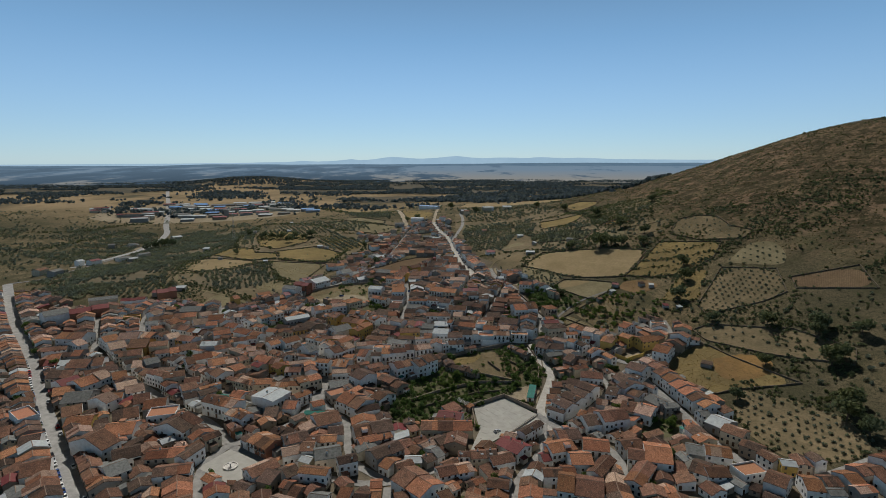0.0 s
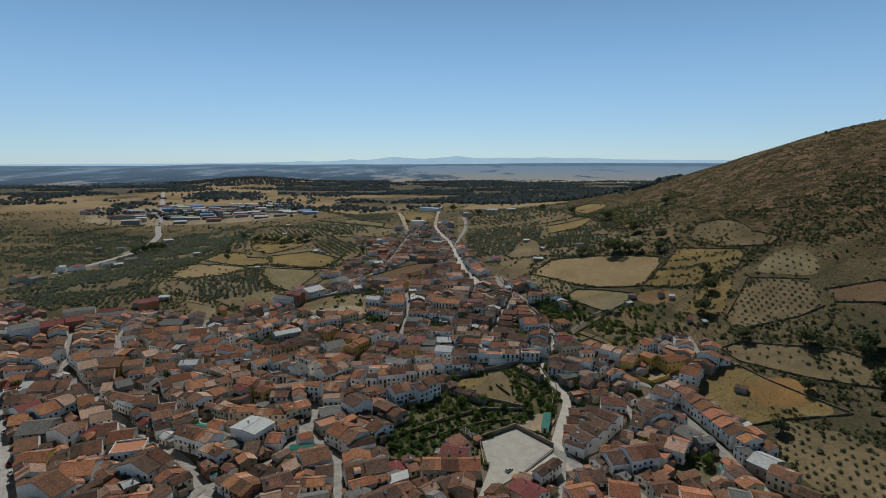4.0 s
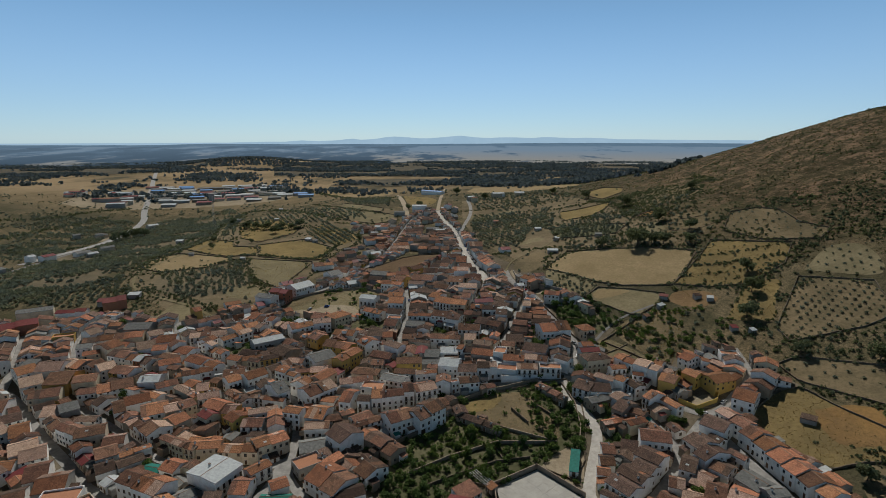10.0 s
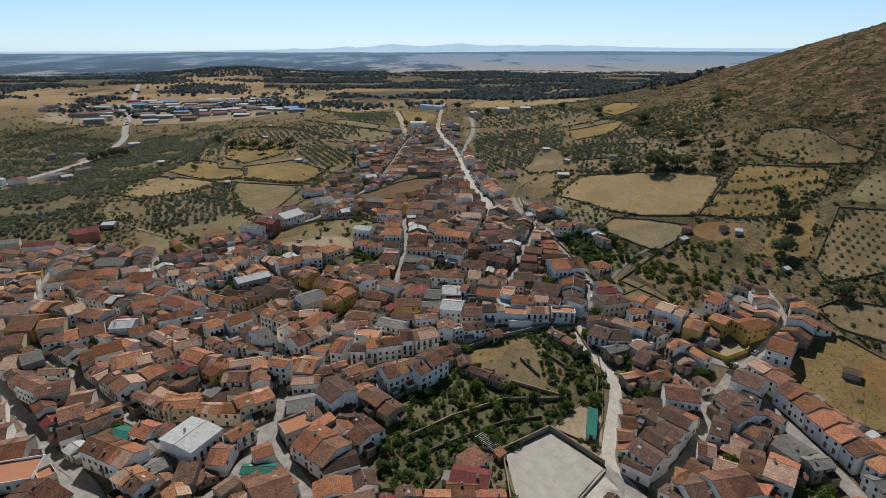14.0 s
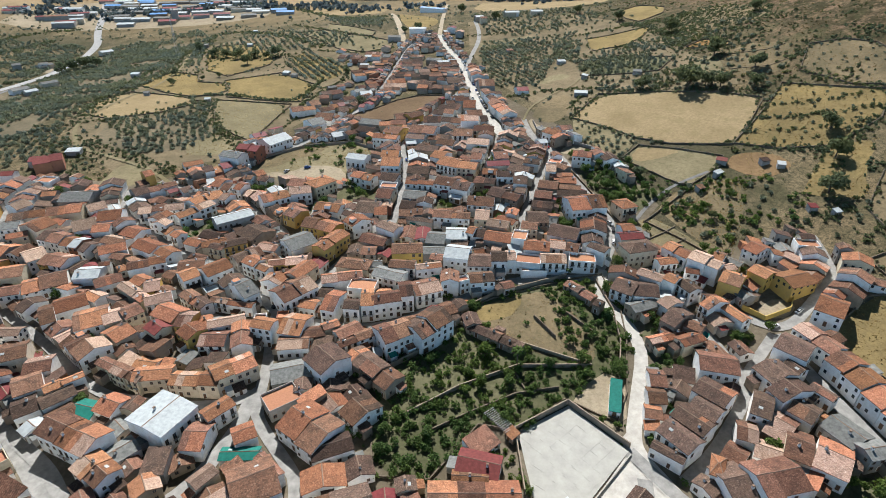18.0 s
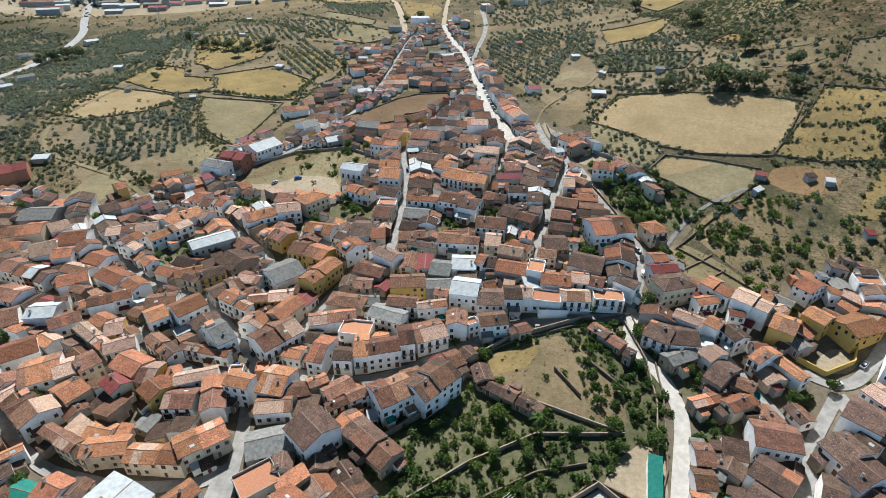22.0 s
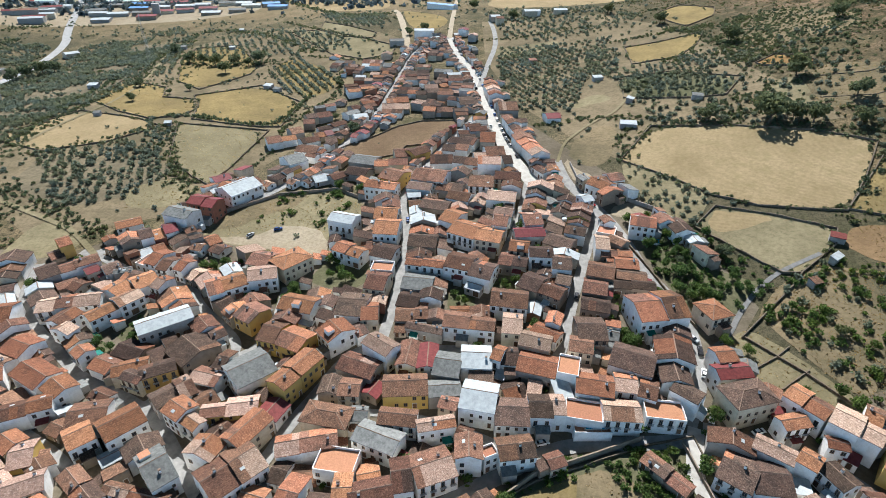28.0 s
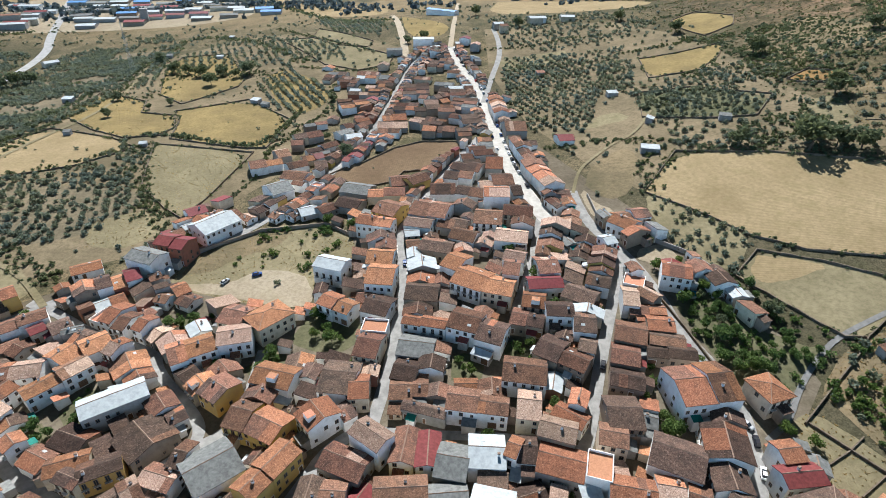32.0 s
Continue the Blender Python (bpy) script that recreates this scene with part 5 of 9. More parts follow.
plan(-63.1, 337.7, 7.4, 12.3, -12, 6, roof="orange", wall="white", form="gable")
plan(-61.9, 329.6, 9.7, 7.1, 6, 5, roof="clay", wall="white", form="gable")
plan(-57.3, 334.9, 10.4, 6.2, 12, 5, roof="clay", wall="white", form="gable")
plan(-99.3, 407.1, 10.4, 13.7, -39, 5, roof="old", wall="stone", form="gable")
plan(-114.8, 419.9, 19.2, 7.1, 36, 7, roof="white", wall="grey", form="gable")
plan(-107.4, 396.4, 10.3, 4.0, 29, 6, roof="old", wall="ochre", form="gable")
plan(-113.8, 394.1, 8.0, 4.1, -19, 6, roof="old", wall="cream", form="gable")
plan(-137.2, 404.1, 3.7, 4.3, -36, 6, roof="orange", wall="white", form="gable")
plan(-151.5, 417.1, 4.4, 6.7, 70, 6, roof="pale", wall="white", form="gable")
plan(-157.6, 431.6, 19.7, 9.3, 14, 6, roof="pale", wall="white", form="gable")
plan(-139.6, 429.5, 18.5, 7.7, 52, 6, roof="orange", wall="white", form="gable")
plan(-121.5, 407.9, 7.3, 7.7, -18, 4, roof="old", wall="stone", form="gable")
plan(-160.7, 407.4, 6.1, 8.5, -21, 6, roof="orange", wall="white", form="gable")
plan(-148.5, 394.6, 11.4, 6.8, -28, 6, roof="orange", wall="white", form="gable")
plan(-136.2, 388.1, 6.6, 6.0, -34, 6, roof="orange", wall="white", form="gable")
plan(-165.0, 399.6, 10.9, 7.6, -16, 6, roof="clay", wall="white", form="gable")
plan(-179.6, 410.9, 6.3, 7.4, 12, 6, roof="orange", wall="white", form="gable")
plan(-90.1, 395.4, 7.4, 6.3, -16, 5, roof="pale", wall="white", form="gable")
plan(-76.7, 397.7, 13.6, 13.6, 41, 6, roof="grey", wall="white", form="gable")
plan(-60.3, 395.2, 15.9, 8.6, 59, 8, roof="orange", wall="ochre", form="gable")
plan(-49.7, 413.5, 6.3, 8.5, -49, 7, roof="orange", wall="white", form="gable")
plan(-44.5, 429.1, 9.5, 13.6, -6, 6, roof="old", wall="white", form="gable")
plan(-38.9, 425.8, 5.9, 9.7, 4, 6, roof="orange", wall="cream", form="gable")
plan(-32.0, 406.5, 10.1, 6.8, -37, 8, roof="pale", wall="white", form="gable")
plan(-39.0, 400.1, 9.7, 8.4, -23, 5, roof="clay", wall="grey", form="gable")
plan(-24.1, 433.2, 8.0, 8.3, -13, 4, roof="old", wall="stone", form="gable")
plan(-22.2, 443.6, 10.1, 8.9, -9, 4, roof="grey", wall="grey", form="gable")
plan(-22.9, 426.6, 12.3, 8.6, 0, 4, roof="old", wall="grey", form="gable")
plan(-17.6, 417.9, 14.4, 3.9, -17, 4.5, roof="old", wall="grey", form="gable")
plan(-2.3, 418.0, 17.0, 7.1, -9, 6, roof="old", wall="white", form="gable")
plan(14.5, 416.5, 3.7, 9.0, -8, 6, roof="pale", wall="cream", form="gable")
plan(14.3, 429.7, 10.0, 8.6, -9, 6, roof="clay", wall="white", form="gable")
plan(28.6, 436.9, 15.5, 10.0, -33, 5, roof="old", wall="stone", form="gable")
plan(-14.9, 402.4, 10.3, 4.5, 89, 5, roof="red", wall="white", form="gable")
plan(-8.8, 399.9, 9.1, 10.9, -11, 5, roof="grey", wall="grey", form="gable")
plan(0.0, 401.5, 8.8, 8.5, -2, 5.5, roof="white", wall="white", form="gable")
plan(-22.0, 403.8, 10.2, 4.3, 83, 5, roof="clay", wall="white", form="gable")
plan(8.5, 402.7, 3.7, 6.5, -25, 7, roof="orange", wall="white", form="gable")
plan(11.6, 402.3, 4.8, 6.3, -5, 5, roof="old", wall="white", form="gable")
plan(20.2, 398.8, 11.0, 7.6, -17, 5, roof="orange", wall="grey", form="gable")
plan(31.5, 395.2, 5.4, 6.7, -16, 7, roof="pale", wall="white", form="flat")
plan(37.9, 388.9, 11.4, 6.6, -11, 6, roof="orange", wall="white", form="gable")
plan(34.1, 379.5, 9.2, 5.7, -11, 5, roof="pale", wall="white", form="flat")
plan(10.7, 378.9, 10.5, 8.1, -2, 6, roof="old", wall="white", form="gable")
plan(19.4, 380.2, 6.5, 6.4, -1, 7, roof="old", wall="white", form="gable")
plan(25.1, 380.6, 4.3, 5.4, -1, 7, roof="pale", wall="white", form="gable")
plan(43.3, 379.1, 9.5, 5.5, -4, 6, roof="pale", wall="white", form="gable")
plan(1.9, 383.8, 9.3, 9.5, -12, 7, roof="white", wall="white", form="gable")
plan(-10.1, 389.5, 6.6, 5.4, 6, 5, roof="grey", wall="grey", form="gable")
plan(-22.5, 389.4, 11.0, 6.7, 4, 6, roof="clay", wall="ochre", form="gable")
plan(-47.1, 378.8, 13.0, 7.7, -12, 6, roof="clay", wall="cream", form="hip")
plan(-23.5, 377.7, 9.4, 5.9, -6, 6, roof="clay", wall="white", form="gable")
plan(-13.5, 374.9, 9.7, 3.8, 12, 7, roof="pale", wall="white", form="gable")
plan(-30.3, 371.6, 12.2, 7.6, -23, 6, roof="grey", wall="white", form="gable")
plan(-51.4, 368.9, 15.9, 7.9, 13, 6, roof="orange", wall="white", form="gable")
plan(-41.4, 363.4, 9.7, 7.9, -9, 6, roof="pale", wall="white", form="flat")
plan(-36.0, 351.9, 3.2, 9.5, 4, 8, roof="orange", wall="white", form="gable")
plan(-30.3, 352.1, 10.3, 6.7, 14, 8, roof="clay", wall="white", form="gable")
plan(-42.6, 348.6, 3.7, 4.0, -4, 7, roof="old", wall="white", form="gable")
plan(-21.5, 356.9, 5.5, 8.2, 11, 8, roof="clay", wall="white", form="gable")
plan(-14.0, 360.5, 9.8, 8.1, 21, 6, roof="clay", wall="white", form="gable")
plan(-1.8, 366.2, 6.3, 5.5, 89, 7, roof="clay", wall="white", form="gable")
plan(2.4, 366.1, 3.5, 3.5, 25, 6, roof="pale", wall="white", form="flat")
plan(-24.3, 333.2, 12.9, 11.9, 31, 8, roof="clay", wall="white", form="gable")
plan(-11.8, 337.0, 15.9, 13.0, 43, 8, roof="clay", wall="white", form="gable")
plan(13.8, 336.2, 20.1, 5.5, -34, 3, roof="old", wall="stone", form="gable")
plan(5.7, 344.4, 8.1, 6.0, -77, 3, roof="old", wall="stone", form="gable")
plan(1.7, 351.9, 3.6, 5.7, -54, 4, roof="old", wall="stone", form="gable")
plan(-50.6, 338.2, 6.2, 3.6, 30, 6, roof="orange", wall="cream", form="gable")
plan(-43.9, 335.8, 8.0, 6.0, 38, 5, roof="clay", wall="white", form="gable")
plan(-39.2, 331.2, 13.8, 3.9, 31, 5, roof="clay", wall="white", form="gable")
plan(1.7, 442.1, 6.8, 5.5, -28, 3, roof="white", wall="grey", form="gable")
plan(41.0, 413.6, 8.2, 10.6, -2, 5, roof="old", wall="stone", form="gable")
plan(47.8, 427.6, 8.6, 8.1, -15, 4, roof="old", wall="stone", form="gable")
plan(48.5, 436.9, 9.3, 8.4, -15, 4, roof="clay", wall="stone", form="gable")
plan(51.7, 446.6, 8.7, 8.7, -17, 4, roof="clay", wall="stone", form="gable")
plan(67.4, 422.3, 14.8, 16.3, 8, 7, roof="orange", wall="white", form="gable")
plan(87.6, 421.3, 8.2, 9.6, 19, 6, roof="orange", wall="cream", form="hip")
plan(68.3, 402.1, 10.1, 9.5, 78, 6, roof="old", wall="white", form="gable")
plan(65.6, 392.6, 8.4, 6.9, 83, 6, roof="old", wall="white", form="gable")
plan(52.9, 399.0, 10.1, 9.7, -25, 6, roof="old", wall="white", form="gable")
plan(47.5, 390.0, 5.6, 6.5, -10, 6, roof="pale", wall="white", form="gable")
plan(54.8, 387.3, 5.7, 7.6, -22, 6, roof="clay", wall="white", form="gable")
plan(82.3, 399.4, 3.8, 6.5, 9, 7, roof="orange", wall="white", form="gable")
plan(82.2, 393.1, 8.5, 5.9, 7, 7, roof="red", wall="white", form="gable")
plan(83.1, 382.3, 12.8, 7.1, 15, 8, roof="old", wall="cream", form="hip")
plan(101.1, 381.0, 11.6, 8.2, -54, 7, roof="orange", wall="white", form="gable")
plan(110.3, 370.7, 11.7, 8.0, -45, 8, roof="pale", wall="white", form="gable")
plan(117.5, 375.7, 4.6, 8.7, -40, 6, roof="orange", wall="white", form="gable")
plan(93.9, 374.1, 5.2, 3.2, 11, 6, roof="orange", wall="white", form="gable")
plan(85.3, 365.5, 8.7, 5.4, -38, 6, roof="pale", wall="white", form="gable")
plan(92.2, 362.6, 5.0, 5.4, -47, 7, roof="orange", wall="white", form="gable")
plan(101.8, 367.5, 3.6, 3.0, -17, 6, roof="orange", wall="white", form="gable")
plan(97.6, 357.5, 6.5, 4.2, -69, 6, roof="old", wall="white", form="gable")
plan(99.7, 355.8, 5.4, 6.3, -32, 6, roof="grey", wall="white", form="gable")
plan(104.1, 347.3, 4.5, 9.9, -64, 6, roof="orange", wall="white", form="gable")
plan(106.3, 351.5, 3.2, 3.2, -3, 5, roof="orange", wall="white", form="gable")
plan(111.4, 342.5, 10.9, 4.2, -66, 5, roof="orange", wall="white", form="gable")
plan(117.6, 360.1, 6.0, 8.6, -40, 6, roof="orange", wall="ochre", form="gable")
plan(130.6, 362.7, 5.7, 5.7, -57, 6, roof="orange", wall="ochre", form="gable")
plan(117.2, 369.5, 6.1, 4.5, 13, 5, roof="pale", wall="white", form="gable")
plan(136.5, 379.2, 4.6, 7.3, -61, 5, roof="orange", wall="white", form="gable")
plan(72.7, 360.9, 9.4, 12.0, -38, 5, roof="old", wall="white", form="gable")
plan(79.7, 358.6, 10.4, 10.7, -7, 5, roof="old", wall="white", form="gable")
plan(76.8, 350.8, 12.3, 6.0, 23, 4, roof="grey", wall="stone", form="gable")
plan(87.7, 349.2, 3.3, 7.7, -63, 5, roof="pale", wall="white", form="gable")
plan(86.9, 341.0, 6.5, 11.3, -52, 5, roof="old", wall="stone", form="gable")
plan(92.7, 336.9, 6.5, 4.2, -41, 5, roof="clay", wall="stone", form="gable")
plan(80.3, 332.6, 12.4, 4.5, 17, 4, roof="orange", wall="stone", form="gable")
plan(89.5, 330.1, 8.1, 3.9, 22, 5, roof="orange", wall="cream", form="gable")
plan(53.6, 361.8, 14.6, 5.0, -50, 3, roof="old", wall="stone", form="gable")
plan(59.2, 352.2, 3.3, 4.6, -43, 4, roof="old", wall="stone", form="gable")
plan(57.7, 380.4, 7.8, 7.2, -7, 5, roof="pale", wall="white", form="flat")
plan(-182.7, 470.9, 5.2, 8.6, 44, 6, roof="orange", wall="ochre", form="gable")
plan(-168.8, 456.5, 12.9, 7.9, 39, 5, roof="clay", wall="white", form="gable")
plan(-147.1, 453.0, 3.5, 3.0, 23, 5, roof="grey", wall="grey", form="gable")
plan(-134.2, 444.9, 8.3, 8.7, 44, 6, roof="orange", wall="white", form="gable")
plan(-141.6, 438.6, 6.9, 8.4, 64, 6, roof="orange", wall="white", form="gable")
plan(-140.1, 426.8, 11.0, 6.2, 66, 6, roof="orange", wall="white", form="gable")
plan(-155.6, 432.6, 5.3, 7.7, 41, 5, roof="orange", wall="white", form="gable")
plan(-130.9, 457.0, 3.4, 8.0, -15, 5, roof="clay", wall="white", form="gable")
plan(-100.2, 441.9, 13.3, 11.0, 32, 7, roof="orange", wall="white", form="gable")
plan(-86.3, 448.2, 10.2, 8.2, 15, 7, roof="pale", wall="white", form="gable")
plan(-76.5, 458.4, 14.4, 9.4, 48, 7, roof="orange", wall="cream", form="hip")
plan(-88.7, 459.0, 7.7, 8.5, -16, 6, roof="clay", wall="cream", form="gable")
plan(-164.2, 491.8, 11.5, 8.0, 34, 3, roof="orange", wall="white", form="gable")
plan(-73.2, 414.7, 5.9, 9.2, -16, 6, roof="clay", wall="ochre", form="gable")
plan(-64.9, 411.2, 8.5, 8.3, -26, 6, roof="orange", wall="ochre", form="gable")
plan(-83.5, 424.6, 6.3, 8.0, -32, 6, roof="old", wall="ochre", form="gable")
plan(-121.9, 404.7, 6.8, 7.8, 32, 5, roof="old", wall="white", form="gable")
plan(-117.8, 398.5, 8.9, 5.8, 22, 5, roof="orange", wall="cream", form="gable")
plan(-111.9, 394.0, 4.6, 5.0, 27, 5, roof="pale", wall="cream", form="gable")
plan(-89.8, 394.2, 9.0, 7.2, -9, 6, roof="red", wall="white", form="gable")
plan(-85.7, 401.2, 3.9, 8.5, -14, 6, roof="clay", wall="white", form="gable")
plan(-67.0, 429.9, 9.9, 7.4, -14, 6, roof="orange", wall="white", form="gable")
plan(-36.5, 480.6, 8.7, 13.1, -6, 7, roof="orange", wall="white", form="gable")
plan(-38.5, 493.9, 8.1, 9.4, -4, 6, roof="orange", wall="white", form="gable")
plan(-52.3, 466.1, 14.2, 8.8, -28, 6, roof="orange", wall="white", form="gable")
plan(-36.4, 464.3, 7.5, 8.9, -19, 5, roof="old", wall="white", form="gable")
plan(-36.7, 442.7, 6.4, 10.1, -12, 6, roof="clay", wall="cream", form="gable")
plan(-19.8, 454.5, 14.4, 5.5, -13, 6, roof="pale", wall="white", form="gable")
plan(-4.7, 453.7, 9.1, 9.4, -20, 6, roof="clay", wall="white", form="gable")
plan(3.9, 447.4, 7.5, 9.9, -22, 6, roof="old", wall="white", form="gable")
plan(18.2, 455.0, 12.0, 7.9, -16, 5, roof="old", wall="stone", form="gable")
plan(9.2, 472.5, 10.9, 11.0, -17, 6, roof="orange", wall="cream", form="gable")
plan(-0.3, 476.5, 11.3, 11.3, -29, 6, roof="orange", wall="white", form="gable")
plan(-6.8, 488.0, 6.0, 10.2, -32, 6, roof="orange", wall="white", form="gable")
plan(15.6, 480.6, 4.5, 8.9, -12, 7, roof="clay", wall="white", form="gable")
plan(28.6, 484.9, 5.2, 11.7, 8, 5, roof="clay", wall="white", form="gable")
plan(26.8, 473.8, 9.6, 6.2, 5, 5, roof="red", wall="white", form="gable")
plan(21.5, 464.0, 4.5, 8.5, -11, 5, roof="orange", wall="cream", form="gable")
plan(29.3, 456.1, 9.3, 5.6, -3, 7, roof="old", wall="white", form="gable")
plan(36.6, 450.1, 5.3, 8.0, -8, 6, roof="old", wall="white", form="gable")
plan(39.9, 466.6, 9.8, 7.8, -31, 4, roof="old", wall="stone", form="gable")
plan(-21.0, 471.2, 9.8, 8.6, -6, 5, roof="old", wall="stone", form="gable")
plan(-15.6, 501.5, 10.2, 7.8, -16, 5, roof="old", wall="stone", form="gable")
plan(-23.7, 520.1, 11.2, 8.2, -13, 6, roof="pale", wall="white", form="gable")
plan(16.6, 505.5, 10.6, 8.5, -10, 5, roof="pale", wall="white", form="gable")
plan(76.4, 475.0, 7.8, 7.6, -17, 6, roof="orange", wall="white", form="gable")
plan(66.4, 510.8, 10.7, 10.0, -47, 5, roof="orange", wall="white", form="gable")
plan(56.9, 463.5, 5.3, 10.8, -9, 5, roof="pale", wall="white", form="gable")
plan(63.1, 464.2, 8.1, 4.7, -50, 5, roof="clay", wall="stone", form="gable")
plan(61.4, 458.5, 12.3, 6.4, -4, 4, roof="orange", wall="stone", form="gable")
plan(52.0, 449.5, 5.9, 7.4, -6, 4, roof="old", wall="stone", form="gable")
plan(65.0, 450.7, 7.2, 8.1, -8, 4, roof="orange", wall="stone", form="gable")
plan(65.1, 443.2, 9.6, 6.8, -13, 4, roof="old", wall="stone", form="gable")
plan(48.5, 441.1, 5.6, 5.9, -11, 4, roof="old", wall="stone", form="gable")
plan(63.8, 437.8, 11.7, 6.0, -9, 4, roof="old", wall="stone", form="gable")
plan(48.2, 431.8, 11.2, 6.1, -5, 4, roof="old", wall="stone", form="gable")
plan(43.1, 416.7, 12.3, 7.2, -13, 5, roof="clay", wall="stone", form="gable")
plan(36.5, 406.8, 5.6, 7.2, -13, 6, roof="clay", wall="cream", form="gable")
plan(52.1, 401.6, 10.5, 11.0, -18, 6, roof="clay", wall="white", form="gable")
plan(-96.5, 293.0, 14.0, 15.8, 64, 7.8, roof="white", wall="white", form="gable", rise=0.7)
plan(-120.0, 284.7, 20.2, 11.3, -23, 8, roof="orange", wall="white", form="gable")
plan(-107.9, 273.6, 12.3, 8.0, -33, 7, roof="orange", wall="white", form="gable")
plan(-120.3, 313.6, 20.3, 4.4, -26, 6, roof="clay", wall="cream", form="gable")
plan(-109.4, 311.1, 11.2, 4.8, 7, 6, roof="orange", wall="cream", form="gable")
plan(-91.9, 309.8, 16.8, 6.8, -3, 6, roof="orange", wall="cream", form="gable")
plan(-81.6, 314.3, 13.3, 9.5, 36, 7, roof="orange", wall="cream", form="gable")
plan(-80.2, 295.6, 7.9, 3.3, 49, 6, roof="orange", wall="white", form="gable")
plan(-82.7, 285.4, 4.7, 8.3, -3, 5, roof="clay", wall="white", form="gable")
plan(-68.7, 287.8, 6.0, 5.2, 29, 5, roof="orange", wall="white", form="gable")
plan(-69.3, 281.8, 9.1, 3.9, 2, 3, roof="green", wall="white", form="gable")
plan(-57.4, 275.3, 8.8, 3.0, -43, 5, roof="clay", wall="white", form="gable")
plan(-50.9, 291.2, 7.2, 12.9, -36, 6, roof="orange", wall="white", form="gable")
plan(-45.0, 286.3, 7.5, 11.9, -35, 6, roof="clay", wall="white", form="gable")
plan(-41.7, 282.8, 11.0, 6.6, 23, 5, roof="old", wall="white", form="gable")
plan(-32.4, 297.0, 6.5, 11.4, -46, 5, roof="old", wall="white", form="gable")
plan(-48.5, 317.5, 11.2, 11.2, -45, 8, roof="old", wall="white", form="gable")
plan(-30.5, 316.7, 21.5, 9.4, -43, 5, roof="old", wall="stone", form="gable")
plan(-60.7, 315.9, 14.7, 8.1, 17, 3, roof="grey", wall="grey", form="gable")
plan(-61.5, 301.9, 9.7, 6.8, 36, 4, roof="pale", wall="grey", form="flat")
plan(-117.8, 299.4, 6.1, 7.5, -21, 5, roof="orange", wall="white", form="gable")
plan(-125.0, 298.0, 6.9, 4.5, -13, 3, roof="green", wall="white", form="gable")
plan(-150.6, 308.3, 8.5, 10.2, 36, 6, roof="clay", wall="white", form="gable")
plan(-151.7, 317.0, 5.9, 8.8, 19, 6, roof="clay", wall="white", form="gable")
plan(-137.7, 308.1, 11.9, 3.0, 41, 6, roof="orange", wall="white", form="gable")
plan(-146.1, 298.5, 5.8, 8.2, 38, 5, roof="old", wall="white", form="gable")
plan(-138.0, 302.6, 9.5, 6.1, 44, 5, roof="old", wall="white", form="gable")
plan(70.2, 286.3, 9.4, 8.3, -56, 6.2, roof="old", wall="white", form="gable")
plan(76.3, 292.2, 9.3, 8.5, -52, 6.4, roof="old", wall="white", form="gable")
plan(81.7, 297.2, 8.8, 8.1, -49, 6.6, roof="old", wall="white", form="gable")
plan(86.6, 302.3, 8.8, 7.8, -48, 6.8, roof="old", wall="white", form="gable")
plan(64.3, 282.0, 9.4, 3.2, -40, 5, roof="old", wall="white", form="gable")
plan(92.8, 315.4, 9.2, 7.7, -14, 7, roof="clay", wall="white", form="gable")
plan(70.0, 312.0, 3.2, 5.7, -8, 4, roof="clay", wall="white", form="gable")
plan(67.4, 304.8, 3.6, 5.8, -7, 4, roof="clay", wall="white", form="gable")
plan(63.7, 297.6, 3.6, 3.0, -13, 4, roof="clay", wall="white", form="gable")
plan(111.7, 311.4, 6.9, 11.4, -70, 6, roof="old", wall="white", form="gable")
plan(120.3, 314.9, 6.0, 5.5, -62, 5, roof="old", wall="white", form="gable")
plan(112.3, 303.5, 6.8, 11.2, -69, 6, roof="old", wall="white", form="gable")
plan(114.0, 296.6, 7.3, 8.5, -51, 5, roof="clay", wall="white", form="gable")
plan(100.6, 298.0, 5.3, 10.1, -32, 6, roof="old", wall="white", form="gable")
plan(104.9, 290.5, 5.2, 12.2, -48, 4, roof="pale", wall="stone", form="gable")
plan(105.0, 283.6, 7.0, 12.5, -32, 5, roof="clay", wall="cream", form="gable")
plan(112.9, 277.3, 7.7, 12.1, -39, 5, roof="orange", wall="white", form="gable")
plan(91.9, 288.0, 5.1, 5.1, -23, 5, roof="clay", wall="white", form="gable")
plan(94.6, 281.9, 6.5, 5.7, -29, 4, roof="pale", wall="white", form="gable")
plan(76.5, 275.3, 3.2, 5.8, -28, 6, roof="orange", wall="white", form="hip")
plan(134.6, 324.7, 14.0, 9.1, -68, 6, roof="clay", wall="white", form="gable")
plan(146.9, 340.3, 9.4, 13.1, -41, 6, roof="orange", wall="white", form="gable")
plan(124.7, 302.5, 6.1, 3.3, -59, 5, roof="old", wall="white", form="gable")
plan(123.2, 287.6, 8.5, 9.7, -65, 4, roof="grey", wall="grey", form="gable")
plan(5.0, 277.2, 9.3, 6.5, -15, 4, roof="red", wall="white", form="gable")
plan(2.3, 273.1, 11.0, 5.0, -4, 4, roof="orange", wall="white", form="gable")
plan(137.2, 314.2, 6.9, 8.0, -72, 6, roof="orange", wall="white", form="gable")
plan(139.0, 306.2, 7.2, 7.6, -79, 6, roof="orange", wall="white", form="gable")
plan(140.7, 298.3, 7.2, 8.4, -77, 6, roof="orange", wall="white", form="gable")
plan(142.4, 290.7, 6.7, 8.6, -78, 6, roof="orange", wall="white", form="gable")
plan(144.0, 282.6, 6.6, 8.4, -86, 6, roof="orange", wall="white", form="gable")
plan(144.6, 276.2, 5.3, 8.4, -74, 6, roof="orange", wall="white", form="gable")
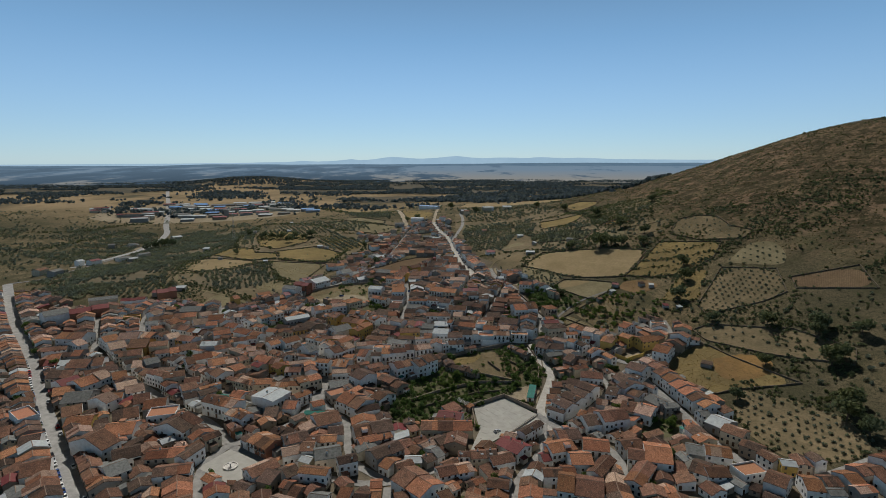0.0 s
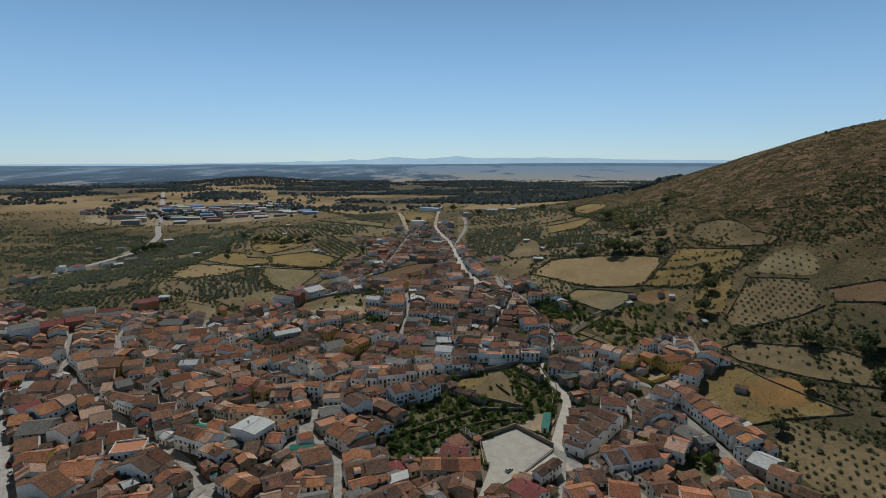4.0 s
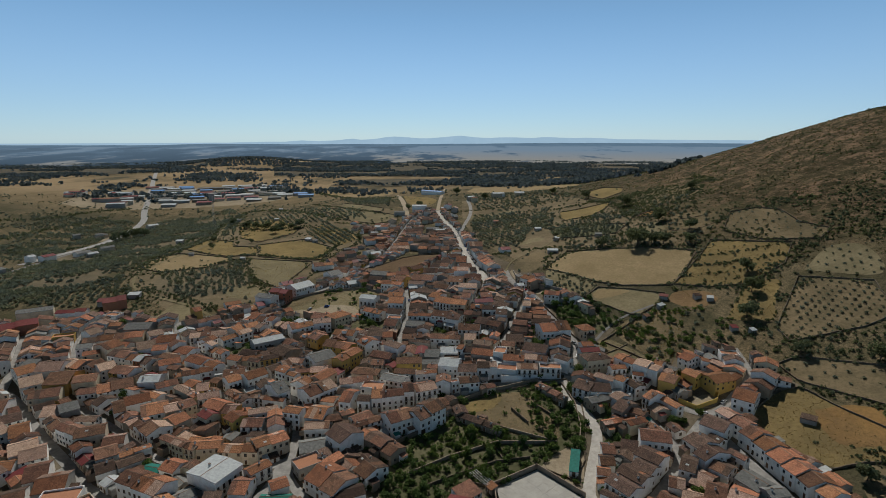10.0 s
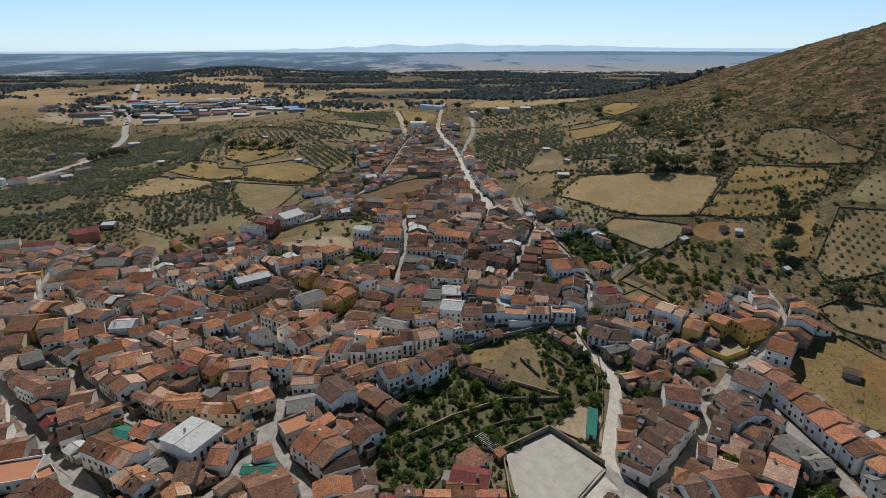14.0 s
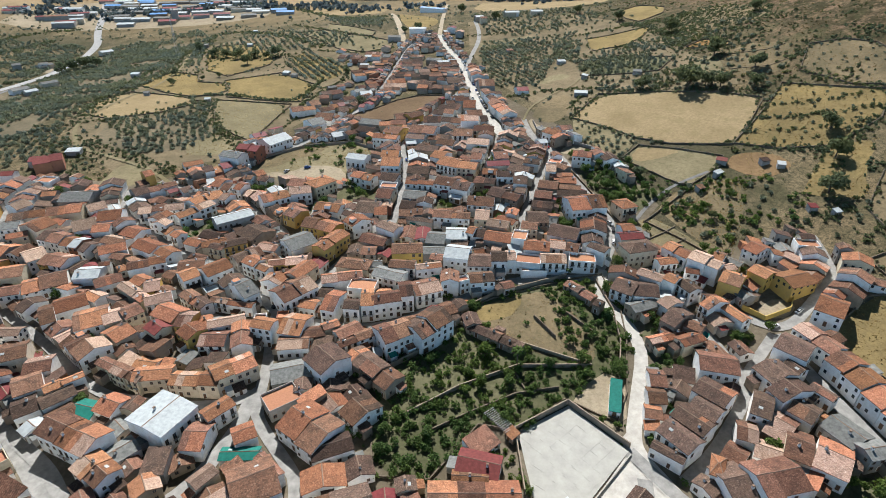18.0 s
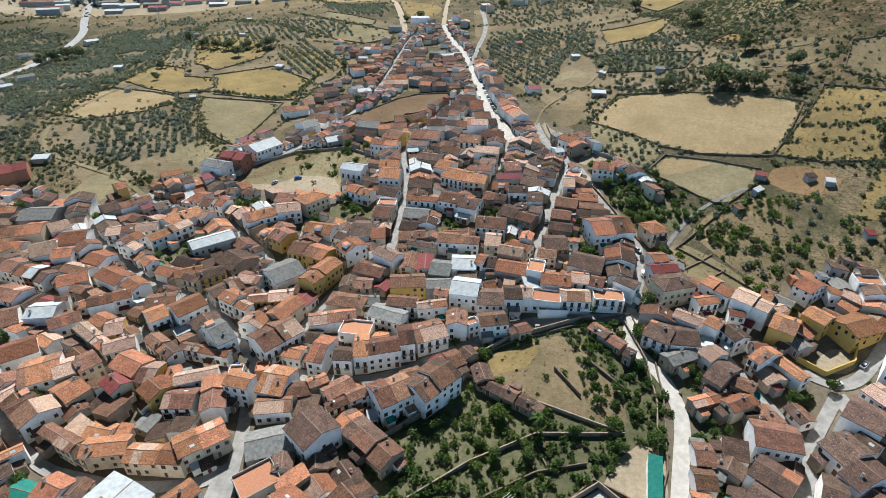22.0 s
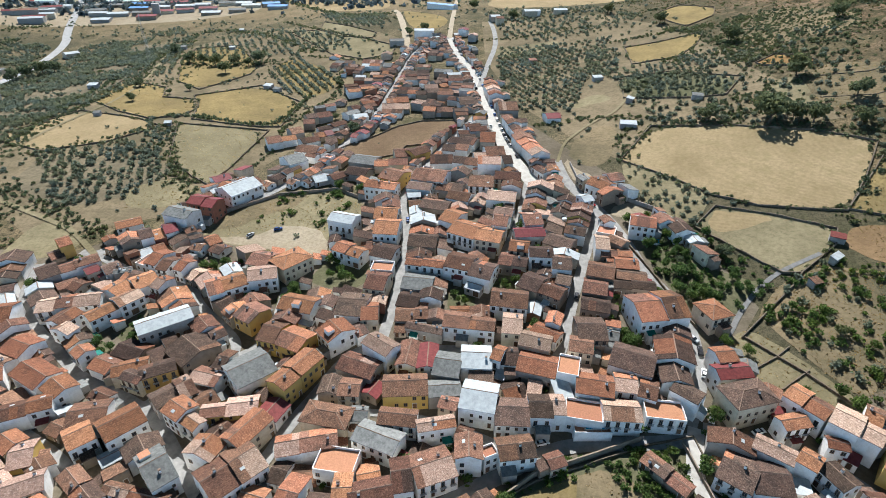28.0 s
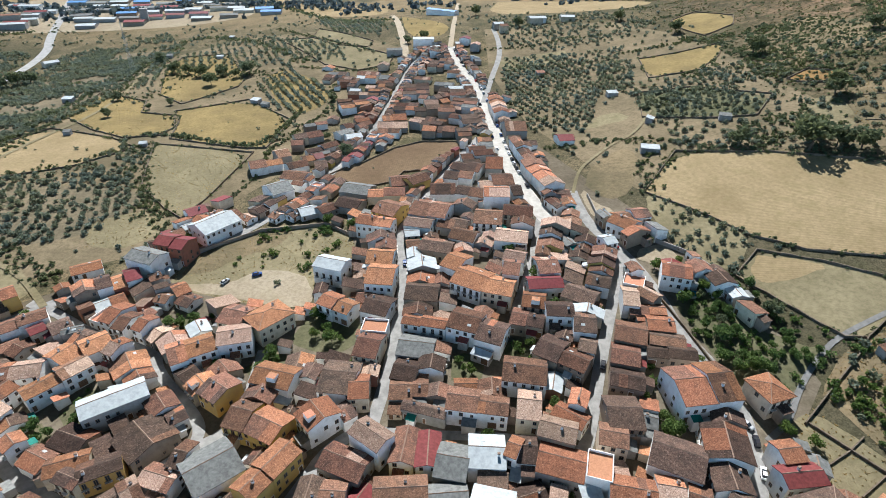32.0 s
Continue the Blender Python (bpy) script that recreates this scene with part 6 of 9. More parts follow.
plan(-102.4, 634.8, 15.9, 9.0, 33, 4.9, roof="clay", wall="white", form="gable")
plan(-108.7, 624.0, 10.1, 9.6, 8, 4.1, roof="old", wall="white", form="gable")
plan(-113.7, 604.7, 11.6, 9.8, 32, 4.1, roof="pale", wall="white", form="gable")
plan(-116.4, 593.1, 14.0, 9.5, 25, 4.1, roof="orange", wall="white", form="gable")
plan(-99.6, 654.5, 11.3, 12.0, 28, 4.1, roof="grey", wall="white", form="gable")
plan(-91.0, 604.2, 10.1, 9.7, 30, 3.3, roof="white", wall="grey", form="gable")
plan(-98.2, 591.0, 9.9, 9.9, 34, 4.1, roof="orange", wall="white", form="gable")
plan(-91.3, 613.0, 9.5, 11.8, 33, 3.3, roof="clay", wall="white", form="gable")
plan(-86.2, 621.5, 9.2, 8.5, 44, 3.3, roof="clay", wall="white", form="gable")
plan(-83.7, 592.8, 4.6, 8.4, 19, 3.3, roof="old", wall="stone", form="gable")
plan(-71.7, 635.7, 7.1, 8.6, 24, 3.3, roof="white", wall="white", form="gable")
plan(-79.6, 641.7, 9.2, 8.1, 49, 3.3, roof="old", wall="grey", form="gable")
plan(-74.0, 653.4, 10.8, 13.8, 40, 3.3, roof="clay", wall="white", form="gable")
plan(-69.5, 659.4, 7.5, 12.2, 35, 3.3, roof="clay", wall="grey", form="gable")
plan(-81.1, 695.0, 16.4, 18.2, 22, 4.9, roof="clay", wall="brick", form="gable")
plan(-88.0, 746.1, 18.5, 18.6, -8, 4.1, roof="pale", wall="white", form="gable")
plan(-76.2, 720.4, 19.3, 12.4, -1, 4.1, roof="old", wall="grey", form="gable")
plan(-103.2, 765.2, 20.5, 21.4, -17, 3.3, roof="old", wall="stone", form="gable")
plan(-78.7, 760.0, 14.2, 16.4, -9, 4.1, roof="pale", wall="white", form="gable")
plan(-60.7, 745.6, 12.3, 15.6, -21, 4.1, roof="clay", wall="brick", form="gable")
plan(-64.2, 734.1, 17.9, 15.5, -13, 3.3, roof="clay", wall="white", form="gable")
plan(-49.1, 664.4, 13.6, 10.3, 11, 3.3, roof="orange", wall="white", form="gable")
plan(-48.0, 649.9, 15.3, 10.3, 2, 3.3, roof="clay", wall="white", form="gable")
plan(-49.3, 639.9, 10.2, 8.2, -8, 3.3, roof="clay", wall="white", form="gable")
plan(-32.7, 742.6, 9.0, 16.9, -11, 4.1, roof="red", wall="white", form="gable")
plan(-13.5, 750.4, 15.8, 22.0, -12, 4.1, roof="clay", wall="white", form="gable")
plan(-17.2, 778.1, 16.8, 18.8, -12, 4.1, roof="clay", wall="white", form="gable")
plan(-12.8, 728.9, 12.2, 16.4, -13, 4.1, roof="grey", wall="white", form="gable")
plan(-35.9, 717.9, 15.4, 20.6, 3, 4.9, roof="old", wall="white", form="gable")
plan(-33.5, 699.4, 12.0, 16.2, -22, 4.1, roof="clay", wall="white", form="gable")
plan(-18.8, 707.1, 12.5, 20.4, -12, 4.1, roof="pale", wall="white", form="gable")
plan(-14.9, 696.6, 12.2, 16.9, 36, 4.1, roof="clay", wall="white", form="gable")
plan(-6.0, 710.9, 9.0, 22.0, 9, 4.1, roof="clay", wall="white", form="gable")
plan(-40.0, 685.3, 14.1, 15.6, -10, 4.1, roof="clay", wall="white", form="gable")
plan(-27.7, 680.0, 15.5, 17.5, 9, 4.9, roof="pale", wall="white", form="gable")
plan(-11.9, 672.9, 7.5, 14.7, -5, 4.1, roof="old", wall="white", form="gable")
plan(0.0, 680.7, 14.6, 19.0, -14, 4.1, roof="clay", wall="white", form="gable")
plan(2.4, 672.7, 13.3, 17.7, 14, 4.1, roof="clay", wall="white", form="gable")
plan(-48.0, 663.0, 11.3, 13.0, -4, 4.1, roof="clay", wall="white", form="gable")
plan(-26.9, 652.0, 13.4, 12.5, -24, 4.9, roof="pale", wall="cream", form="gable")
plan(-12.2, 651.0, 14.6, 20.1, -20, 4.1, roof="pale", wall="white", form="gable")
plan(-3.4, 657.7, 12.0, 7.6, -23, 3.3, roof="white", wall="white", form="gable")
plan(2.3, 648.0, 9.3, 16.3, 17, 4.1, roof="old", wall="white", form="gable")
plan(-13.9, 637.3, 12.6, 10.0, -12, 3.3, roof="old", wall="white", form="gable")
plan(-21.7, 636.8, 6.4, 9.1, -11, 4.1, roof="orange", wall="ochre", form="gable")
plan(-2.1, 626.5, 7.5, 13.7, 10, 4.9, roof="old", wall="white", form="gable")
plan(22.6, 666.3, 33.8, 10.6, -86, 5.7, roof="pale", wall="white", form="gable")
plan(28.9, 626.6, 10.3, 18.8, 2, 4.9, roof="clay", wall="grey", form="gable")
plan(31.5, 586.3, 39.5, 6.9, -80, 5.7, roof="clay", wall="white", form="gable")
plan(38.1, 556.2, 23.1, 11.0, -74, 5.7, roof="pale", wall="white", form="gable")
plan(56.6, 606.6, 9.1, 10.7, 9, 2.5, roof="red", wall="white", form="gable")
plan(10.0, 610.9, 5.4, 15.0, 5, 4.1, roof="orange", wall="cream", form="gable")
plan(6.7, 598.3, 9.0, 15.2, 12, 4.1, roof="clay", wall="white", form="gable")
plan(0.5, 588.7, 7.4, 13.9, 7, 4.1, roof="clay", wall="white", form="gable")
plan(2.4, 593.2, 6.9, 13.4, 8, 4.1, roof="clay", wall="cream", form="gable")
plan(-0.2, 577.0, 13.0, 12.1, -25, 4.1, roof="clay", wall="white", form="gable")
plan(-3.9, 567.8, 13.5, 9.8, -15, 4.1, roof="clay", wall="white", form="gable")
plan(14.1, 578.7, 7.1, 16.4, -5, 4.1, roof="orange", wall="grey", form="gable")
plan(16.5, 559.0, 9.9, 14.1, 7, 4.1, roof="clay", wall="white", form="gable")
plan(1.7, 547.6, 12.6, 11.5, -16, 4.9, roof="clay", wall="white", form="gable")
plan(8.3, 552.8, 6.9, 9.0, 5, 4.1, roof="pale", wall="white", form="gable")
plan(11.7, 538.7, 9.7, 8.8, -2, 8, roof="orange", wall="white", form="gable")
plan(-14.1, 553.1, 9.7, 10.8, 2, 4.1, roof="clay", wall="white", form="gable")
plan(-28.8, 564.9, 10.0, 10.2, 42, 4.9, roof="clay", wall="ochre", form="gable")
plan(-35.2, 565.4, 8.7, 10.9, 13, 4.1, roof="clay", wall="cream", form="gable")
plan(-30.0, 560.3, 7.2, 10.1, 17, 5.7, roof="pale", wall="ochre", form="gable")
plan(-58.6, 560.3, 15.7, 10.1, -16, 3.3, roof="grey", wall="grey", form="gable")
plan(-43.5, 554.1, 16.9, 10.3, 4, 4.1, roof="pale", wall="cream", form="gable")
plan(-61.3, 545.3, 10.8, 8.8, -19, 3.3, roof="old", wall="grey", form="gable")
plan(-71.6, 541.9, 9.6, 7.3, 43, 3.3, roof="clay", wall="grey", form="gable")
plan(-79.6, 540.8, 7.0, 7.0, 29, 2.5, roof="white", wall="grey", form="gable")
plan(-38.3, 533.3, 9.8, 13.2, -27, 6, roof="clay", wall="ochre", form="gable")
plan(-43.1, 521.6, 14.8, 10.0, -14, 7, roof="orange", wall="white", form="gable")
plan(-17.6, 531.2, 16.0, 17.7, -18, 6, roof="clay", wall="white", form="gable")
plan(-9.5, 520.1, 11.9, 8.5, -17, 4, roof="old", wall="grey", form="gable")
plan(-3.5, 509.3, 7.7, 9.1, -21, 5, roof="clay", wall="white", form="gable")
plan(7.7, 521.5, 8.7, 11.4, -7, 5, roof="clay", wall="white", form="gable")
plan(21.3, 525.2, 10.0, 8.2, -8, 5, roof="clay", wall="cream", form="gable")
plan(23.5, 546.4, 3.2, 9.9, 9, 4.1, roof="old", wall="white", form="gable")
plan(-101.1, 560.4, 9.2, 13.9, 40, 4.9, roof="grey", wall="white", form="gable")
plan(-95.3, 576.7, 9.9, 9.0, -13, 4.1, roof="clay", wall="white", form="gable")
plan(-269.4, 387.7, 18.5, 15.7, -5, 7, roof="orange", wall="white", form="gable")
plan(-214.3, 375.8, 10.6, 17.9, 7, 6, roof="clay", wall="ochre", form="gable")
plan(-183.2, 368.4, 15.3, 14.2, 31, 5, roof="orange", wall="white", form="gable")
plan(-163.9, 373.0, 9.0, 8.4, 8, 6, roof="white", wall="white", form="gable")
plan(-139.2, 384.4, 10.5, 13.4, 5, 6, roof="orange", wall="white", form="gable")
plan(-121.1, 375.2, 8.5, 18.0, 31, 6, roof="orange", wall="white", form="gable")
plan(-227.2, 348.0, 3.7, 16.3, 18, 6, roof="clay", wall="white", form="gable")
plan(-238.4, 347.2, 11.5, 16.5, 5, 5, roof="clay", wall="white", form="gable")
plan(-240.8, 330.4, 14.4, 14.5, 12, 6, roof="clay", wall="cream", form="gable")
plan(-232.5, 321.4, 11.9, 15.5, 59, 5, roof="red", wall="white", form="gable")
plan(-217.1, 320.0, 19.3, 16.3, 63, 7, roof="pale", wall="white", form="gable")
plan(-202.7, 326.3, 7.0, 14.7, 36, 6, roof="orange", wall="white", form="gable")
plan(-224.6, 309.2, 9.0, 14.0, 28, 5, roof="orange", wall="grey", form="gable")
plan(-210.5, 300.2, 14.9, 17.0, 12, 5, roof="grey", wall="grey", form="gable")
plan(-192.4, 294.6, 8.3, 12.2, 71, 6, roof="pale", wall="white", form="gable")
plan(-184.0, 309.5, 10.0, 12.5, 34, 5, roof="pale", wall="white", form="gable")
plan(-158.8, 287.9, 9.3, 13.4, 19, 6, roof="pale", wall="grey", form="gable")
plan(-150.9, 307.4, 18.0, 14.7, -36, 7, roof="orange", wall="white", form="gable")
plan(-146.9, 300.4, 11.0, 12.1, 51, 6, roof="grey", wall="white", form="gable")
plan(-135.9, 264.0, 13.6, 19.6, 72, 6, roof="clay", wall="white", form="gable")
plan(-151.2, 277.2, 12.8, 11.2, 15, 6, roof="pale", wall="white", form="flat")
plan(-137.7, 258.6, 8.9, 11.2, 32, 6, roof="pale", wall="white", form="flat")
plan(-170.9, 277.4, 8.4, 12.9, 29, 5, roof="old", wall="white", form="gable")
plan(-204.2, 282.3, 7.0, 11.8, 32, 5, roof="clay", wall="white", form="gable")
plan(-191.4, 271.0, 8.9, 9.7, 15, 5, roof="orange", wall="ochre", form="gable")
plan(-168.2, 245.4, 7.6, 22.0, 69, 7, roof="clay", wall="white", form="gable")
plan(-164.5, 261.5, 10.8, 13.0, 11, 5, roof="orange", wall="white", form="gable")
plan(-127.9, 237.1, 14.6, 9.4, 11, 6, roof="orange", wall="cream", form="gable")
plan(-117.6, 234.9, 10.2, 5.7, 71, 7, roof="old", wall="white", form="gable")
plan(-118.3, 223.6, 13.4, 9.8, 13, 6, roof="orange", wall="white", form="gable")
plan(-146.6, 226.3, 9.2, 12.5, 47, 5, roof="grey", wall="white", form="gable")
plan(-148.9, 237.6, 9.3, 10.2, 31, 5, roof="old", wall="white", form="gable")
plan(-182.7, 226.8, 7.3, 12.5, 30, 5, roof="clay", wall="white", form="gable")
plan(-203.4, 252.5, 5.9, 12.6, 25, 5, roof="old", wall="white", form="gable")
plan(-223.7, 274.5, 8.2, 16.8, 52, 8, roof="pale", wall="white", form="flat")
plan(-240.8, 301.2, 3.2, 8.9, 51, 6, roof="orange", wall="white", form="gable")
plan(-70.6, 250.1, 10.2, 8.3, 28, 6, roof="old", wall="white", form="gable")
plan(-70.5, 239.7, 5.8, 6.5, 22, 5, roof="pale", wall="white", form="gable")
plan(-81.0, 224.9, 11.0, 7.6, 45, 5, roof="clay", wall="white", form="gable")
plan(-67.8, 223.6, 5.6, 8.7, 39, 5, roof="old", wall="white", form="gable")
plan(-59.9, 270.2, 11.2, 14.1, 28, 6, roof="clay", wall="white", form="gable")
plan(-52.7, 258.5, 5.2, 7.9, 12, 5, roof="old", wall="white", form="gable")
plan(-35.2, 260.9, 16.2, 13.9, 19, 6, roof="clay", wall="white", form="gable")
plan(-32.2, 253.2, 15.4, 7.1, 28, 5, roof="orange", wall="white", form="gable")
plan(-27.2, 239.9, 13.6, 10.0, 41, 6, roof="old", wall="grey", form="gable")
plan(-59.7, 250.1, 12.6, 7.8, 5, 6, roof="clay", wall="white", form="gable")
plan(-63.4, 243.0, 6.1, 8.4, 1, 6, roof="clay", wall="white", form="gable")
plan(-52.7, 234.8, 8.2, 8.6, 16, 7, roof="grey", wall="cream", form="gable")
plan(-42.4, 230.5, 6.3, 6.7, 23, 7, roof="old", wall="white", form="gable")
plan(-56.0, 220.7, 9.7, 4.4, -10, 7, roof="orange", wall="white", form="gable")
plan(4.9, 272.3, 9.8, 7.7, -5, 6, roof="red", wall="white", form="gable")
plan(3.2, 266.5, 22.8, 11.7, 0, 5, roof="orange", wall="cream", form="gable")
plan(8.2, 251.3, 8.9, 7.2, 80, 5, roof="clay", wall="stone", form="gable")
plan(10.1, 237.8, 3.6, 4.2, 1, 6, roof="clay", wall="white", form="gable")
plan(8.5, 250.4, 8.0, 6.5, 28, 5, roof="pale", wall="white", form="gable")
plan(20.7, 238.2, 11.9, 8.5, 3, 6, roof="clay", wall="cream", form="gable")
plan(36.2, 247.2, 11.9, 11.1, -47, 5, roof="red", wall="white", form="gable")
plan(27.1, 236.0, 9.4, 8.5, 19, 5, roof="clay", wall="white", form="gable")
plan(46.9, 262.6, 16.1, 5.5, 45, 6, roof="old", wall="white", form="gable")
plan(57.4, 258.1, 3.4, 4.2, 8, 5, roof="pale", wall="white", form="gable")
plan(51.8, 242.5, 3.4, 5.0, -6, 6, roof="orange", wall="white", form="gable")
plan(56.8, 243.1, 11.1, 8.6, 16, 7, roof="orange", wall="white", form="gable")
plan(49.7, 239.4, 4.3, 6.7, 11, 4, roof="red", wall="white", form="gable")
plan(54.0, 223.4, 12.7, 8.3, -0, 6, roof="orange", wall="white", form="gable")
plan(6.2, 226.2, 12.5, 8.9, 19, 5, roof="orange", wall="white", form="gable")
plan(-14.5, 221.0, 5.9, 3.3, 12, 6, roof="orange", wall="white", form="gable")
plan(-12.9, 236.5, 4.3, 3.7, 1, 3, roof="white", wall="grey", form="gable")
plan(80.0, 271.7, 9.2, 12.3, 13, 5, roof="old", wall="white", form="gable")
plan(90.6, 271.3, 12.8, 13.2, 12, 7, roof="orange", wall="white", form="gable")
plan(63.5, 255.1, 9.6, 9.3, 8, 6, roof="old", wall="white", form="gable")
plan(76.4, 245.8, 9.4, 10.2, -13, 6, roof="orange", wall="white", form="gable")
plan(78.3, 245.3, 8.8, 8.4, 24, 6, roof="old", wall="white", form="gable")
plan(65.2, 232.0, 9.5, 8.8, -1, 7, roof="orange", wall="white", form="gable")
plan(57.6, 241.3, 8.7, 7.9, 20, 7, roof="orange", wall="white", form="gable")
plan(72.9, 227.1, 15.2, 7.1, 50, 6, roof="orange", wall="white", form="gable")
plan(94.4, 247.1, 9.6, 7.0, 9, 5, roof="clay", wall="white", form="gable")
plan(92.6, 236.2, 7.0, 7.6, -18, 6, roof="clay", wall="white", form="gable")
plan(101.7, 237.5, 10.0, 18.0, -16, 6, roof="orange", wall="white", form="gable")
plan(105.5, 230.9, 6.2, 7.6, 22, 5, roof="old", wall="stone", form="gable")
plan(122.2, 238.9, 5.5, 7.9, -20, 5, roof="grey", wall="grey", form="gable")
plan(129.3, 235.0, 8.6, 8.0, -19, 6, roof="orange", wall="white", form="gable")
plan(118.1, 224.2, 5.6, 9.7, -38, 5, roof="old", wall="white", form="gable")
plan(121.5, 222.1, 7.9, 8.6, -1, 5, roof="clay", wall="white", form="gable")
plan(137.5, 220.2, 9.6, 6.5, 14, 5, roof="pale", wall="white", form="flat")
plan(145.8, 249.2, 8.6, 7.8, -50, 6, roof="clay", wall="cream", form="gable")
plan(149.0, 237.5, 7.7, 7.7, -50, 5, roof="old", wall="stone", form="gable")
plan(144.9, 260.9, 7.7, 11.0, -57, 4, roof="white", wall="grey", form="gable")
plan(140.1, 270.6, 4.7, 6.7, 6, 5, roof="grey", wall="white", form="gable")
plan(-251.1, 486.8, 15.7, 13.7, 31, 6, roof="red", wall="brick", form="gable")
plan(-208.7, 444.1, 16.5, 13.7, 5, 5, roof="grey", wall="grey", form="gable")
plan(-206.7, 429.9, 14.8, 12.7, 16, 6, roof="pale", wall="cream", form="gable")
plan(-235.7, 432.5, 5.8, 9.4, 62, 6, roof="pale", wall="white", form="gable")
plan(-224.8, 424.2, 13.4, 10.5, 20, 6, roof="orange", wall="white", form="gable")
plan(-212.1, 411.5, 8.8, 14.1, 64, 7, roof="orange", wall="cream", form="gable")
plan(-211.0, 415.6, 5.7, 8.8, 69, 6, roof="orange", wall="ochre", form="gable")
plan(-227.4, 413.6, 6.3, 8.4, 16, 6, roof="grey", wall="white", form="gable")
plan(-217.7, 405.0, 9.0, 6.2, 27, 6, roof="orange", wall="cream", form="gable")
plan(-198.7, 388.2, 8.4, 10.7, 46, 6, roof="pale", wall="white", form="gable")
plan(-188.6, 413.8, 10.1, 11.7, 32, 6, roof="pale", wall="white", form="gable")
plan(-179.7, 423.3, 8.3, 10.2, 15, 6, roof="orange", wall="white", form="gable")
plan(-162.5, 407.7, 9.8, 10.5, 32, 6, roof="pale", wall="white", form="gable")
plan(-194.1, 432.8, 6.1, 8.3, 43, 5, roof="pale", wall="white", form="gable")
plan(-162.1, 426.3, 4.7, 11.7, 37, 6, roof="clay", wall="white", form="gable")
plan(-154.2, 422.7, 9.4, 8.0, 71, 6, roof="clay", wall="white", form="gable")
plan(-163.7, 394.1, 9.7, 8.7, 29, 6, roof="orange", wall="white", form="gable")
plan(-161.3, 380.8, 3.6, 3.3, 17, 6, roof="orange", wall="white", form="gable")
plan(-152.0, 376.7, 3.6, 5.4, 37, 6, roof="orange", wall="cream", form="gable")
plan(-180.2, 363.9, 17.3, 12.4, 42, 6, roof="orange", wall="white", form="gable")
plan(-192.0, 361.9, 7.0, 7.1, 18, 6, roof="clay", wall="white", form="gable")
plan(-165.6, 372.9, 7.8, 8.3, 31, 6, roof="white", wall="white", form="gable")
plan(-153.4, 368.4, 10.0, 7.9, 23, 6, roof="orange", wall="white", form="gable")
plan(-162.5, 352.8, 9.3, 8.6, 35, 5, roof="orange", wall="white", form="gable")
plan(-202.7, 374.0, 9.9, 8.5, 19, 6, roof="orange", wall="cream", form="gable")
plan(-262.8, 377.8, 6.5, 15.0, 63, 6, roof="pale", wall="white", form="gable")
plan(-244.1, 384.1, 7.5, 14.0, 50, 6, roof="orange", wall="white", form="gable")
plan(-230.5, 388.1, 10.5, 13.3, 10, 6, roof="pale", wall="white", form="gable")
plan(-213.8, 370.8, 13.3, 12.9, 26, 7, roof="orange", wall="ochre", form="gable")
plan(-231.6, 371.3, 8.7, 14.0, 42, 6, roof="pale", wall="white", form="gable")
plan(-214.7, 359.6, 11.6, 12.3, 23, 6, roof="old", wall="cream", form="gable")
plan(-193.6, 346.0, 7.5, 10.8, 42, 6, roof="grey", wall="grey", form="gable")
plan(-198.7, 344.1, 8.1, 10.6, 16, 5, roof="clay", wall="white", form="gable")
plan(-174.9, 323.0, 14.3, 6.9, -28, 8, roof="clay", wall="white", form="gable")
plan(-166.5, 320.9, 10.3, 9.4, 25, 8, roof="clay", wall="cream", form="gable")
plan(-154.8, 308.3, 12.4, 9.6, 52, 7, roof="orange", wall="white", form="gable")
plan(-144.5, 301.6, 13.0, 9.6, 27, 6, roof="grey", wall="white", form="gable")
plan(-151.1, 317.3, 7.2, 9.0, 8, 6, roof="clay", wall="white", form="gable")
plan(-166.7, 345.1, 4.3, 13.7, 35, 6, roof="clay", wall="white", form="gable")
plan(-176.7, 336.4, 7.6, 4.1, 3, 5, roof="pale", wall="white", form="gable")
plan(-182.7, 363.7, 12.2, 11.8, 34, 6, roof="orange", wall="white", form="gable")
plan(-145.7, 342.3, 10.4, 11.8, 29, 6, roof="clay", wall="white", form="gable")
plan(-135.2, 334.0, 10.2, 8.5, 22, 5, roof="old", wall="white", form="gable")
plan(-204.2, 324.0, 12.1, 9.3, 35, 6, roof="clay", wall="white", form="gable")
plan(-219.9, 334.1, 15.7, 11.5, 39, 6, roof="clay", wall="white", form="gable")
plan(-230.5, 344.3, 11.1, 11.6, 79, 6, roof="orange", wall="cream", form="gable")
plan(-189.7, 311.9, 10.5, 10.5, 38, 6, roof="pale", wall="white", form="gable")
plan(-193.7, 307.6, 7.1, 9.3, 35, 5, roof="red", wall="white", form="gable")
plan(-190.8, 300.1, 6.2, 8.1, 17, 5, roof="orange", wall="white", form="gable")
plan(-171.3, 295.5, 5.6, 12.4, 26, 5, roof="clay", wall="white", form="gable")
plan(-156.3, 283.0, 12.6, 11.0, 24, 6, roof="grey", wall="white", form="gable")
plan(-154.1, 287.2, 5.0, 9.1, 42, 5, roof="old", wall="white", form="gable")
STRICT = 0.12

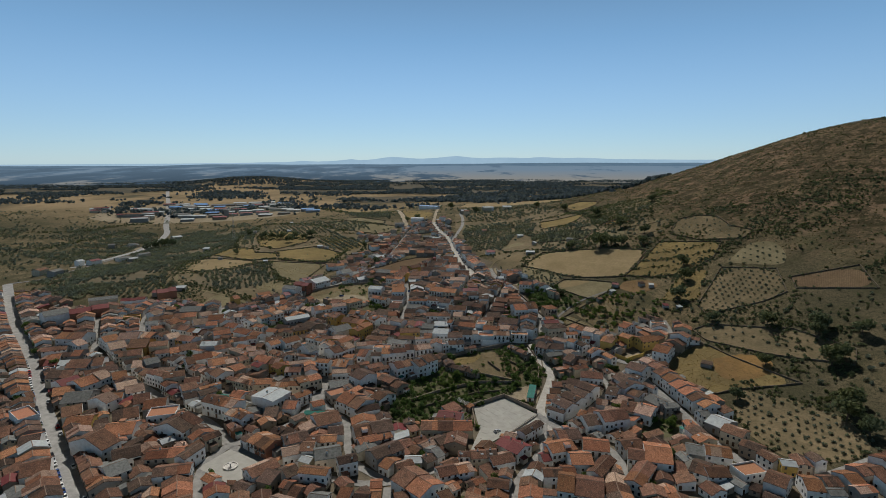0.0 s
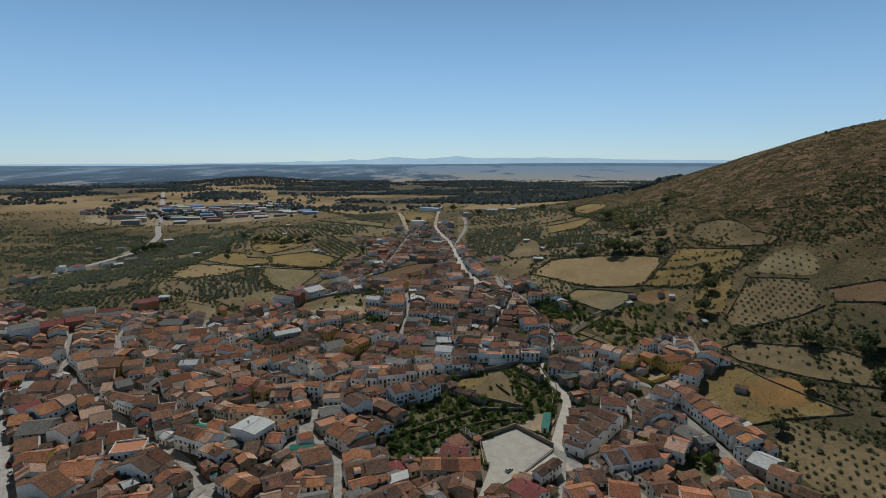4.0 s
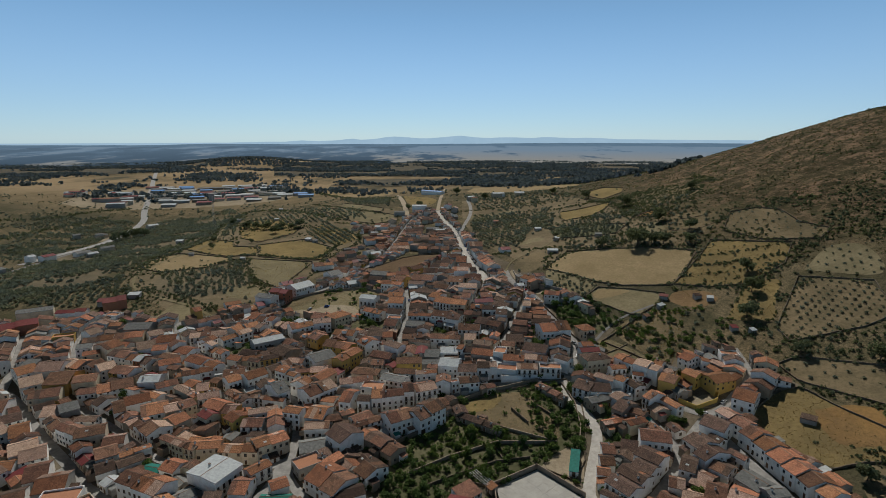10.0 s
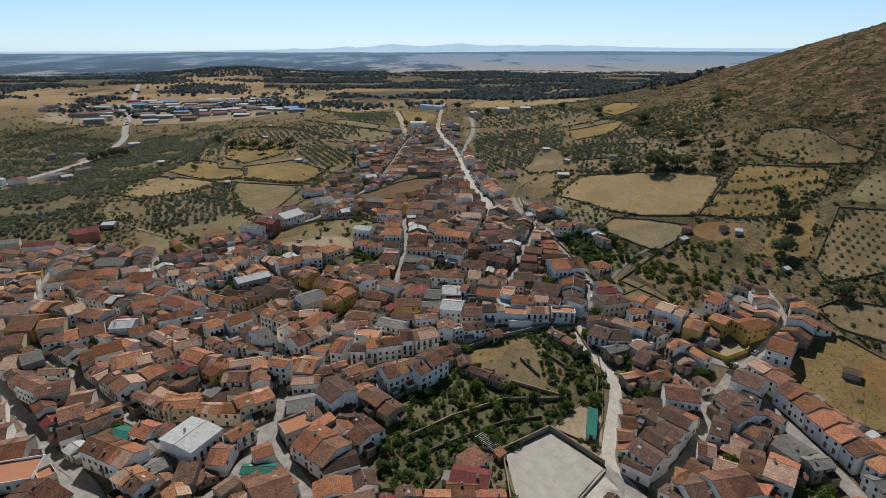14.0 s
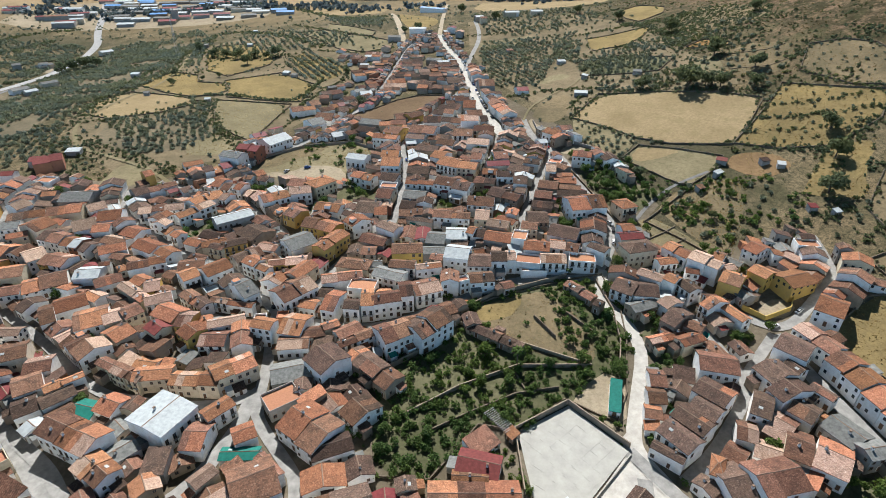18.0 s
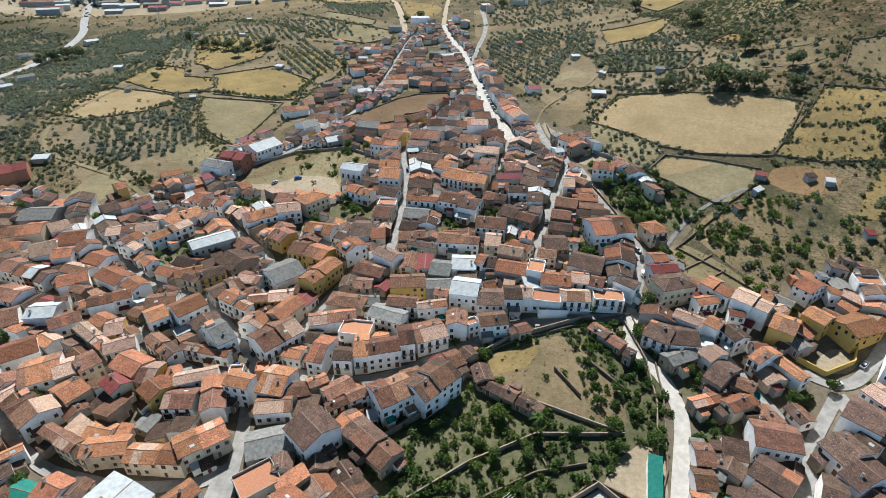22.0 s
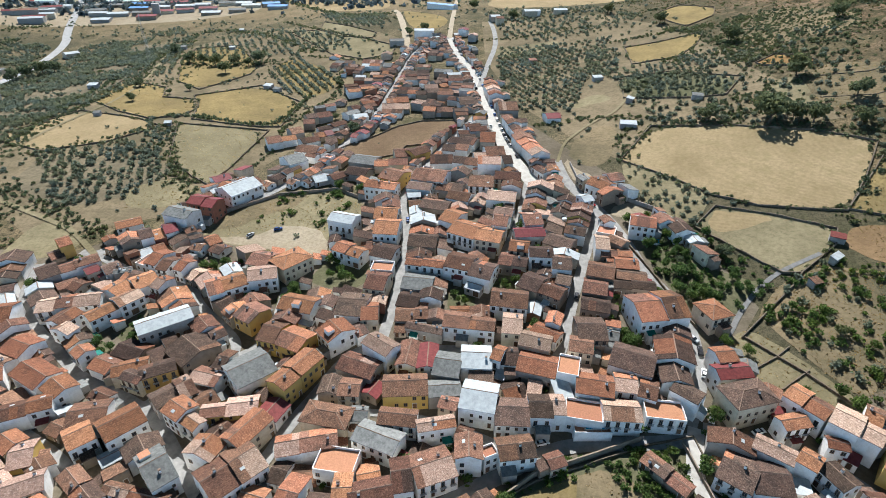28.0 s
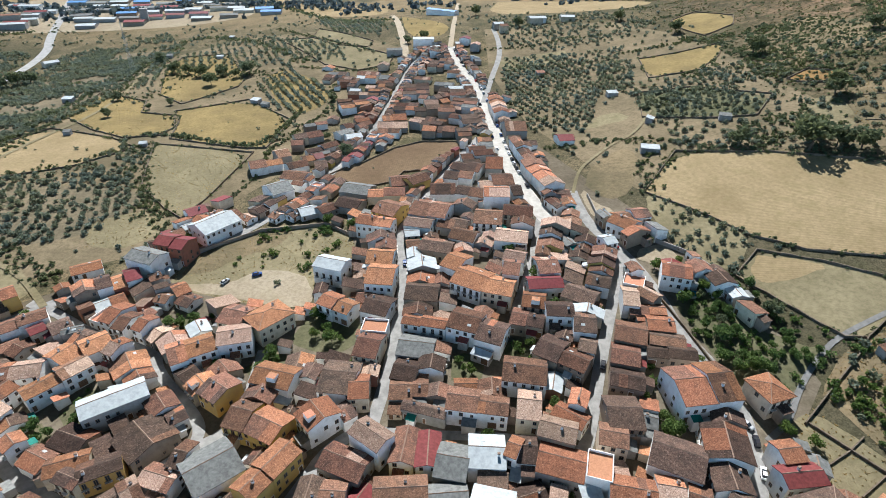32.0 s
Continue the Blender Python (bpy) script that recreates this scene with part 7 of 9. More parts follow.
# buildings that stand out
plan(85.4, 420.7, 11.3, 9.3, -58, 6, roof="orange", wall="cream", form="hip")
plan(68.9, 420.6, 13.5, 12.3, 1, 7.5, roof="orange", wall="white", form="gable")
plan(66.6, 399.3, 17.5, 10.2, 79, 5.5, roof="old", wall="white", form="gable")
plan(81.8, 394.3, 11.9, 4.5, 10, 6.5, roof="red", wall="white", form="gable")
plan(79.1, 399.3, 10.7, 4.3, 18, 6.2, roof="orange", wall="white", form="gable")
plan(-59.5, 489.0, 10.9, 9.3, -18, 8, roof="white", wall="white", form="gable")
plan(-35.1, 482.1, 12.6, 11.8, -14, 6.5, roof="pale", wall="white", form="gable")
plan(-50.1, 465.6, 18.5, 9.1, -16, 5.2, roof="pale", wall="white", form="hip")
plan(-79.6, 459.1, 14.5, 13.1, -18, 6.5, roof="pale", wall="cream", form="hip")
plan(-98.4, 444.2, 26.6, 9.0, 26, 6.5, roof="pale", wall="white", form="gable")
plan(-111.5, 419.7, 14.6, 9.1, 31, 7, roof="grey", wall="white", form="gable")
plan(-60.0, 412.6, 23.8, 5.6, -16, 6.2, roof="clay", wall="ochre", form="gable")
plan(-56.4, 395.8, 13.5, 9.6, -14, 7.5, roof="orange", wall="ochre", form="gable")
plan(-3.2, 414.5, 17.0, 10.0, -9, 6.2, roof="old", wall="white", form="gable")
plan(10.9, 414.1, 12.5, 9.3, 82, 6.2, roof="pale", wall="cream", form="gable")
plan(21.6, 408.3, 10.9, 6.8, -18, 6, roof="pale", wall="cream", form="gable")
plan(36.6, 571.0, 63.0, 9.2, -74, 7, roof="clay", wall="white", form="gable")
plan(66.1, 503.7, 15.0, 14.2, -66, 6, roof="clay", wall="white", form="hip")
plan(74.6, 474.9, 10.4, 6.8, 27, 6.5, roof="orange", wall="white", form="hip")
plan(-138.7, 493.8, 13.0, 10.0, -21, 8.5, roof="grey", wall="white", form="gable")
plan(-129.6, 504.1, 12.5, 10.4, -13, 9, roof="red", wall="brick", form="gable")
plan(-120.7, 523.9, 19.0, 14.6, 54, 6, roof="white", wall="white", form="gable")
plan(-55.2, 350.3, 17.6, 11.2, -19, 7, roof="orange", wall="white", form="gable")
plan(-46.3, 346.6, 7.5, 7.8, 24, 7, roof="clay", wall="white", form="gable")
plan(-32.4, 352.3, 18.7, 15.0, 4, 8, roof="orange", wall="white", form="gable")
plan(-23.3, 357.9, 11.9, 7.4, -64, 7.5, roof="grey", wall="white", form="gable")
plan(-16.8, 335.1, 30.2, 14.1, 30, 7, roof="clay", wall="white", form="gable")
plan(-97.3, 290.1, 15.1, 11.5, -15, 9, roof="white", wall="white", form="gable", rise=1.0)
plan(-122.8, 284.1, 25.2, 10.9, -35, 7.5, roof="orange", wall="white", form="gable")
plan(-71.9, 279.1, 9.4, 6.5, -29, 3, roof="green", wall="white", form="gable")
plan(53.2, 301.6, 3.9, 4.3, -16, 2.7, roof="green", wall="white", form="shed")
plan(54.5, 306.0, 3.9, 4.3, -16, 2.8, roof="green", wall="white", form="shed")
plan(55.8, 310.4, 3.9, 4.3, -16, 2.9, roof="green", wall="white", form="shed")
plan(65.6, 283.2, 10.5, 6.6, -44, 6.0, roof="old", wall="white", form="gable")
plan(70.3, 287.7, 10.1, 6.9, -44, 6.3, roof="old", wall="white", form="gable")
plan(75.2, 292.3, 9.6, 7.2, -44, 6.6, roof="old", wall="white", form="gable")
plan(80.4, 297.1, 7.4, 9.1, 45, 6.9, roof="old", wall="white", form="gable")
plan(85.7, 302.1, 7.7, 8.6, 45, 7.2, roof="old", wall="white", form="gable")
plan(64.0, 298.2, 6.8, 6.2, 71, 5, roof="old", wall="white", form="gable")
plan(66.3, 304.8, 7.2, 6.4, 71, 5, roof="old", wall="white", form="gable")
plan(68.6, 311.8, 7.5, 6.6, 71, 5, roof="old", wall="white", form="gable")
plan(73.4, 275.2, 9.6, 8.6, -13, 6.5, roof="orange", wall="cream", form="hip")
plan(4.1, 275.6, 9.1, 5.4, -16, 5, roof="red", wall="white", form="gable")
plan(82.6, 381.6, 14.9, 8.1, 14, 7, roof="old", wall="cream", form="hip")
plan(101.5, 378.6, 16.7, 8.5, -62, 7.5, roof="orange", wall="white", form="gable")
plan(112.2, 369.0, 12.8, 10.0, -66, 8, roof="pale", wall="cream", form="gable")
plan(33.1, 391.7, 8.3, 7.8, -21, 7, roof="pale", wall="white", form="flat")
plan(118.7, 359.9, 13.5, 9.2, 15, 5, roof="orange", wall="ochre", form="gable")
plan(141.0, 358.5, 10.8, 10.9, 18, 5, roof="orange", wall="ochre", form="gable")
plan(-93.1, 359.3, 18.3, 8.7, -38, 7, roof="grey", wall="white", form="gable")
plan(-69.7, 359.3, 16.3, 12.7, 46, 7, roof="clay", wall="white", form="gable")
plan(-30.7, 400.6, 18.8, 10.1, -30, 8, roof="pale", wall="white", form="gable")
plan(-7.5, 396.0, 8.8, 7.7, -6, 6, roof="grey", wall="white", form="gable")
plan(0.5, 399.9, 9.5, 8.2, -8, 6, roof="white", wall="white", form="gable")
plan(9.6, 378.5, 11.1, 8.9, 3, 6, roof="old", wall="white", form="gable")
plan(19.0, 379.5, 11.3, 6.5, 86, 8, roof="grey", wall="white", form="gable")
plan(24.5, 378.7, 8.7, 5.0, 90, 8, roof="clay", wall="white", form="gable")
plan(66.3, 385.4, 9.1, 5.7, -44, 7, roof="old", wall="white", form="gable")
plan(47.2, 378.0, 11.0, 6.9, -0, 6.5, roof="pale", wall="white", form="gable")
plan(68.8, 361.3, 10.0, 7.7, -19, 6, roof="old", wall="white", form="gable")
plan(10.8, 367.5, 10.8, 7.8, 9, 6, roof="old", wall="white", form="gable")
plan(5.8, 364.8, 6.9, 5.7, -49, 7, roof="orange", wall="white", form="gable")
plan(-70.5, 412.9, 12.0, 11.8, -20, 6, roof="clay", wall="ochre", form="gable")

plan(146.0, 264.0, 17.0, 9.0, -42, 4.5, roof="white", wall="white", form="shed")
plan(149.0, 247.0, 15.0, 9.0, -62, 6, roof="clay", wall="white", form="gable")
plan(150.5, 232.0, 12.0, 9.0, -70, 5, roof="grey", wall="stone", form="gable")
plan(-295.0, 442.0, 26.0, 14.0, 35, 6, roof="red", wall="brick", form="gable")
plan(-299.0, 470.0, 22.0, 9.0, 30, 5, roof="grey", wall="cream", form="gable")
plan(-314.0, 430.0, 18.0, 12.0, 50, 8, roof="grey", wall="white", form="gable")
plan(-272.0, 470.0, 20.0, 8.0, 10, 4.5, roof="red", wall="white", form="gable")

# other houses with a place of their own
plan(-20.7, 454.7, 13.6, 9.3, -21, 6, roof="pale", wall="white", form="gable")
plan(-23.4, 440.3, 10.9, 7.2, -12, 4, roof="grey", wall="grey", form="gable")
plan(-24.4, 428.3, 9.9, 8.0, -14, 4.5, roof="clay", wall="grey", form="gable")
plan(-24.6, 421.7, 12.9, 6.1, -8, 4.5, roof="clay", wall="stone", form="gable")
plan(-23.4, 415.7, 14.7, 4.8, -5, 4.5, roof="old", wall="stone", form="gable")
plan(-4.5, 454.7, 11.0, 8.4, 64, 6, roof="clay", wall="white", form="gable")
plan(3.4, 445.9, 7.3, 7.0, -35, 6, roof="old", wall="white", form="gable")
plan(16.5, 452.0, 11.0, 8.8, -17, 4, roof="old", wall="stone", form="gable")
plan(14.2, 429.7, 11.1, 9.4, -13, 5, roof="old", wall="white", form="gable")
plan(4.4, 437.4, 13.0, 6.0, -30, 3, roof="grey", wall="grey", form="shed")
plan(-44.0, 425.3, 11.4, 9.4, -36, 6, roof="clay", wall="cream", form="gable")
plan(-36.1, 442.7, 8.3, 9.3, -16, 5, roof="clay", wall="white", form="gable")
plan(-37.1, 430.1, 9.4, 5.8, 89, 5, roof="orange", wall="white", form="gable")
plan(49.4, 446.7, 9.8, 6.0, -18, 5, roof="clay", wall="stone", form="gable")
plan(46.1, 437.4, 8.7, 6.2, -23, 5, roof="old", wall="stone", form="gable")
plan(44.1, 429.8, 10.1, 6.2, -21, 5, roof="old", wall="stone", form="gable")
plan(40.9, 414.8, 13.9, 7.3, -13, 5.5, roof="old", wall="grey", form="gable")
plan(34.6, 407.3, 7.0, 6.8, -16, 6, roof="clay", wall="cream", form="gable")
plan(63.8, 449.6, 9.4, 8.0, -3, 5, roof="orange", wall="stone", form="gable")
plan(62.5, 432.0, 11.0, 4.9, 22, 4.5, roof="pale", wall="grey", form="gable")
plan(28.7, 430.8, 12.1, 7.7, -75, 4.5, roof="old", wall="stone", form="gable")
plan(27.5, 414.2, 8.3, 6.0, -37, 4, roof="orange", wall="white", form="gable")
plan(27.8, 455.1, 9.0, 9.1, -21, 7, roof="old", wall="white", form="gable")
plan(54.2, 460.2, 11.0, 8.5, -26, 5, roof="pale", wall="white", form="gable")
plan(-0.8, 400.9, 8.4, 7.5, -1, 5.5, roof="white", wall="white", form="gable")
plan(-8.3, 398.1, 8.5, 5.8, 86, 5.5, roof="grey", wall="grey", form="gable")
plan(7.1, 401.4, 4.2, 5.2, -8, 7, roof="orange", wall="white", form="gable")
plan(12.1, 400.4, 6.6, 5.3, -8, 5, roof="old", wall="white", form="gable")
plan(17.6, 398.1, 7.1, 4.9, -7, 6, roof="pale", wall="white", form="gable")
plan(19.4, 392.8, 6.3, 6.7, -14, 6, roof="clay", wall="white", form="gable")
plan(-94.3, 348.8, 17.7, 11.6, -13, 6, roof="orange", wall="white", form="gable")
plan(-109.8, 354.5, 16.2, 6.3, -37, 6, roof="clay", wall="white", form="gable")
plan(-74.6, 335.1, 7.3, 6.3, -14, 9, roof="orange", wall="white", form="gable")
plan(-61.0, 334.7, 13.1, 12.1, -19, 6, roof="clay", wall="grey", form="gable")
plan(-47.3, 334.2, 15.5, 11.5, 13, 6, roof="clay", wall="white", form="gable")
plan(-90.0, 373.6, 19.8, 9.5, -45, 6.5, roof="orange", wall="white", form="gable")
plan(-70.4, 379.1, 26.3, 7.8, 5, 7, roof="pale", wall="cream", form="gable")
plan(-67.6, 370.1, 12.6, 12.1, -35, 7, roof="pale", wall="cream", form="gable")
plan(-49.2, 371.1, 20.4, 15.3, -7, 6, roof="orange", wall="white", form="gable")
plan(-31.1, 368.2, 11.1, 8.2, -26, 6, roof="grey", wall="grey", form="gable")
plan(-18.9, 380.4, 21.0, 6.8, -12, 5, roof="clay", wall="cream", form="gable")
plan(-50.7, 413.0, 9.7, 9.6, 33, 6, roof="orange", wall="cream", form="gable")
plan(1.4, 338.3, 13.9, 7.9, -6, 6, roof="old", wall="stone", form="gable")
plan(-37.3, 324.4, 15.0, 11.1, -0, 7, roof="pale", wall="white", form="gable")
plan(-51.1, 294.2, 15.6, 10.9, 0, 6.5, roof="orange", wall="white", form="gable")
plan(-39.7, 284.2, 13.0, 5.3, -17, 5.5, roof="old", wall="white", form="gable")
plan(-32.2, 298.5, 10.6, 8.1, 58, 5.5, roof="old", wall="stone", form="gable")
plan(-81.7, 287.0, 9.5, 6.3, -12, 6, roof="clay", wall="white", form="gable")
plan(-77.3, 296.0, 8.9, 9.5, -14, 7, roof="orange", wall="white", form="gable")
plan(-56.5, 276.2, 8.8, 6.5, -30, 6, roof="clay", wall="white", form="gable")
plan(80.6, 351.5, 12.9, 15.0, -30, 5.5, roof="old", wall="white", form="gable")
plan(84.9, 332.9, 17.5, 10.1, -20, 5, roof="clay", wall="stone", form="gable")
plan(112.6, 314.7, 16.0, 14.7, -66, 5.5, roof="old", wall="white", form="gable")
plan(123.7, 322.3, 11.0, 11.8, -47, 6.5, roof="old", wall="white", form="gable")
plan(98.0, 297.6, 10.0, 6.6, 50, 6, roof="clay", wall="white", form="gable")
plan(108.0, 281.5, 12.6, 9.8, 19, 5.5, roof="clay", wall="cream", form="gable")
plan(111.7, 275.8, 11.1, 7.1, 42, 5.5, roof="orange", wall="cream", form="gable")
plan(-10.2, 214.9, 17.9, 15.3, -45, 6, roof="orange", wall="white", form="gable")
plan(59.4, 214.2, 17.2, 16.2, -16, 6, roof="orange", wall="white", form="gable")
plan(4.6, 257.3, 25.8, 13.4, -23, 5, roof="clay", wall="stone", form="gable")
plan(88.7, 221.9, 18.5, 7.3, 52, 6, roof="orange", wall="white", form="gable")
plan(102.1, 234.0, 17.8, 8.3, 70, 6, roof="orange", wall="white", form="gable")
plan(37.3, 255.5, 18.7, 16.6, -23, 5, roof="red", wall="white", form="gable")
plan(14.5, 333.0, 17.0, 4.6, -38, 2.8, roof="old", wall="stone")
plan(4.0, 341.5, 8.0, 5.0, 60, 3.2, roof="old", wall="stone")

# houses stand wall to wall: each spreads into the free ground behind and beside it
for k, (x, y, w, d, deg, h, kw) in enumerate(QUEUE):
    rot = radians(deg)
    for ax, ay in ((1, 0), (-1, 0), (0, 1), (0, -1)):
        ux, uy = ax * math.cos(rot) - ay * math.sin(rot), ax * math.sin(rot) + ay * math.cos(rot)
        for _ in range(1 if uy < -0.5 else 4):
            reach = (w if ax else d) / 2 + 0.25
            strip = (x + ux * reach, y + uy * reach, 0.5 if ax else w - 0.8, d - 0.8 if ax else 0.5, rot)
            if (d if ay else w) > 14 or not free(*strip, 0.1):
                break
            take(*strip)
            x, y = x + ux * 0.25, y + uy * 0.25
            w, d = w + 0.5 * abs(ax), d + 0.5 * abs(ay)
    QUEUE[k] = (x, y, w, d, deg, h, kw)

# rows of houses along both sides of every street
for line, nor, width, has_houses in STREETS:
    if not has_houses:
        continue
    for side in (1, -1):
        run = 0.0
        want = rnd.uniform(6, 10)
        storey = rnd.uniform(4.0, 5.2)
        k = 0.0
        seg = [math.hypot(b[0] - a[0], b[1] - a[1]) for a, b in zip(line, line[1:])]
        total = sum(seg)

        def at(sv):
            for a, b, L, n in zip(line, line[1:], seg, nor):
                if sv <= L:
                    u = sv / max(L, 1e-6)
                    return a[0] + (b[0] - a[0]) * u, a[1] + (b[1] - a[1]) * u, n
                sv -= L
            return line[-1][0], line[-1][1], nor[-1]
        sv = 2.0
        while sv < total - 2:
            w = rnd.uniform(4.6, 8.8)
            d = rnd.uniform(8.0, 12.5)
            x, y, n = at(min(sv + w / 2, total))
            w, d, low = (w * 0.8, d * 0.62, 0.72) if y > 530 else (w, d, 1.0)
            off = width / 2 + 0.1
            deg = math.degrees(math.atan2(n[1], n[0])) - 90
            placed = False
            for dd in (d, d * 0.75, d * 0.55):
                px, py = x + side * n[0] * (off + dd / 2), y + side * n[1] * (off + dd / 2)
                if free(px, py, w - 0.5, dd - 0.4, radians(deg), 0.04):
                    if rnd.random() < 0.4:
                        storey = rnd.choice((3.4, 4.0, 4.4, 4.7, 5.0, 5.3, 3.0, 6.0))
                    h = (storey + rnd.uniform(-0.6, 0.6)) * low
                    form = "flat" if rnd.random() < 0.055 else "gable"
                    turned = abs(w - dd) < 3 and rnd.random() < 0.3
                    w_, d_, deg_ = (dd, w, deg + 90) if turned else (w, dd, deg)
                    plan(px, py, w_, d_, deg_ + rnd.uniform(-3, 3), h, roof=random_roof(px, py), wall=random_wall(py > 385 and px > -70 and rnd.random() < 0.6), form=form)
                    placed = True
                    break
            sv += w if placed else 1.5
        # a second row of lower wings, stables and sheds behind
        sv = 4.0
        while sv < total - 2:
            w, d = rnd.uniform(4.5, 8.5), rnd.uniform(5, 9)
            x, y, n = at(min(sv + w / 2, total))
            deg = math.degrees(math.atan2(n[1], n[0])) - 90
            placed = y > 530 and rnd.random() < 0.5
            for back in () if placed else (8.6, 10.8, 13, 16, 20) if y < 530 else (6.5, 8.5):
                off = width / 2 + back
                px, py = x + side * n[0] * (off + d / 2), y + side * n[1] * (off + d / 2)
                if free(px, py, w, d, radians(deg), 0.08):
                    h = rnd.choice((2.4, 2.7, 3.0, 3.4, 3.8, 4.4)) + rnd.uniform(-0.3, 0.3)
                    form = rnd.choice(("gable", "gable", "shed"))
                    plan(px, py, w, d, deg + (90 if rnd.random() < 0.25 and abs(w - d) < 1.5 else 0) + rnd.uniform(-4, 4), h, roof=random_roof(px, py), wall=random_wall(True), form=form)
                    placed = True
                    break
            sv += w + rnd.choice((0.3, 0.3, 3)) if placed else 2.0

# what is still open inside the blocks
mid = [(p[0], p[1], n) for line, nor, width, hs in STREETS if hs for p, n in zip(line, nor)]
mid_xy = np.array([(p[0], p[1]) for p in mid])
for _ in range(16000):
    x, y = rnd.uniform(-440, 185), rnd.uniform(202, 800)
    if use_at(x, y) != 1 or blocked(x, y) or len(QUEUE) > 1900 or y > 540 and rnd.random() < 0.92:
        continue
    dist = np.hypot(mid_xy[:, 0] - x, mid_xy[:, 1] - y)
    k = int(dist.argmin())
    if dist[k] > 60 and rnd.random() < 0.7:
        continue
    n = mid[k][2]
    deg = math.degrees(math.atan2(n[1], n[0])) - 90 + rnd.uniform(-6, 6)
    if rnd.random() < 0.3:
        continue
    for w, d in ((rnd.uniform(7, 10), rnd.uniform(7, 10)), (rnd.uniform(4.5, 7), rnd.uniform(4.5, 7)), (rnd.uniform(3, 4.5), rnd.uniform(3, 5))):
        if free(x, y, w, d, radians(deg), 0.07):
            low = w < 5
            plan(x, y, w, d, deg, rnd.uniform(2.2, 2.9) if low else rnd.choice((2.7, 3.2, 4.0)) + rnd.uniform(-0.3, 0.3), roof=rnd.choice(("clay", "old", "grey", "clay", "old", "white", "red", "orange")) if low else random_roof(x, y),
                 wall=random_wall(True), form="shed" if low or rnd.random() < 0.25 else "gable", name="shed" if low else "house")
            break
for x, y, w, d, deg, h, kw in QUEUE:
    house(x, y, w, d, deg, h, **kw)
tagged(new("village_houses", far_houses.mesh("village_houses", FAR_MATS)), "dense tiled houses of the outer village", "houses", kind="stuff")

# earth of the yards and unbuilt corners of the village
tagged(drape("yard", [(-455, 515), (-379, 510), (-307, 456), (-246, 474), (-184, 470), (-146, 497), (-65, 466), (-58, 516), (-20, 600), (32, 628), (60, 560), (98, 479), (104, 450), (108, 427), (96, 413), (117, 386), (160, 395), (181, 349), (141, 328),
                      (157, 291), (156, 269), (150, 233), (212, 198), (-185, 198), (-260, 290)], YARD, 0.05), "trodden earth of yards between the houses", "yard", kind="structure")

# garden and yard trees
spot = random.Random(4)
bushes, leafy = [], 0
for n in range(7000):
    x, y = (spot.uniform(-260, 175), spot.uniform(205, 540)) if n < 2600 else (spot.uniform(-40, 75), spot.uniform(270, 380))
    u = use_at(x, y)
    if blocked(x, y) or u not in (1, 4):
        continue
    dry = u == 4 and bool(inside(F_DRYLOT, np.array(x), np.array(y)) or inside(F_STEPS, np.array(x), np.array(y)))
    if spot.random() < (0.16 if u == 1 else (0.5 if x > 40 else 0.04) if dry else 0.44):
        if leafy < 150:
            tree("garden", x, y, spot.uniform(0.5, 1.15))
            leafy += 1
        else:
            bushes.append((x, y))
for _ in range(520):
    x, y = spot.uniform(74, 118), spot.uniform(420, 472)
    if inside(F_EASTG, np.array(x), np.array(y)) and not blocked(x, y) and spot.random() < 0.22:
        if spot.random() < 0.4:
            tree("garden", x, y, spot.uniform(0.6, 1.25))
        else:
            bushes.append((x, y))
for _ in range(900):
    x, y = spot.uniform(104, 162), spot.uniform(382, 448)
    if inside(F_SHRUB, np.array(x), np.array(y)) and noise.noise((x * 0.09, y * 0.09, 2.0)) > 0.0 and spot.random() < 0.5:
        bushes.append((x, y))
for _ in range(260):
    x, y = spot.uniform(-105, -60), spot.uniform(490, 528)
    if inside(F_LOT, np.array(x), np.array(y)) and not inside(F_BARE, np.array(x), np.array(y)) and noise.noise((x * 0.1, y * 0.1, 5.0)) > 0.15:
        bushes.append((x, y))
for patio in PATIOS:
    mx, my = sum(q[0] for q in patio) / len(patio), sum(q[1] for q in patio) / len(patio)
    for q in patio + [(mx, my)] * 2:
        u = spot.uniform(0.25, 0.75)
        x, y = mx + (q[0] - mx) * u + spot.uniform(-1, 1), my + (q[1] - my) * u + spot.uniform(-1, 1)
        if not blocked(x, y):
            if spot.random() < 0.5:
                tree("garden", x, y, spot.uniform(0.6, 1.0))
            else:
                bushes.append((x, y))
EAST = [(100, 440), (108, 470), (125, 443), (158, 460), (180, 430), (190, 405), (168, 388), (125, 398), (106, 425)]
for _ in range(1500):
    x, y = spot.uniform(95, 195), spot.uniform(380, 475)
    if inside(EAST, np.array(x), np.array(y)) and use_at(x, y) == 0 and noise.noise((x * 0.06, y * 0.06, 1.0)) > 0.16 and spot.random() < 0.7:
        bushes.append((x, y))
THICKET = ([(78, 476), (75, 444), (93, 438), (119, 435), (124, 446), (106, 463), (101, 473)], [(106, 425), (128, 430), (145, 438), (150, 419), (150, 393), (139, 389), (135, 405), (118, 410)])
for _ in range(700):
    x, y = spot.uniform(72, 152), spot.uniform(388, 478)
    if any(inside(q, np.array(x), np.array(y)) for q in THICKET) and not blocked(x, y) and use_at(x, y) not in (2, 5):
        u = spot.random()
        if u < 0.13:
            tree("oak" if u < 0.04 else "garden", x, y, spot.uniform(0.4, 0.72))
        elif u < 0.55:
            bushes.append((x, y))
tree("garden", 103, 471, 1.1)
bushes = np.array(bushes)
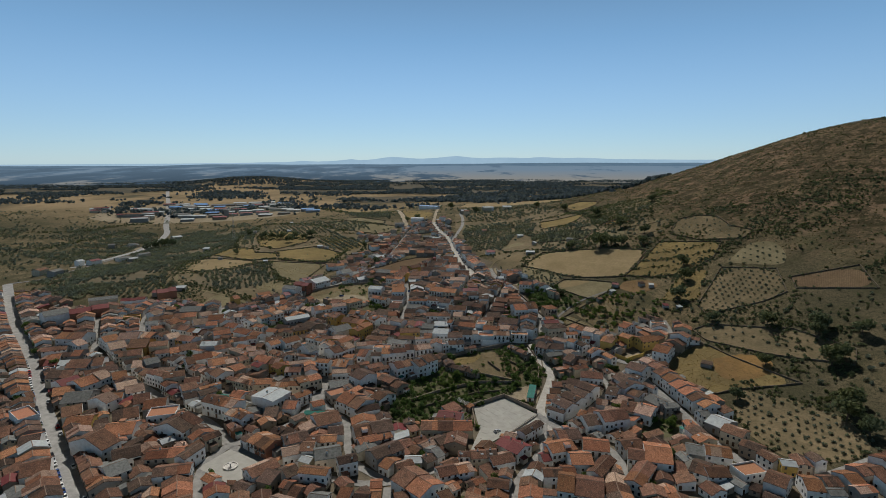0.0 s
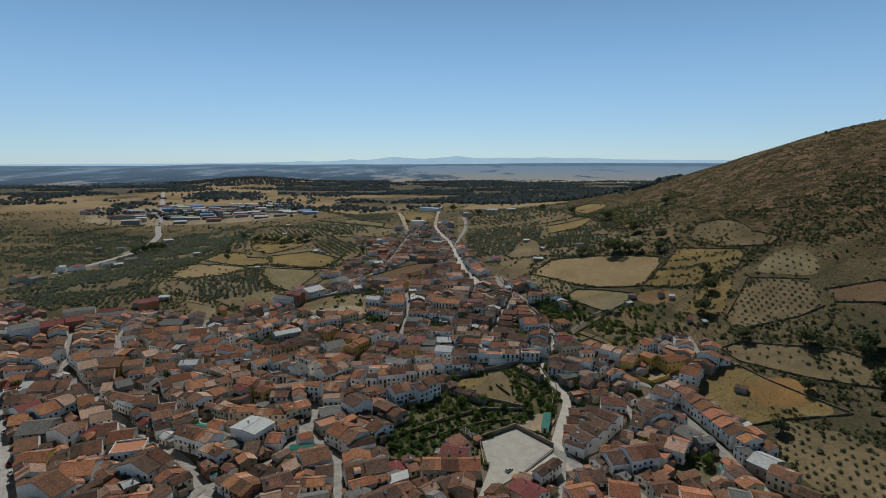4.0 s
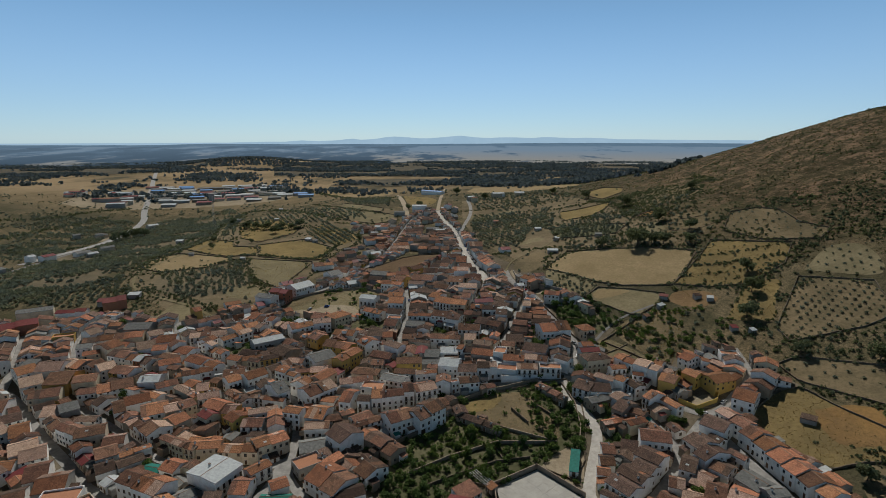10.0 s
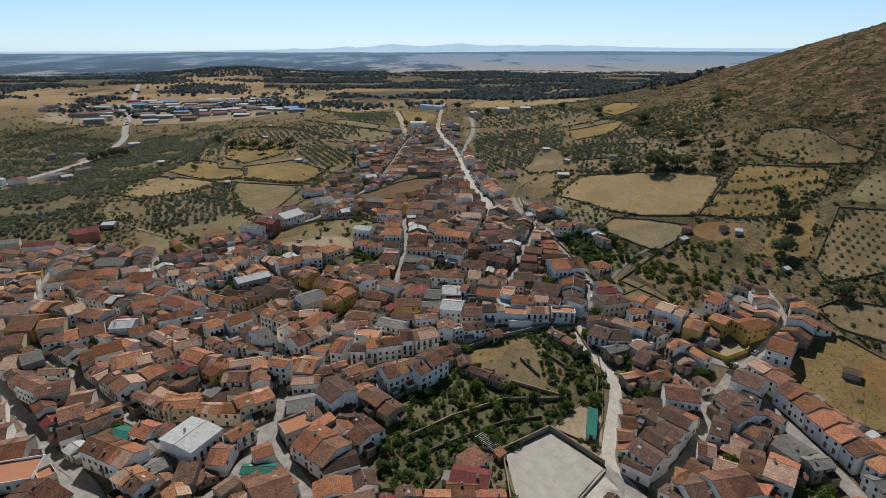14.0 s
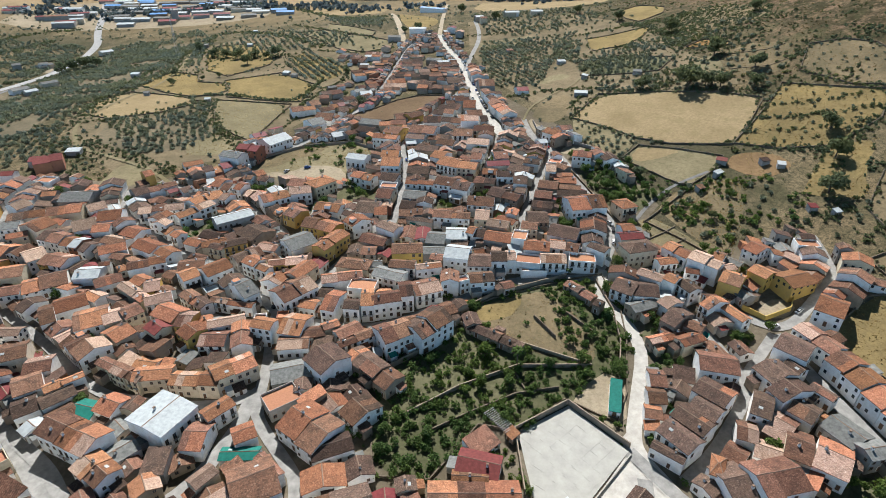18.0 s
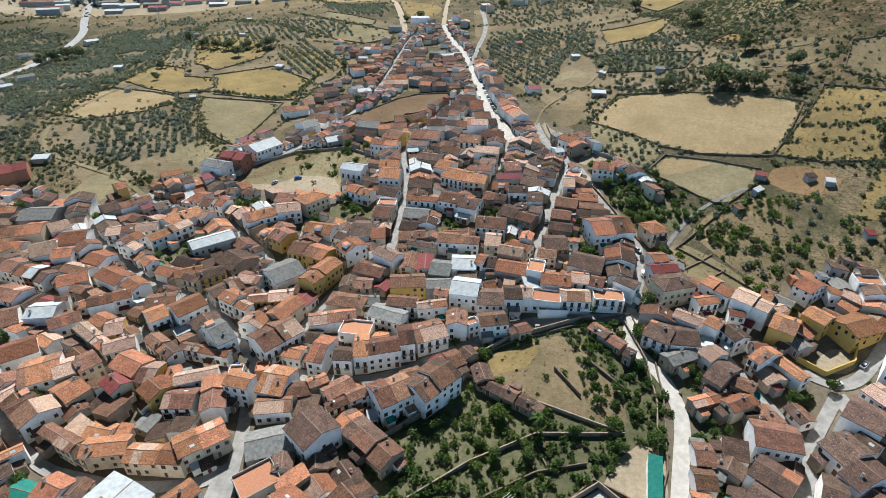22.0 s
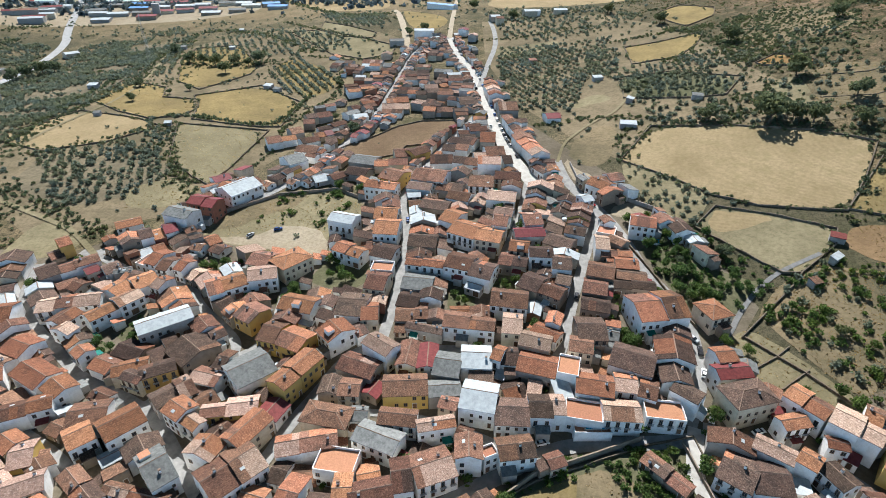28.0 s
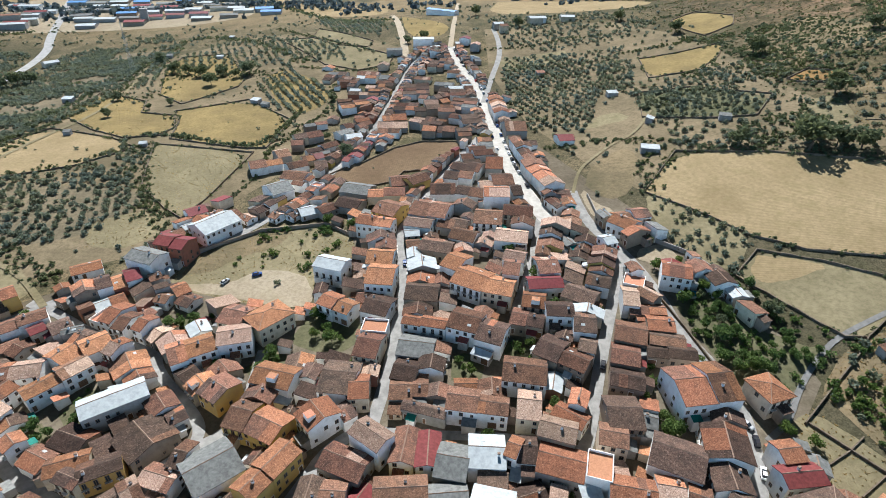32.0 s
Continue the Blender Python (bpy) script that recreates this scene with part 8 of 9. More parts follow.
scatter("garden_bushes", "leafy green bushes and fruit trees of the gardens", bushes, [0.5 + 1.6 * spot.random() ** 1.3 for _ in bushes], GREEN, 84, 0.23, seed=30)

# ---------------------------------------------------------------- groves and scrub
G_ROWS = [(31, 762), (88, 782), (100, 699), (72, 616), (40, 622), (31, 677)]
G_STRIPS = [(106, 757), (134, 748), (112, 666), (95, 670)]
G_SLOPE = [(115, 691), (147, 683), (184, 694), (196, 673), (141, 618), (106, 608)]
G_HILL = [(119, 620), (185, 663), (253, 685), (253, 648), (213, 579), (166, 573), (113, 582)]
G_BACK = [(124, 613), (167, 576), (202, 559), (190, 540), (158, 565), (103, 582)]
sc = np.random.default_rng(8)
olive = [rows_in(N_DARK, 5.5, 0.3, 0.8, 0.1), rows_in(N_LOOSE, 8, 0.4, 2.5, 0.3), rows_in(N_TAN, 13, 0.3, 4.0, 0.4), rows_in(N_GREEN, 5.5, 0.5, 1.2, 0.15), rows_in([(31, 793), (89, 785), (137, 787), (118, 720), (41, 750)], 7, 0.35), rows_in(G_ROWS, 5.6, 0.35, 0.5, 0.08), rows_in(G_STRIPS, 5.0, 0.35, 0.4, 0.08), rows_in(G_SLOPE, 6.0, 0.6, 1.0, 0.15), rows_in(G_HILL, 9.0, 0.6, 4.0, 0.35),
         rows_in([(-456, 944), (-373, 1040), (-304, 929), (-316, 795), (-344, 729), (-362, 715)], 5.2, 0.2), rows_in([(-148, 790), (-111, 754), (-102, 726), (-127, 685), (-171, 748), (-175, 779)], 7, 0.5),
         rows_in([(-558, 854), (-521, 972), (-409, 839), (-358, 686), (-391, 626), (-440, 640)], 5.4, 0.1, 1.0, 0.15, 7),
         rows_in([(-450, 705), (-392, 752), (-420, 932), (-326, 954), (-277, 805), (-295, 669), (-315, 609), (-300, 488), (-390, 520)], 5.2, 0.3, 1.2, 0.15, 8), rows_in([(-430, 520), (-300, 470), (-255, 515), (-285, 560), (-290, 620), (-300, 700), (-420, 700), (-432, 620)], 5.2, 0.25, 1.2, 0.12, 9),
         rows_in([(-700, 700), (-450, 650), (-450, 800), (-495, 950), (-620, 1000), (-750, 900)], 7.0, 0.15, 1.2, 0.15, 10), rows_in(G_BACK, 6.5, 0.5, 2.0, 0.25, 11),
         rows_in([(-260, 830), (-190, 810), (-110, 830), (-130, 900), (-230, 960), (-300, 900)], 7.0, 0.4, 1.5, 0.25, 12), rows_in([(30, 820), (130, 800), (190, 850), (150, 960), (30, 960)], 7.5, 0.2, 1.5, 0.3, 13), rows_in([(-262, 572), (-222, 600), (-185, 575), (-167, 552), (-181, 519), (-213, 508)], 4.9, 0.4, 1.4, 0.12), rows_in([(-222, 640), (-205, 620), (-186, 580), (-200, 560), (-230, 600)], 5.5, 0.3, 1.5, 0.2), rows_in(F_ORCH, 7, 0.5, 0.5, 0.1), rows_in(F_U2, 8, 0.5, 2.0, 0.3), rows_in(F_SHRUB, 8, 0.5, 2.0, 0.3)]
olive = np.concatenate(olive)
# the roads through the groves stay clear
olive = olive[[all(use_at(x + dx, y + dy) != 2 for dx, dy in ((0, 0), (3, 0), (-3, 0), (1, 5), (3, 9))) for x, y in olive]]
# bare parcels and headlands between the western groves
bare = np.array([noise.noise((x * 0.013, y * 0.022, 21.0)) + 0.5 * noise.noise((x * 0.06, y * 0.06, 22.0)) for x, y in olive])
olive = olive[(olive[:, 0] > -285) | (bare + sc.uniform(-0.12, 0.12, len(olive)) > -0.16)]
wild = np.stack([sc.uniform(-900, 420, 26000), sc.uniform(150, 1150, 26000)], -1)
dens = np.array([noise.noise((x * 0.016, y * 0.016, 3.0)) for x, y in wild])
code = np.array([use_at(x, y) for x, y in wild])
keep = (code == 0) & (dens + sc.uniform(-0.35, 0.35, len(wild)) > 0.06) & (terrain(wild[:, 0], wild[:, 1]) < 75)
wild = wild[keep][:3200]
allo = np.concatenate([olive, wild])
size = np.concatenate([sc.uniform(1.35, 2.3, len(olive)), sc.uniform(0.9, 1.9, len(wild))])
near = (allo[:, 1] < 640) & (allo[:, 0] > -330)
scatter("olive_grove", "grey-green olive trees in rows and loose groves", allo[near], size[near], OLIVE, 64, 0.29)
scatter("far_olive_grove", "dense rows of grey-green olive trees", allo[~near], size[~near] * 1.05, OLIVE, 26, 0.43, seed=4)
slope = np.concatenate([rows_in(F_K, 4.9, 0.55, 0.35, 0.06), rows_in(F_L, 4.5, 0.3, 0.4, 0.08), rows_in(F_STRIP1, 6.5, 0.4, 3.0, 0.35), rows_in(F_TERRACE, 8, 0.7, 2.0, 0.35), rows_in(F_OLIV, 6.5, 0.3), rows_in(F_M, 8, 0.4, 2.0, 0.3), rows_in(F_SLIP, 5.4, 0.7, 1.0, 0.15)])
scatter("young_orchard", "small round olive trees planted on tan soil", slope, np.where(slope[:, 0] < 120, sc.uniform(1.1, 1.9, len(slope)), sc.uniform(0.7, 1.3, len(slope))), OLIVE, 52, 0.31, seed=16)
few = np.stack([sc.uniform(-330, 320, 5000), sc.uniform(200, 1000, 5000)], -1)
few = few[[use_at(x, y) == 3 and not inside(F_STRAW, np.array(x), np.array(y)) and not inside(F_SMALL, np.array(x), np.array(y)) for x, y in few]]
few = few[sc.random(len(few)) < 0.12]
scatter("field_bushes", "small bushes dotted over dry fields", few, sc.uniform(0.5, 1.8, len(few)), OLIVE, 30, 0.4, seed=9)
hx = np.stack([sc.uniform(180, 1250, 110000), sc.uniform(250, 1500, 110000)], -1)
hz = terrain(hx[:, 0], hx[:, 1])
hn = np.array([noise.noise((x * 0.03, y * 0.03, 6.0)) for x, y in hx])
hx = hx[(hz > 58) & (hn + sc.uniform(-0.5, 0.5, len(hx)) > -0.15) & (np.array([use_at(x, y) for x, y in hx]) == 0)][:46000]
scatter("hillside_scrub", "low brown and olive scrub over the hillside", hx, sc.uniform(0.3, 0.85, len(hx)) ** 1.2, SCRUB, 8, 0.62, 0.6, 0.35, False, seed=12)
dark = sc.random(len(hx)) < 0.2
scatter("hillside_shrubs", "dark rounded shrubs dotted over the hillside", hx[dark] + sc.normal(0, 4, (int(dark.sum()), 2)), sc.uniform(0.6, 1.5, int(dark.sum())), OAK, 10, 0.6, 0.7, 0.4, False, seed=18)
# darker thickets at the foot of the hill
tx = np.stack([sc.uniform(150, 420, 30000), sc.uniform(280, 800, 30000)], -1)
tz = terrain(tx[:, 0], tx[:, 1])
tn = np.array([noise.noise((x * 0.022, y * 0.022, 11.0)) + 0.5 * noise.noise((x * 0.09, y * 0.09, 12.0)) for x, y in tx])
foot = inside([(280, 500), (305, 466), (345, 462), (420, 490), (410, 545), (330, 545)], tx[:, 0], tx[:, 1]) & (sc.random(len(tx)) < 0.45)
tx = tx[(foot | (tz > 45) & (tz < 105) & (tn > 0.34)) & (np.array([use_at(x, y) for x, y in tx]) == 0)][:6500]
scatter("thicket", "dark green thickets at the foot of the hill", tx, sc.uniform(0.5, 1.6, len(tx)), OAK, 14, 0.55, 0.7, 0.4, False, seed=14)
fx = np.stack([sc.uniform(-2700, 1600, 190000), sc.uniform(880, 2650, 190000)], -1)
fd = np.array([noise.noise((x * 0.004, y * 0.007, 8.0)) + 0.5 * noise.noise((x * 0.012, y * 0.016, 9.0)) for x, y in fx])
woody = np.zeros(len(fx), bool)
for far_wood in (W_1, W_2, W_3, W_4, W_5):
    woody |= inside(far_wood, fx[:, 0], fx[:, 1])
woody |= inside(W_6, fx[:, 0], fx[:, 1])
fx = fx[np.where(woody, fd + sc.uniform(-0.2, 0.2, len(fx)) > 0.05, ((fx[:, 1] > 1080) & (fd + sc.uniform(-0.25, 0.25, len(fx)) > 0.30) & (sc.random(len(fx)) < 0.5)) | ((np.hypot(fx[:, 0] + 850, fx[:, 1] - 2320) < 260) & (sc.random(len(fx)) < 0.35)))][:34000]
# far trees take the haze-tinted leaf colour
scatter("far_oaks", "dark holm oaks, tinted haze-blue, scattered over the far plain", fx, sc.uniform(2.6, 5.2, len(fx)), FAR_OAK, 7, 0.9, 0.75, 0.7, False, seed=13)

# heath above the fields
hn = np.stack([sc.uniform(190, 282, 1500), sc.uniform(645, 756, 1500)], -1)
hn = hn[inside(N_HEATH, hn[:, 0], hn[:, 1])]
scatter("heath_shrubs", "dense dark shrubs covering the upper slope", hn, sc.uniform(0.5, 1.5, len(hn)), OAK, 14, 0.55, 0.7, 0.4, False, seed=15)

# dry tufts over rough ground
tuft_xy = []
for ring, many in ((F_DRYLOT, 700), (F_LOT, 1300), (F_SHRUB, 1500), (F_STEPS, 400), (F_TERRACE, 1800), (F_E, 1200), (F_F, 400), (F_C, 1000), (F_J, 1500), (F_REDYARD, 200), (F_GOLD, 700), (F_U2, 900), (F_STRIP1, 900)):
    xs, ys = [q[0] for q in ring], [q[1] for q in ring]
    q = np.stack([sc.uniform(min(xs), max(xs), many * 2), sc.uniform(min(ys), max(ys), many * 2)], -1)
    tuft_xy.append(q[inside(ring, q[:, 0], q[:, 1])][:many])
tuft_xy = np.concatenate(tuft_xy)
tuft_xy = tuft_xy[[not blocked(x, y) for x, y in tuft_xy] & ~inside(F_BARE, tuft_xy[:, 0], tuft_xy[:, 1])]
scatter("dry_tufts", "tufts of straw-coloured dry grass", tuft_xy, sc.uniform(0.2, 0.6, len(tuft_xy)) ** 1.2, STRAWY, 6, 0.6, 0.5, 0.3, False, seed=41)

# larger trees at field edges
for x, y, s in ((166, 556, 1.9), (140, 573, 1.3), (186, 549, 1.2), (203, 538, 1.0), (178, 555, 1.2), (215, 470, 1.3), (205, 445, 1.2), (-240, 708, 0.6), (-262, 690, 0.9), (-215, 770, 1.2), (-200, 790, 1.1), (-72, 610, 1.1),
                (188, 418, 1.5), (228, 300, 1.5), (212, 262, 1.6), (205, 240, 1.1), (240, 330, 1.3), (222, 355, 1.2), (260, 320, 1.4), (195, 375, 1.1), (470, 713, 0.5), (203, 605, 1.7), (170, 566, 1.5), (214, 563, 1.4), (201, 698, 1.5), (184, 802, 1.5), (158, 888, 1.4), (265, 681, 1.3), (-227, 717, 0.7), (-279, 736, 1.0), (-270, 822, 1.5), (-252, 812, 1.3), (-236, 801, 1.5), (-215, 798, 1.3), (-190, 796, 1.4), (-310, 880, 1.3), (-428, 786, 1.6), (-424, 800, 1.8), (-416, 812, 1.6), (-408, 818, 1.4), (234, 303, 1.5), (203, 253, 1.4), (245, 337, 1.3), (198, 314, 0.9), (167, 287, 1.0), (-36, 872, 1.0), (-52, 862, 1.0), (20, 1000, 1.5), (60, 905, 1.3), (-62, 618, 0.6), (-90, 640, 0.5), (-112, 640, 0.6), (-48, 700, 0.6), (-100, 715, 0.7), (-30, 650, 0.5)):
    tree("oak", x, y, s)

# ---------------------------------------------------------------- field walls
def stone_wall(pts, height=0.95, thick=0.55):
    line = resample(pts, 4.0, 0)
    nor = sides_of(line)
    w = random.Random(len(line))
    v, f = [], []
    for (x, y), (a, b) in zip(line, nor):
        z, hh = ground(x, y), height * w.uniform(0.75, 1.2)
        for side, up in ((-1, -0.4), (-0.8, hh), (0.8, hh), (1, -0.4)):
            v.append((x + a * side * thick / 2 + w.uniform(-0.08, 0.08), y + b * side * thick / 2, z + up))
    for k in range(len(line) - 1):
        for c in range(3):
            f.append((k * 4 + c, k * 4 + c + 1, k * 4 + 5 + c, k * 4 + 4 + c))
    f += [(0, 1, 2, 3), tuple(len(v) - q for q in (1, 2, 3, 4))]
    return tagged(new("stone_wall", mesh_of("stone_wall", v, f, [FIELD_WALL])), "low dry-stone wall along a field edge", "wall", kind="structure")


for ring in (F_STRAW, F_SMALL, F_A, F_B, F_C, F_D, F_E, F_J, F_K, F_M, F_N, F_TERRACE, F_GARDEN, F_H, F_STRIP1, F_STRIP2, N_GREEN, N_TAN, F_U1, F_U3, N_BROWN):
    stone_wall(ring + ring[:1])
for pts in ([(200, 572), (222, 560), (236, 562)], [(210, 598), (232, 586), (244, 586)]):
    stone_wall(pts, 0.45, 0.5)
hedge = []
for ring in (F_STRAW, F_SMALL, F_A, F_B, F_C, F_D, F_E, F_K, F_M, F_N, F_TERRACE, F_L, F_STRIP1, F_STRIP2, F_GOLD):
    for x, y in resample(ring + ring[:1], 2.5):
        if sc.random() < 0.6:
            hedge.append((x + sc.uniform(-1.3, 1.3), y + sc.uniform(-1.3, 1.3)))
for belt, spread, many in (([(46, 600), (62, 598), (80, 604)], 1.5, 2), ([(86, 556), (92, 574), (104, 584)], 2.0, 2), ([(-122, 628), (-112, 664), (-97, 690), (-106, 752)], 2.0, 2), ([(-126, 560), (-118, 590), (-124, 626)], 1.6, 2), ([(176, 487), (204, 476), (232, 471)], 1.0, 1), ([(186, 499), (214, 488), (244, 480)], 1.2, 2), ([(197, 510), (224, 501), (250, 493)], 1.0, 1), ([(204, 451), (225, 462), (250, 475), (300, 490)], 5, 2), ([(150, 590), (190, 575), (215, 545), (260, 520)], 5, 2), ([(120, 640), (153, 656), (221, 660), (280, 640)], 4, 2), ([(185, 400), (196, 430), (210, 450)], 4, 2),
                           ([(205, 300), (230, 340), (250, 372)], 6, 3), ([(205, 262), (225, 300), (260, 330)], 8, 3), ([(240, 360), (290, 340), (330, 330)], 6, 2), ([(160, 395), (175, 402), (190, 404)], 3, 2), ([(84, 541), (98, 560), (112, 580), (150, 570), (205, 527)], 3, 2),
                           ([(-255, 525), (-240, 495), (-228, 470)], 8, 5), ([(-250, 530), (-215, 506), (-192, 498), (-170, 482)], 4, 4), ([(-168, 545), (-150, 530), (-138, 512)], 3, 3), ([(-300, 560), (-275, 535), (-262, 520)], 8, 4), ([(179, 354), (205, 320), (219, 307), (231, 287)], 2, 2), ([(173, 303), (189, 285), (198, 272), (219, 271)], 3, 3), ([(189, 382), (228, 358), (248, 335), (260, 325)], 3, 3), ([(181, 779), (204, 714), (189, 668), (187, 648), (214, 654), (223, 629), (229, 622)], 3, 4), ([(133, 767), (173, 768), (188, 771)], 2.5, 3), ([(162, 868), (210, 866)], 3, 2), ([(74, 600), (111, 593), (130, 575), (154, 563)], 2, 2), ([(-334, 906), (-266, 820), (-236, 801), (-175, 795)], 7, 5), ([(169, 589), (189, 602)], 2, 2), ([(-221, 1010), (-159, 922), (-87, 848)], 2, 2), ([(-146, 807), (-89, 782), (-62, 797)], 2, 2), ([(19, 823), (61, 821), (101, 838), (132, 833)], 3, 2), ([(160, 476), (185, 462), (209, 456), (237, 464), (266, 485), (287, 484), (307, 463), (336, 464)], 4, 3), ([(189, 387), (218, 383), (245, 372), (261, 380)], 3, 3), ([(204, 544), (230, 529), (253, 502)], 3, 2), ([(218, 538), (244, 572), (258, 580), (280, 553)], 3, 2), ([(185, 600), (203, 597), (222, 605), (243, 618)], 5, 3), ([(191, 679), (217, 700), (230, 660), (190, 620)], 12, 6), ([(-281, 568), (-296, 670), (-292, 692), (-300, 769), (-321, 882)], 3, 2), ([(-281, 568), (-259, 574), (-224, 610), (-213, 626), (-193, 611), (-177, 565), (-148, 540)], 3, 2), ([(-330, 870), (-300, 800), (-275, 720), (-250, 760)], 8, 2), ([(-205, 800), (-160, 800), (-170, 740)], 6, 2), ([(-200, 632), (-205, 600), (-180, 570), (-150, 530)], 3, 2)):
    for x, y in resample(belt, 2.5):
        for _ in range(many):
            hedge.append((x + sc.normal() * spread, y + sc.normal() * spread))
scatter("hedge_bushes", "dark bushes growing along the field walls", hedge, sc.uniform(0.5, 1.6, len(hedge)), OAK, 44, 0.31, 0.8, 0.5, False, seed=21)
far_hedge = []
for belt, spread in (([(-677, 901), (-620, 940), (-603, 1015), (-556, 1053)], 4), ([(-584, 783), (-575, 876), (-566, 927), (-553, 980)], 4), ([(-456, 736), (-424, 764), (-392, 785), (-354, 815)], 2.5),
                     ([(-291, 589), (-309, 678), (-325, 802), (-320, 866)], 2), ([(-310, 884), (-335, 1003), (-271, 983), (-194, 895), (-146, 824)], 4), ([(-216, 649), (-192, 649), (-134, 623), (-124, 658), (-121, 691)], 1.5),
                     ([(-531, 717), (-506, 738), (-514, 800)], 3), ([(-383, 1283), (-268, 1217), (-142, 1006), (-84, 1005)], 4)):
    for x, y in resample(belt, 3.0):
        for _ in range(3):
            px, py = x + sc.normal() * spread, y + sc.normal() * spread
            if use_at(px, py) != 2:
                far_hedge.append((px, py))
scatter("far_hedges", "dark hedge rows dividing the far groves", far_hedge, sc.uniform(0.7, 2.0, len(far_hedge)), OAK, 13, 0.58, 0.8, 0.5, False, seed=22)

# ---------------------------------------------------------------- distance
def backdrop_material(name, low, high, emit, painted_haze=None):
    """Glowing woods and open land of the distance; haze painted in, stronger farther off."""
    m = bpy.data.materials.new(name)
    m.use_nodes = True
    t = m.node_tree
    b = t.nodes["Principled BSDF"]
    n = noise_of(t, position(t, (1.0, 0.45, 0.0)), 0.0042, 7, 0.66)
    if painted_haze:
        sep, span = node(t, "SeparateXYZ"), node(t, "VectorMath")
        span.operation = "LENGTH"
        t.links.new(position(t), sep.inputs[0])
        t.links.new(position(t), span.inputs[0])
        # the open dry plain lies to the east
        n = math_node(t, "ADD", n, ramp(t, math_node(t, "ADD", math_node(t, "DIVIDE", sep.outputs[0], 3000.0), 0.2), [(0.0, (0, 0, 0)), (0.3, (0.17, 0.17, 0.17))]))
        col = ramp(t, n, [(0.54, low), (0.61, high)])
        # haze colour grows with distance from the village
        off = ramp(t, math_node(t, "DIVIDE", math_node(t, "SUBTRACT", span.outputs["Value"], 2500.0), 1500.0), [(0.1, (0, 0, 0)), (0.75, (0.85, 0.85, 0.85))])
        col = mix(t, off, col, mix(t, ramp(t, n, [(0.46, (0, 0, 0)), (0.6, (1, 1, 1))]), tuple(v * 0.62 for v in painted_haze), painted_haze))
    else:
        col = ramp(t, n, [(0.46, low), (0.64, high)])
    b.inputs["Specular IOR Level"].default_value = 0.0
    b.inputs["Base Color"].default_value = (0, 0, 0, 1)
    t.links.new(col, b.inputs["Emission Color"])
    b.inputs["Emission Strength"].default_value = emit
    b.inputs["Roughness"].default_value = 1.0
    return m


def far_band(name, label, r0, r1, z0, top, mat, a0=-62, a1=62):
    """A band of distant land between two radii, rising to top(angle)."""
    v, f = [], []
    n = 150
    for k in range(n + 1):
        a = radians(a0 + (a1 - a0) * k / n)
        for u in (0, 0.33, 0.66, 1):
            r = r0 + (r1 - r0) * u
            v.append((r * math.sin(a), r * math.cos(a), z0 + (top(math.degrees(a)) - z0) * u ** 1.5))
    for k in range(n):
        for c in range(3):
            f.append((k * 4 + c, k * 4 + 4 + c, k * 4 + 5 + c, k * 4 + 1 + c))
    return tagged(new(name, mesh_of(name, v, f, [mat], None, True)), label, "backdrop", kind="structure")


def bumpy(a, s, seed):
    return noise.fractal((a * s, seed, 0.0), 0.8, 2.0, 5)


# the blues here are distance haze put straight into glowing colours
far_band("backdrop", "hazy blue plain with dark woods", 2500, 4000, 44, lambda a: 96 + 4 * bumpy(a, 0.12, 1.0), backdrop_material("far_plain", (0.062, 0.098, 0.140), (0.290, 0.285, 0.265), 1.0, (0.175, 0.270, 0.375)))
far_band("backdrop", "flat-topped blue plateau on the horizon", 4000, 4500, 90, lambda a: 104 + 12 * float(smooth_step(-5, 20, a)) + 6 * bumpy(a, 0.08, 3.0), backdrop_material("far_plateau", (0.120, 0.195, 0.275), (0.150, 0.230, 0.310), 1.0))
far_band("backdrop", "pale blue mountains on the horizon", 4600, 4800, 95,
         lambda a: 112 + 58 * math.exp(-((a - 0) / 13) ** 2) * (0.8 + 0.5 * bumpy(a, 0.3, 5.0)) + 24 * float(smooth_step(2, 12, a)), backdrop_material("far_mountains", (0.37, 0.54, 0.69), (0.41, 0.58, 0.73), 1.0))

# ---------------------------------------------------------------- parked cars
CAR_PAINT = [plain("paint_" + k, c, 0.3, 4, 0.05) for k, c in (("white", (0.75, 0.75, 0.74)), ("silver", (0.42, 0.43, 0.44)), ("black", (0.03, 0.03, 0.035)), ("red", (0.35, 0.03, 0.03)), ("blue", (0.04, 0.08, 0.22)))]
TYRE = plain("tyre_rubber", (0.02, 0.02, 0.02), 0.8)


def loft(rings):
    """A closed skin through rings of equal length."""
    n = len(rings[0])
    v = [p for ring in rings for p in ring]
    f = [(a * n + k, a * n + (k + 1) % n, a * n + n + (k + 1) % n, a * n + n + k) for a in range(len(rings) - 1) for k in range(n)]
    return v, f + [tuple(reversed(range(n))), tuple(range(len(v) - n, len(v)))]


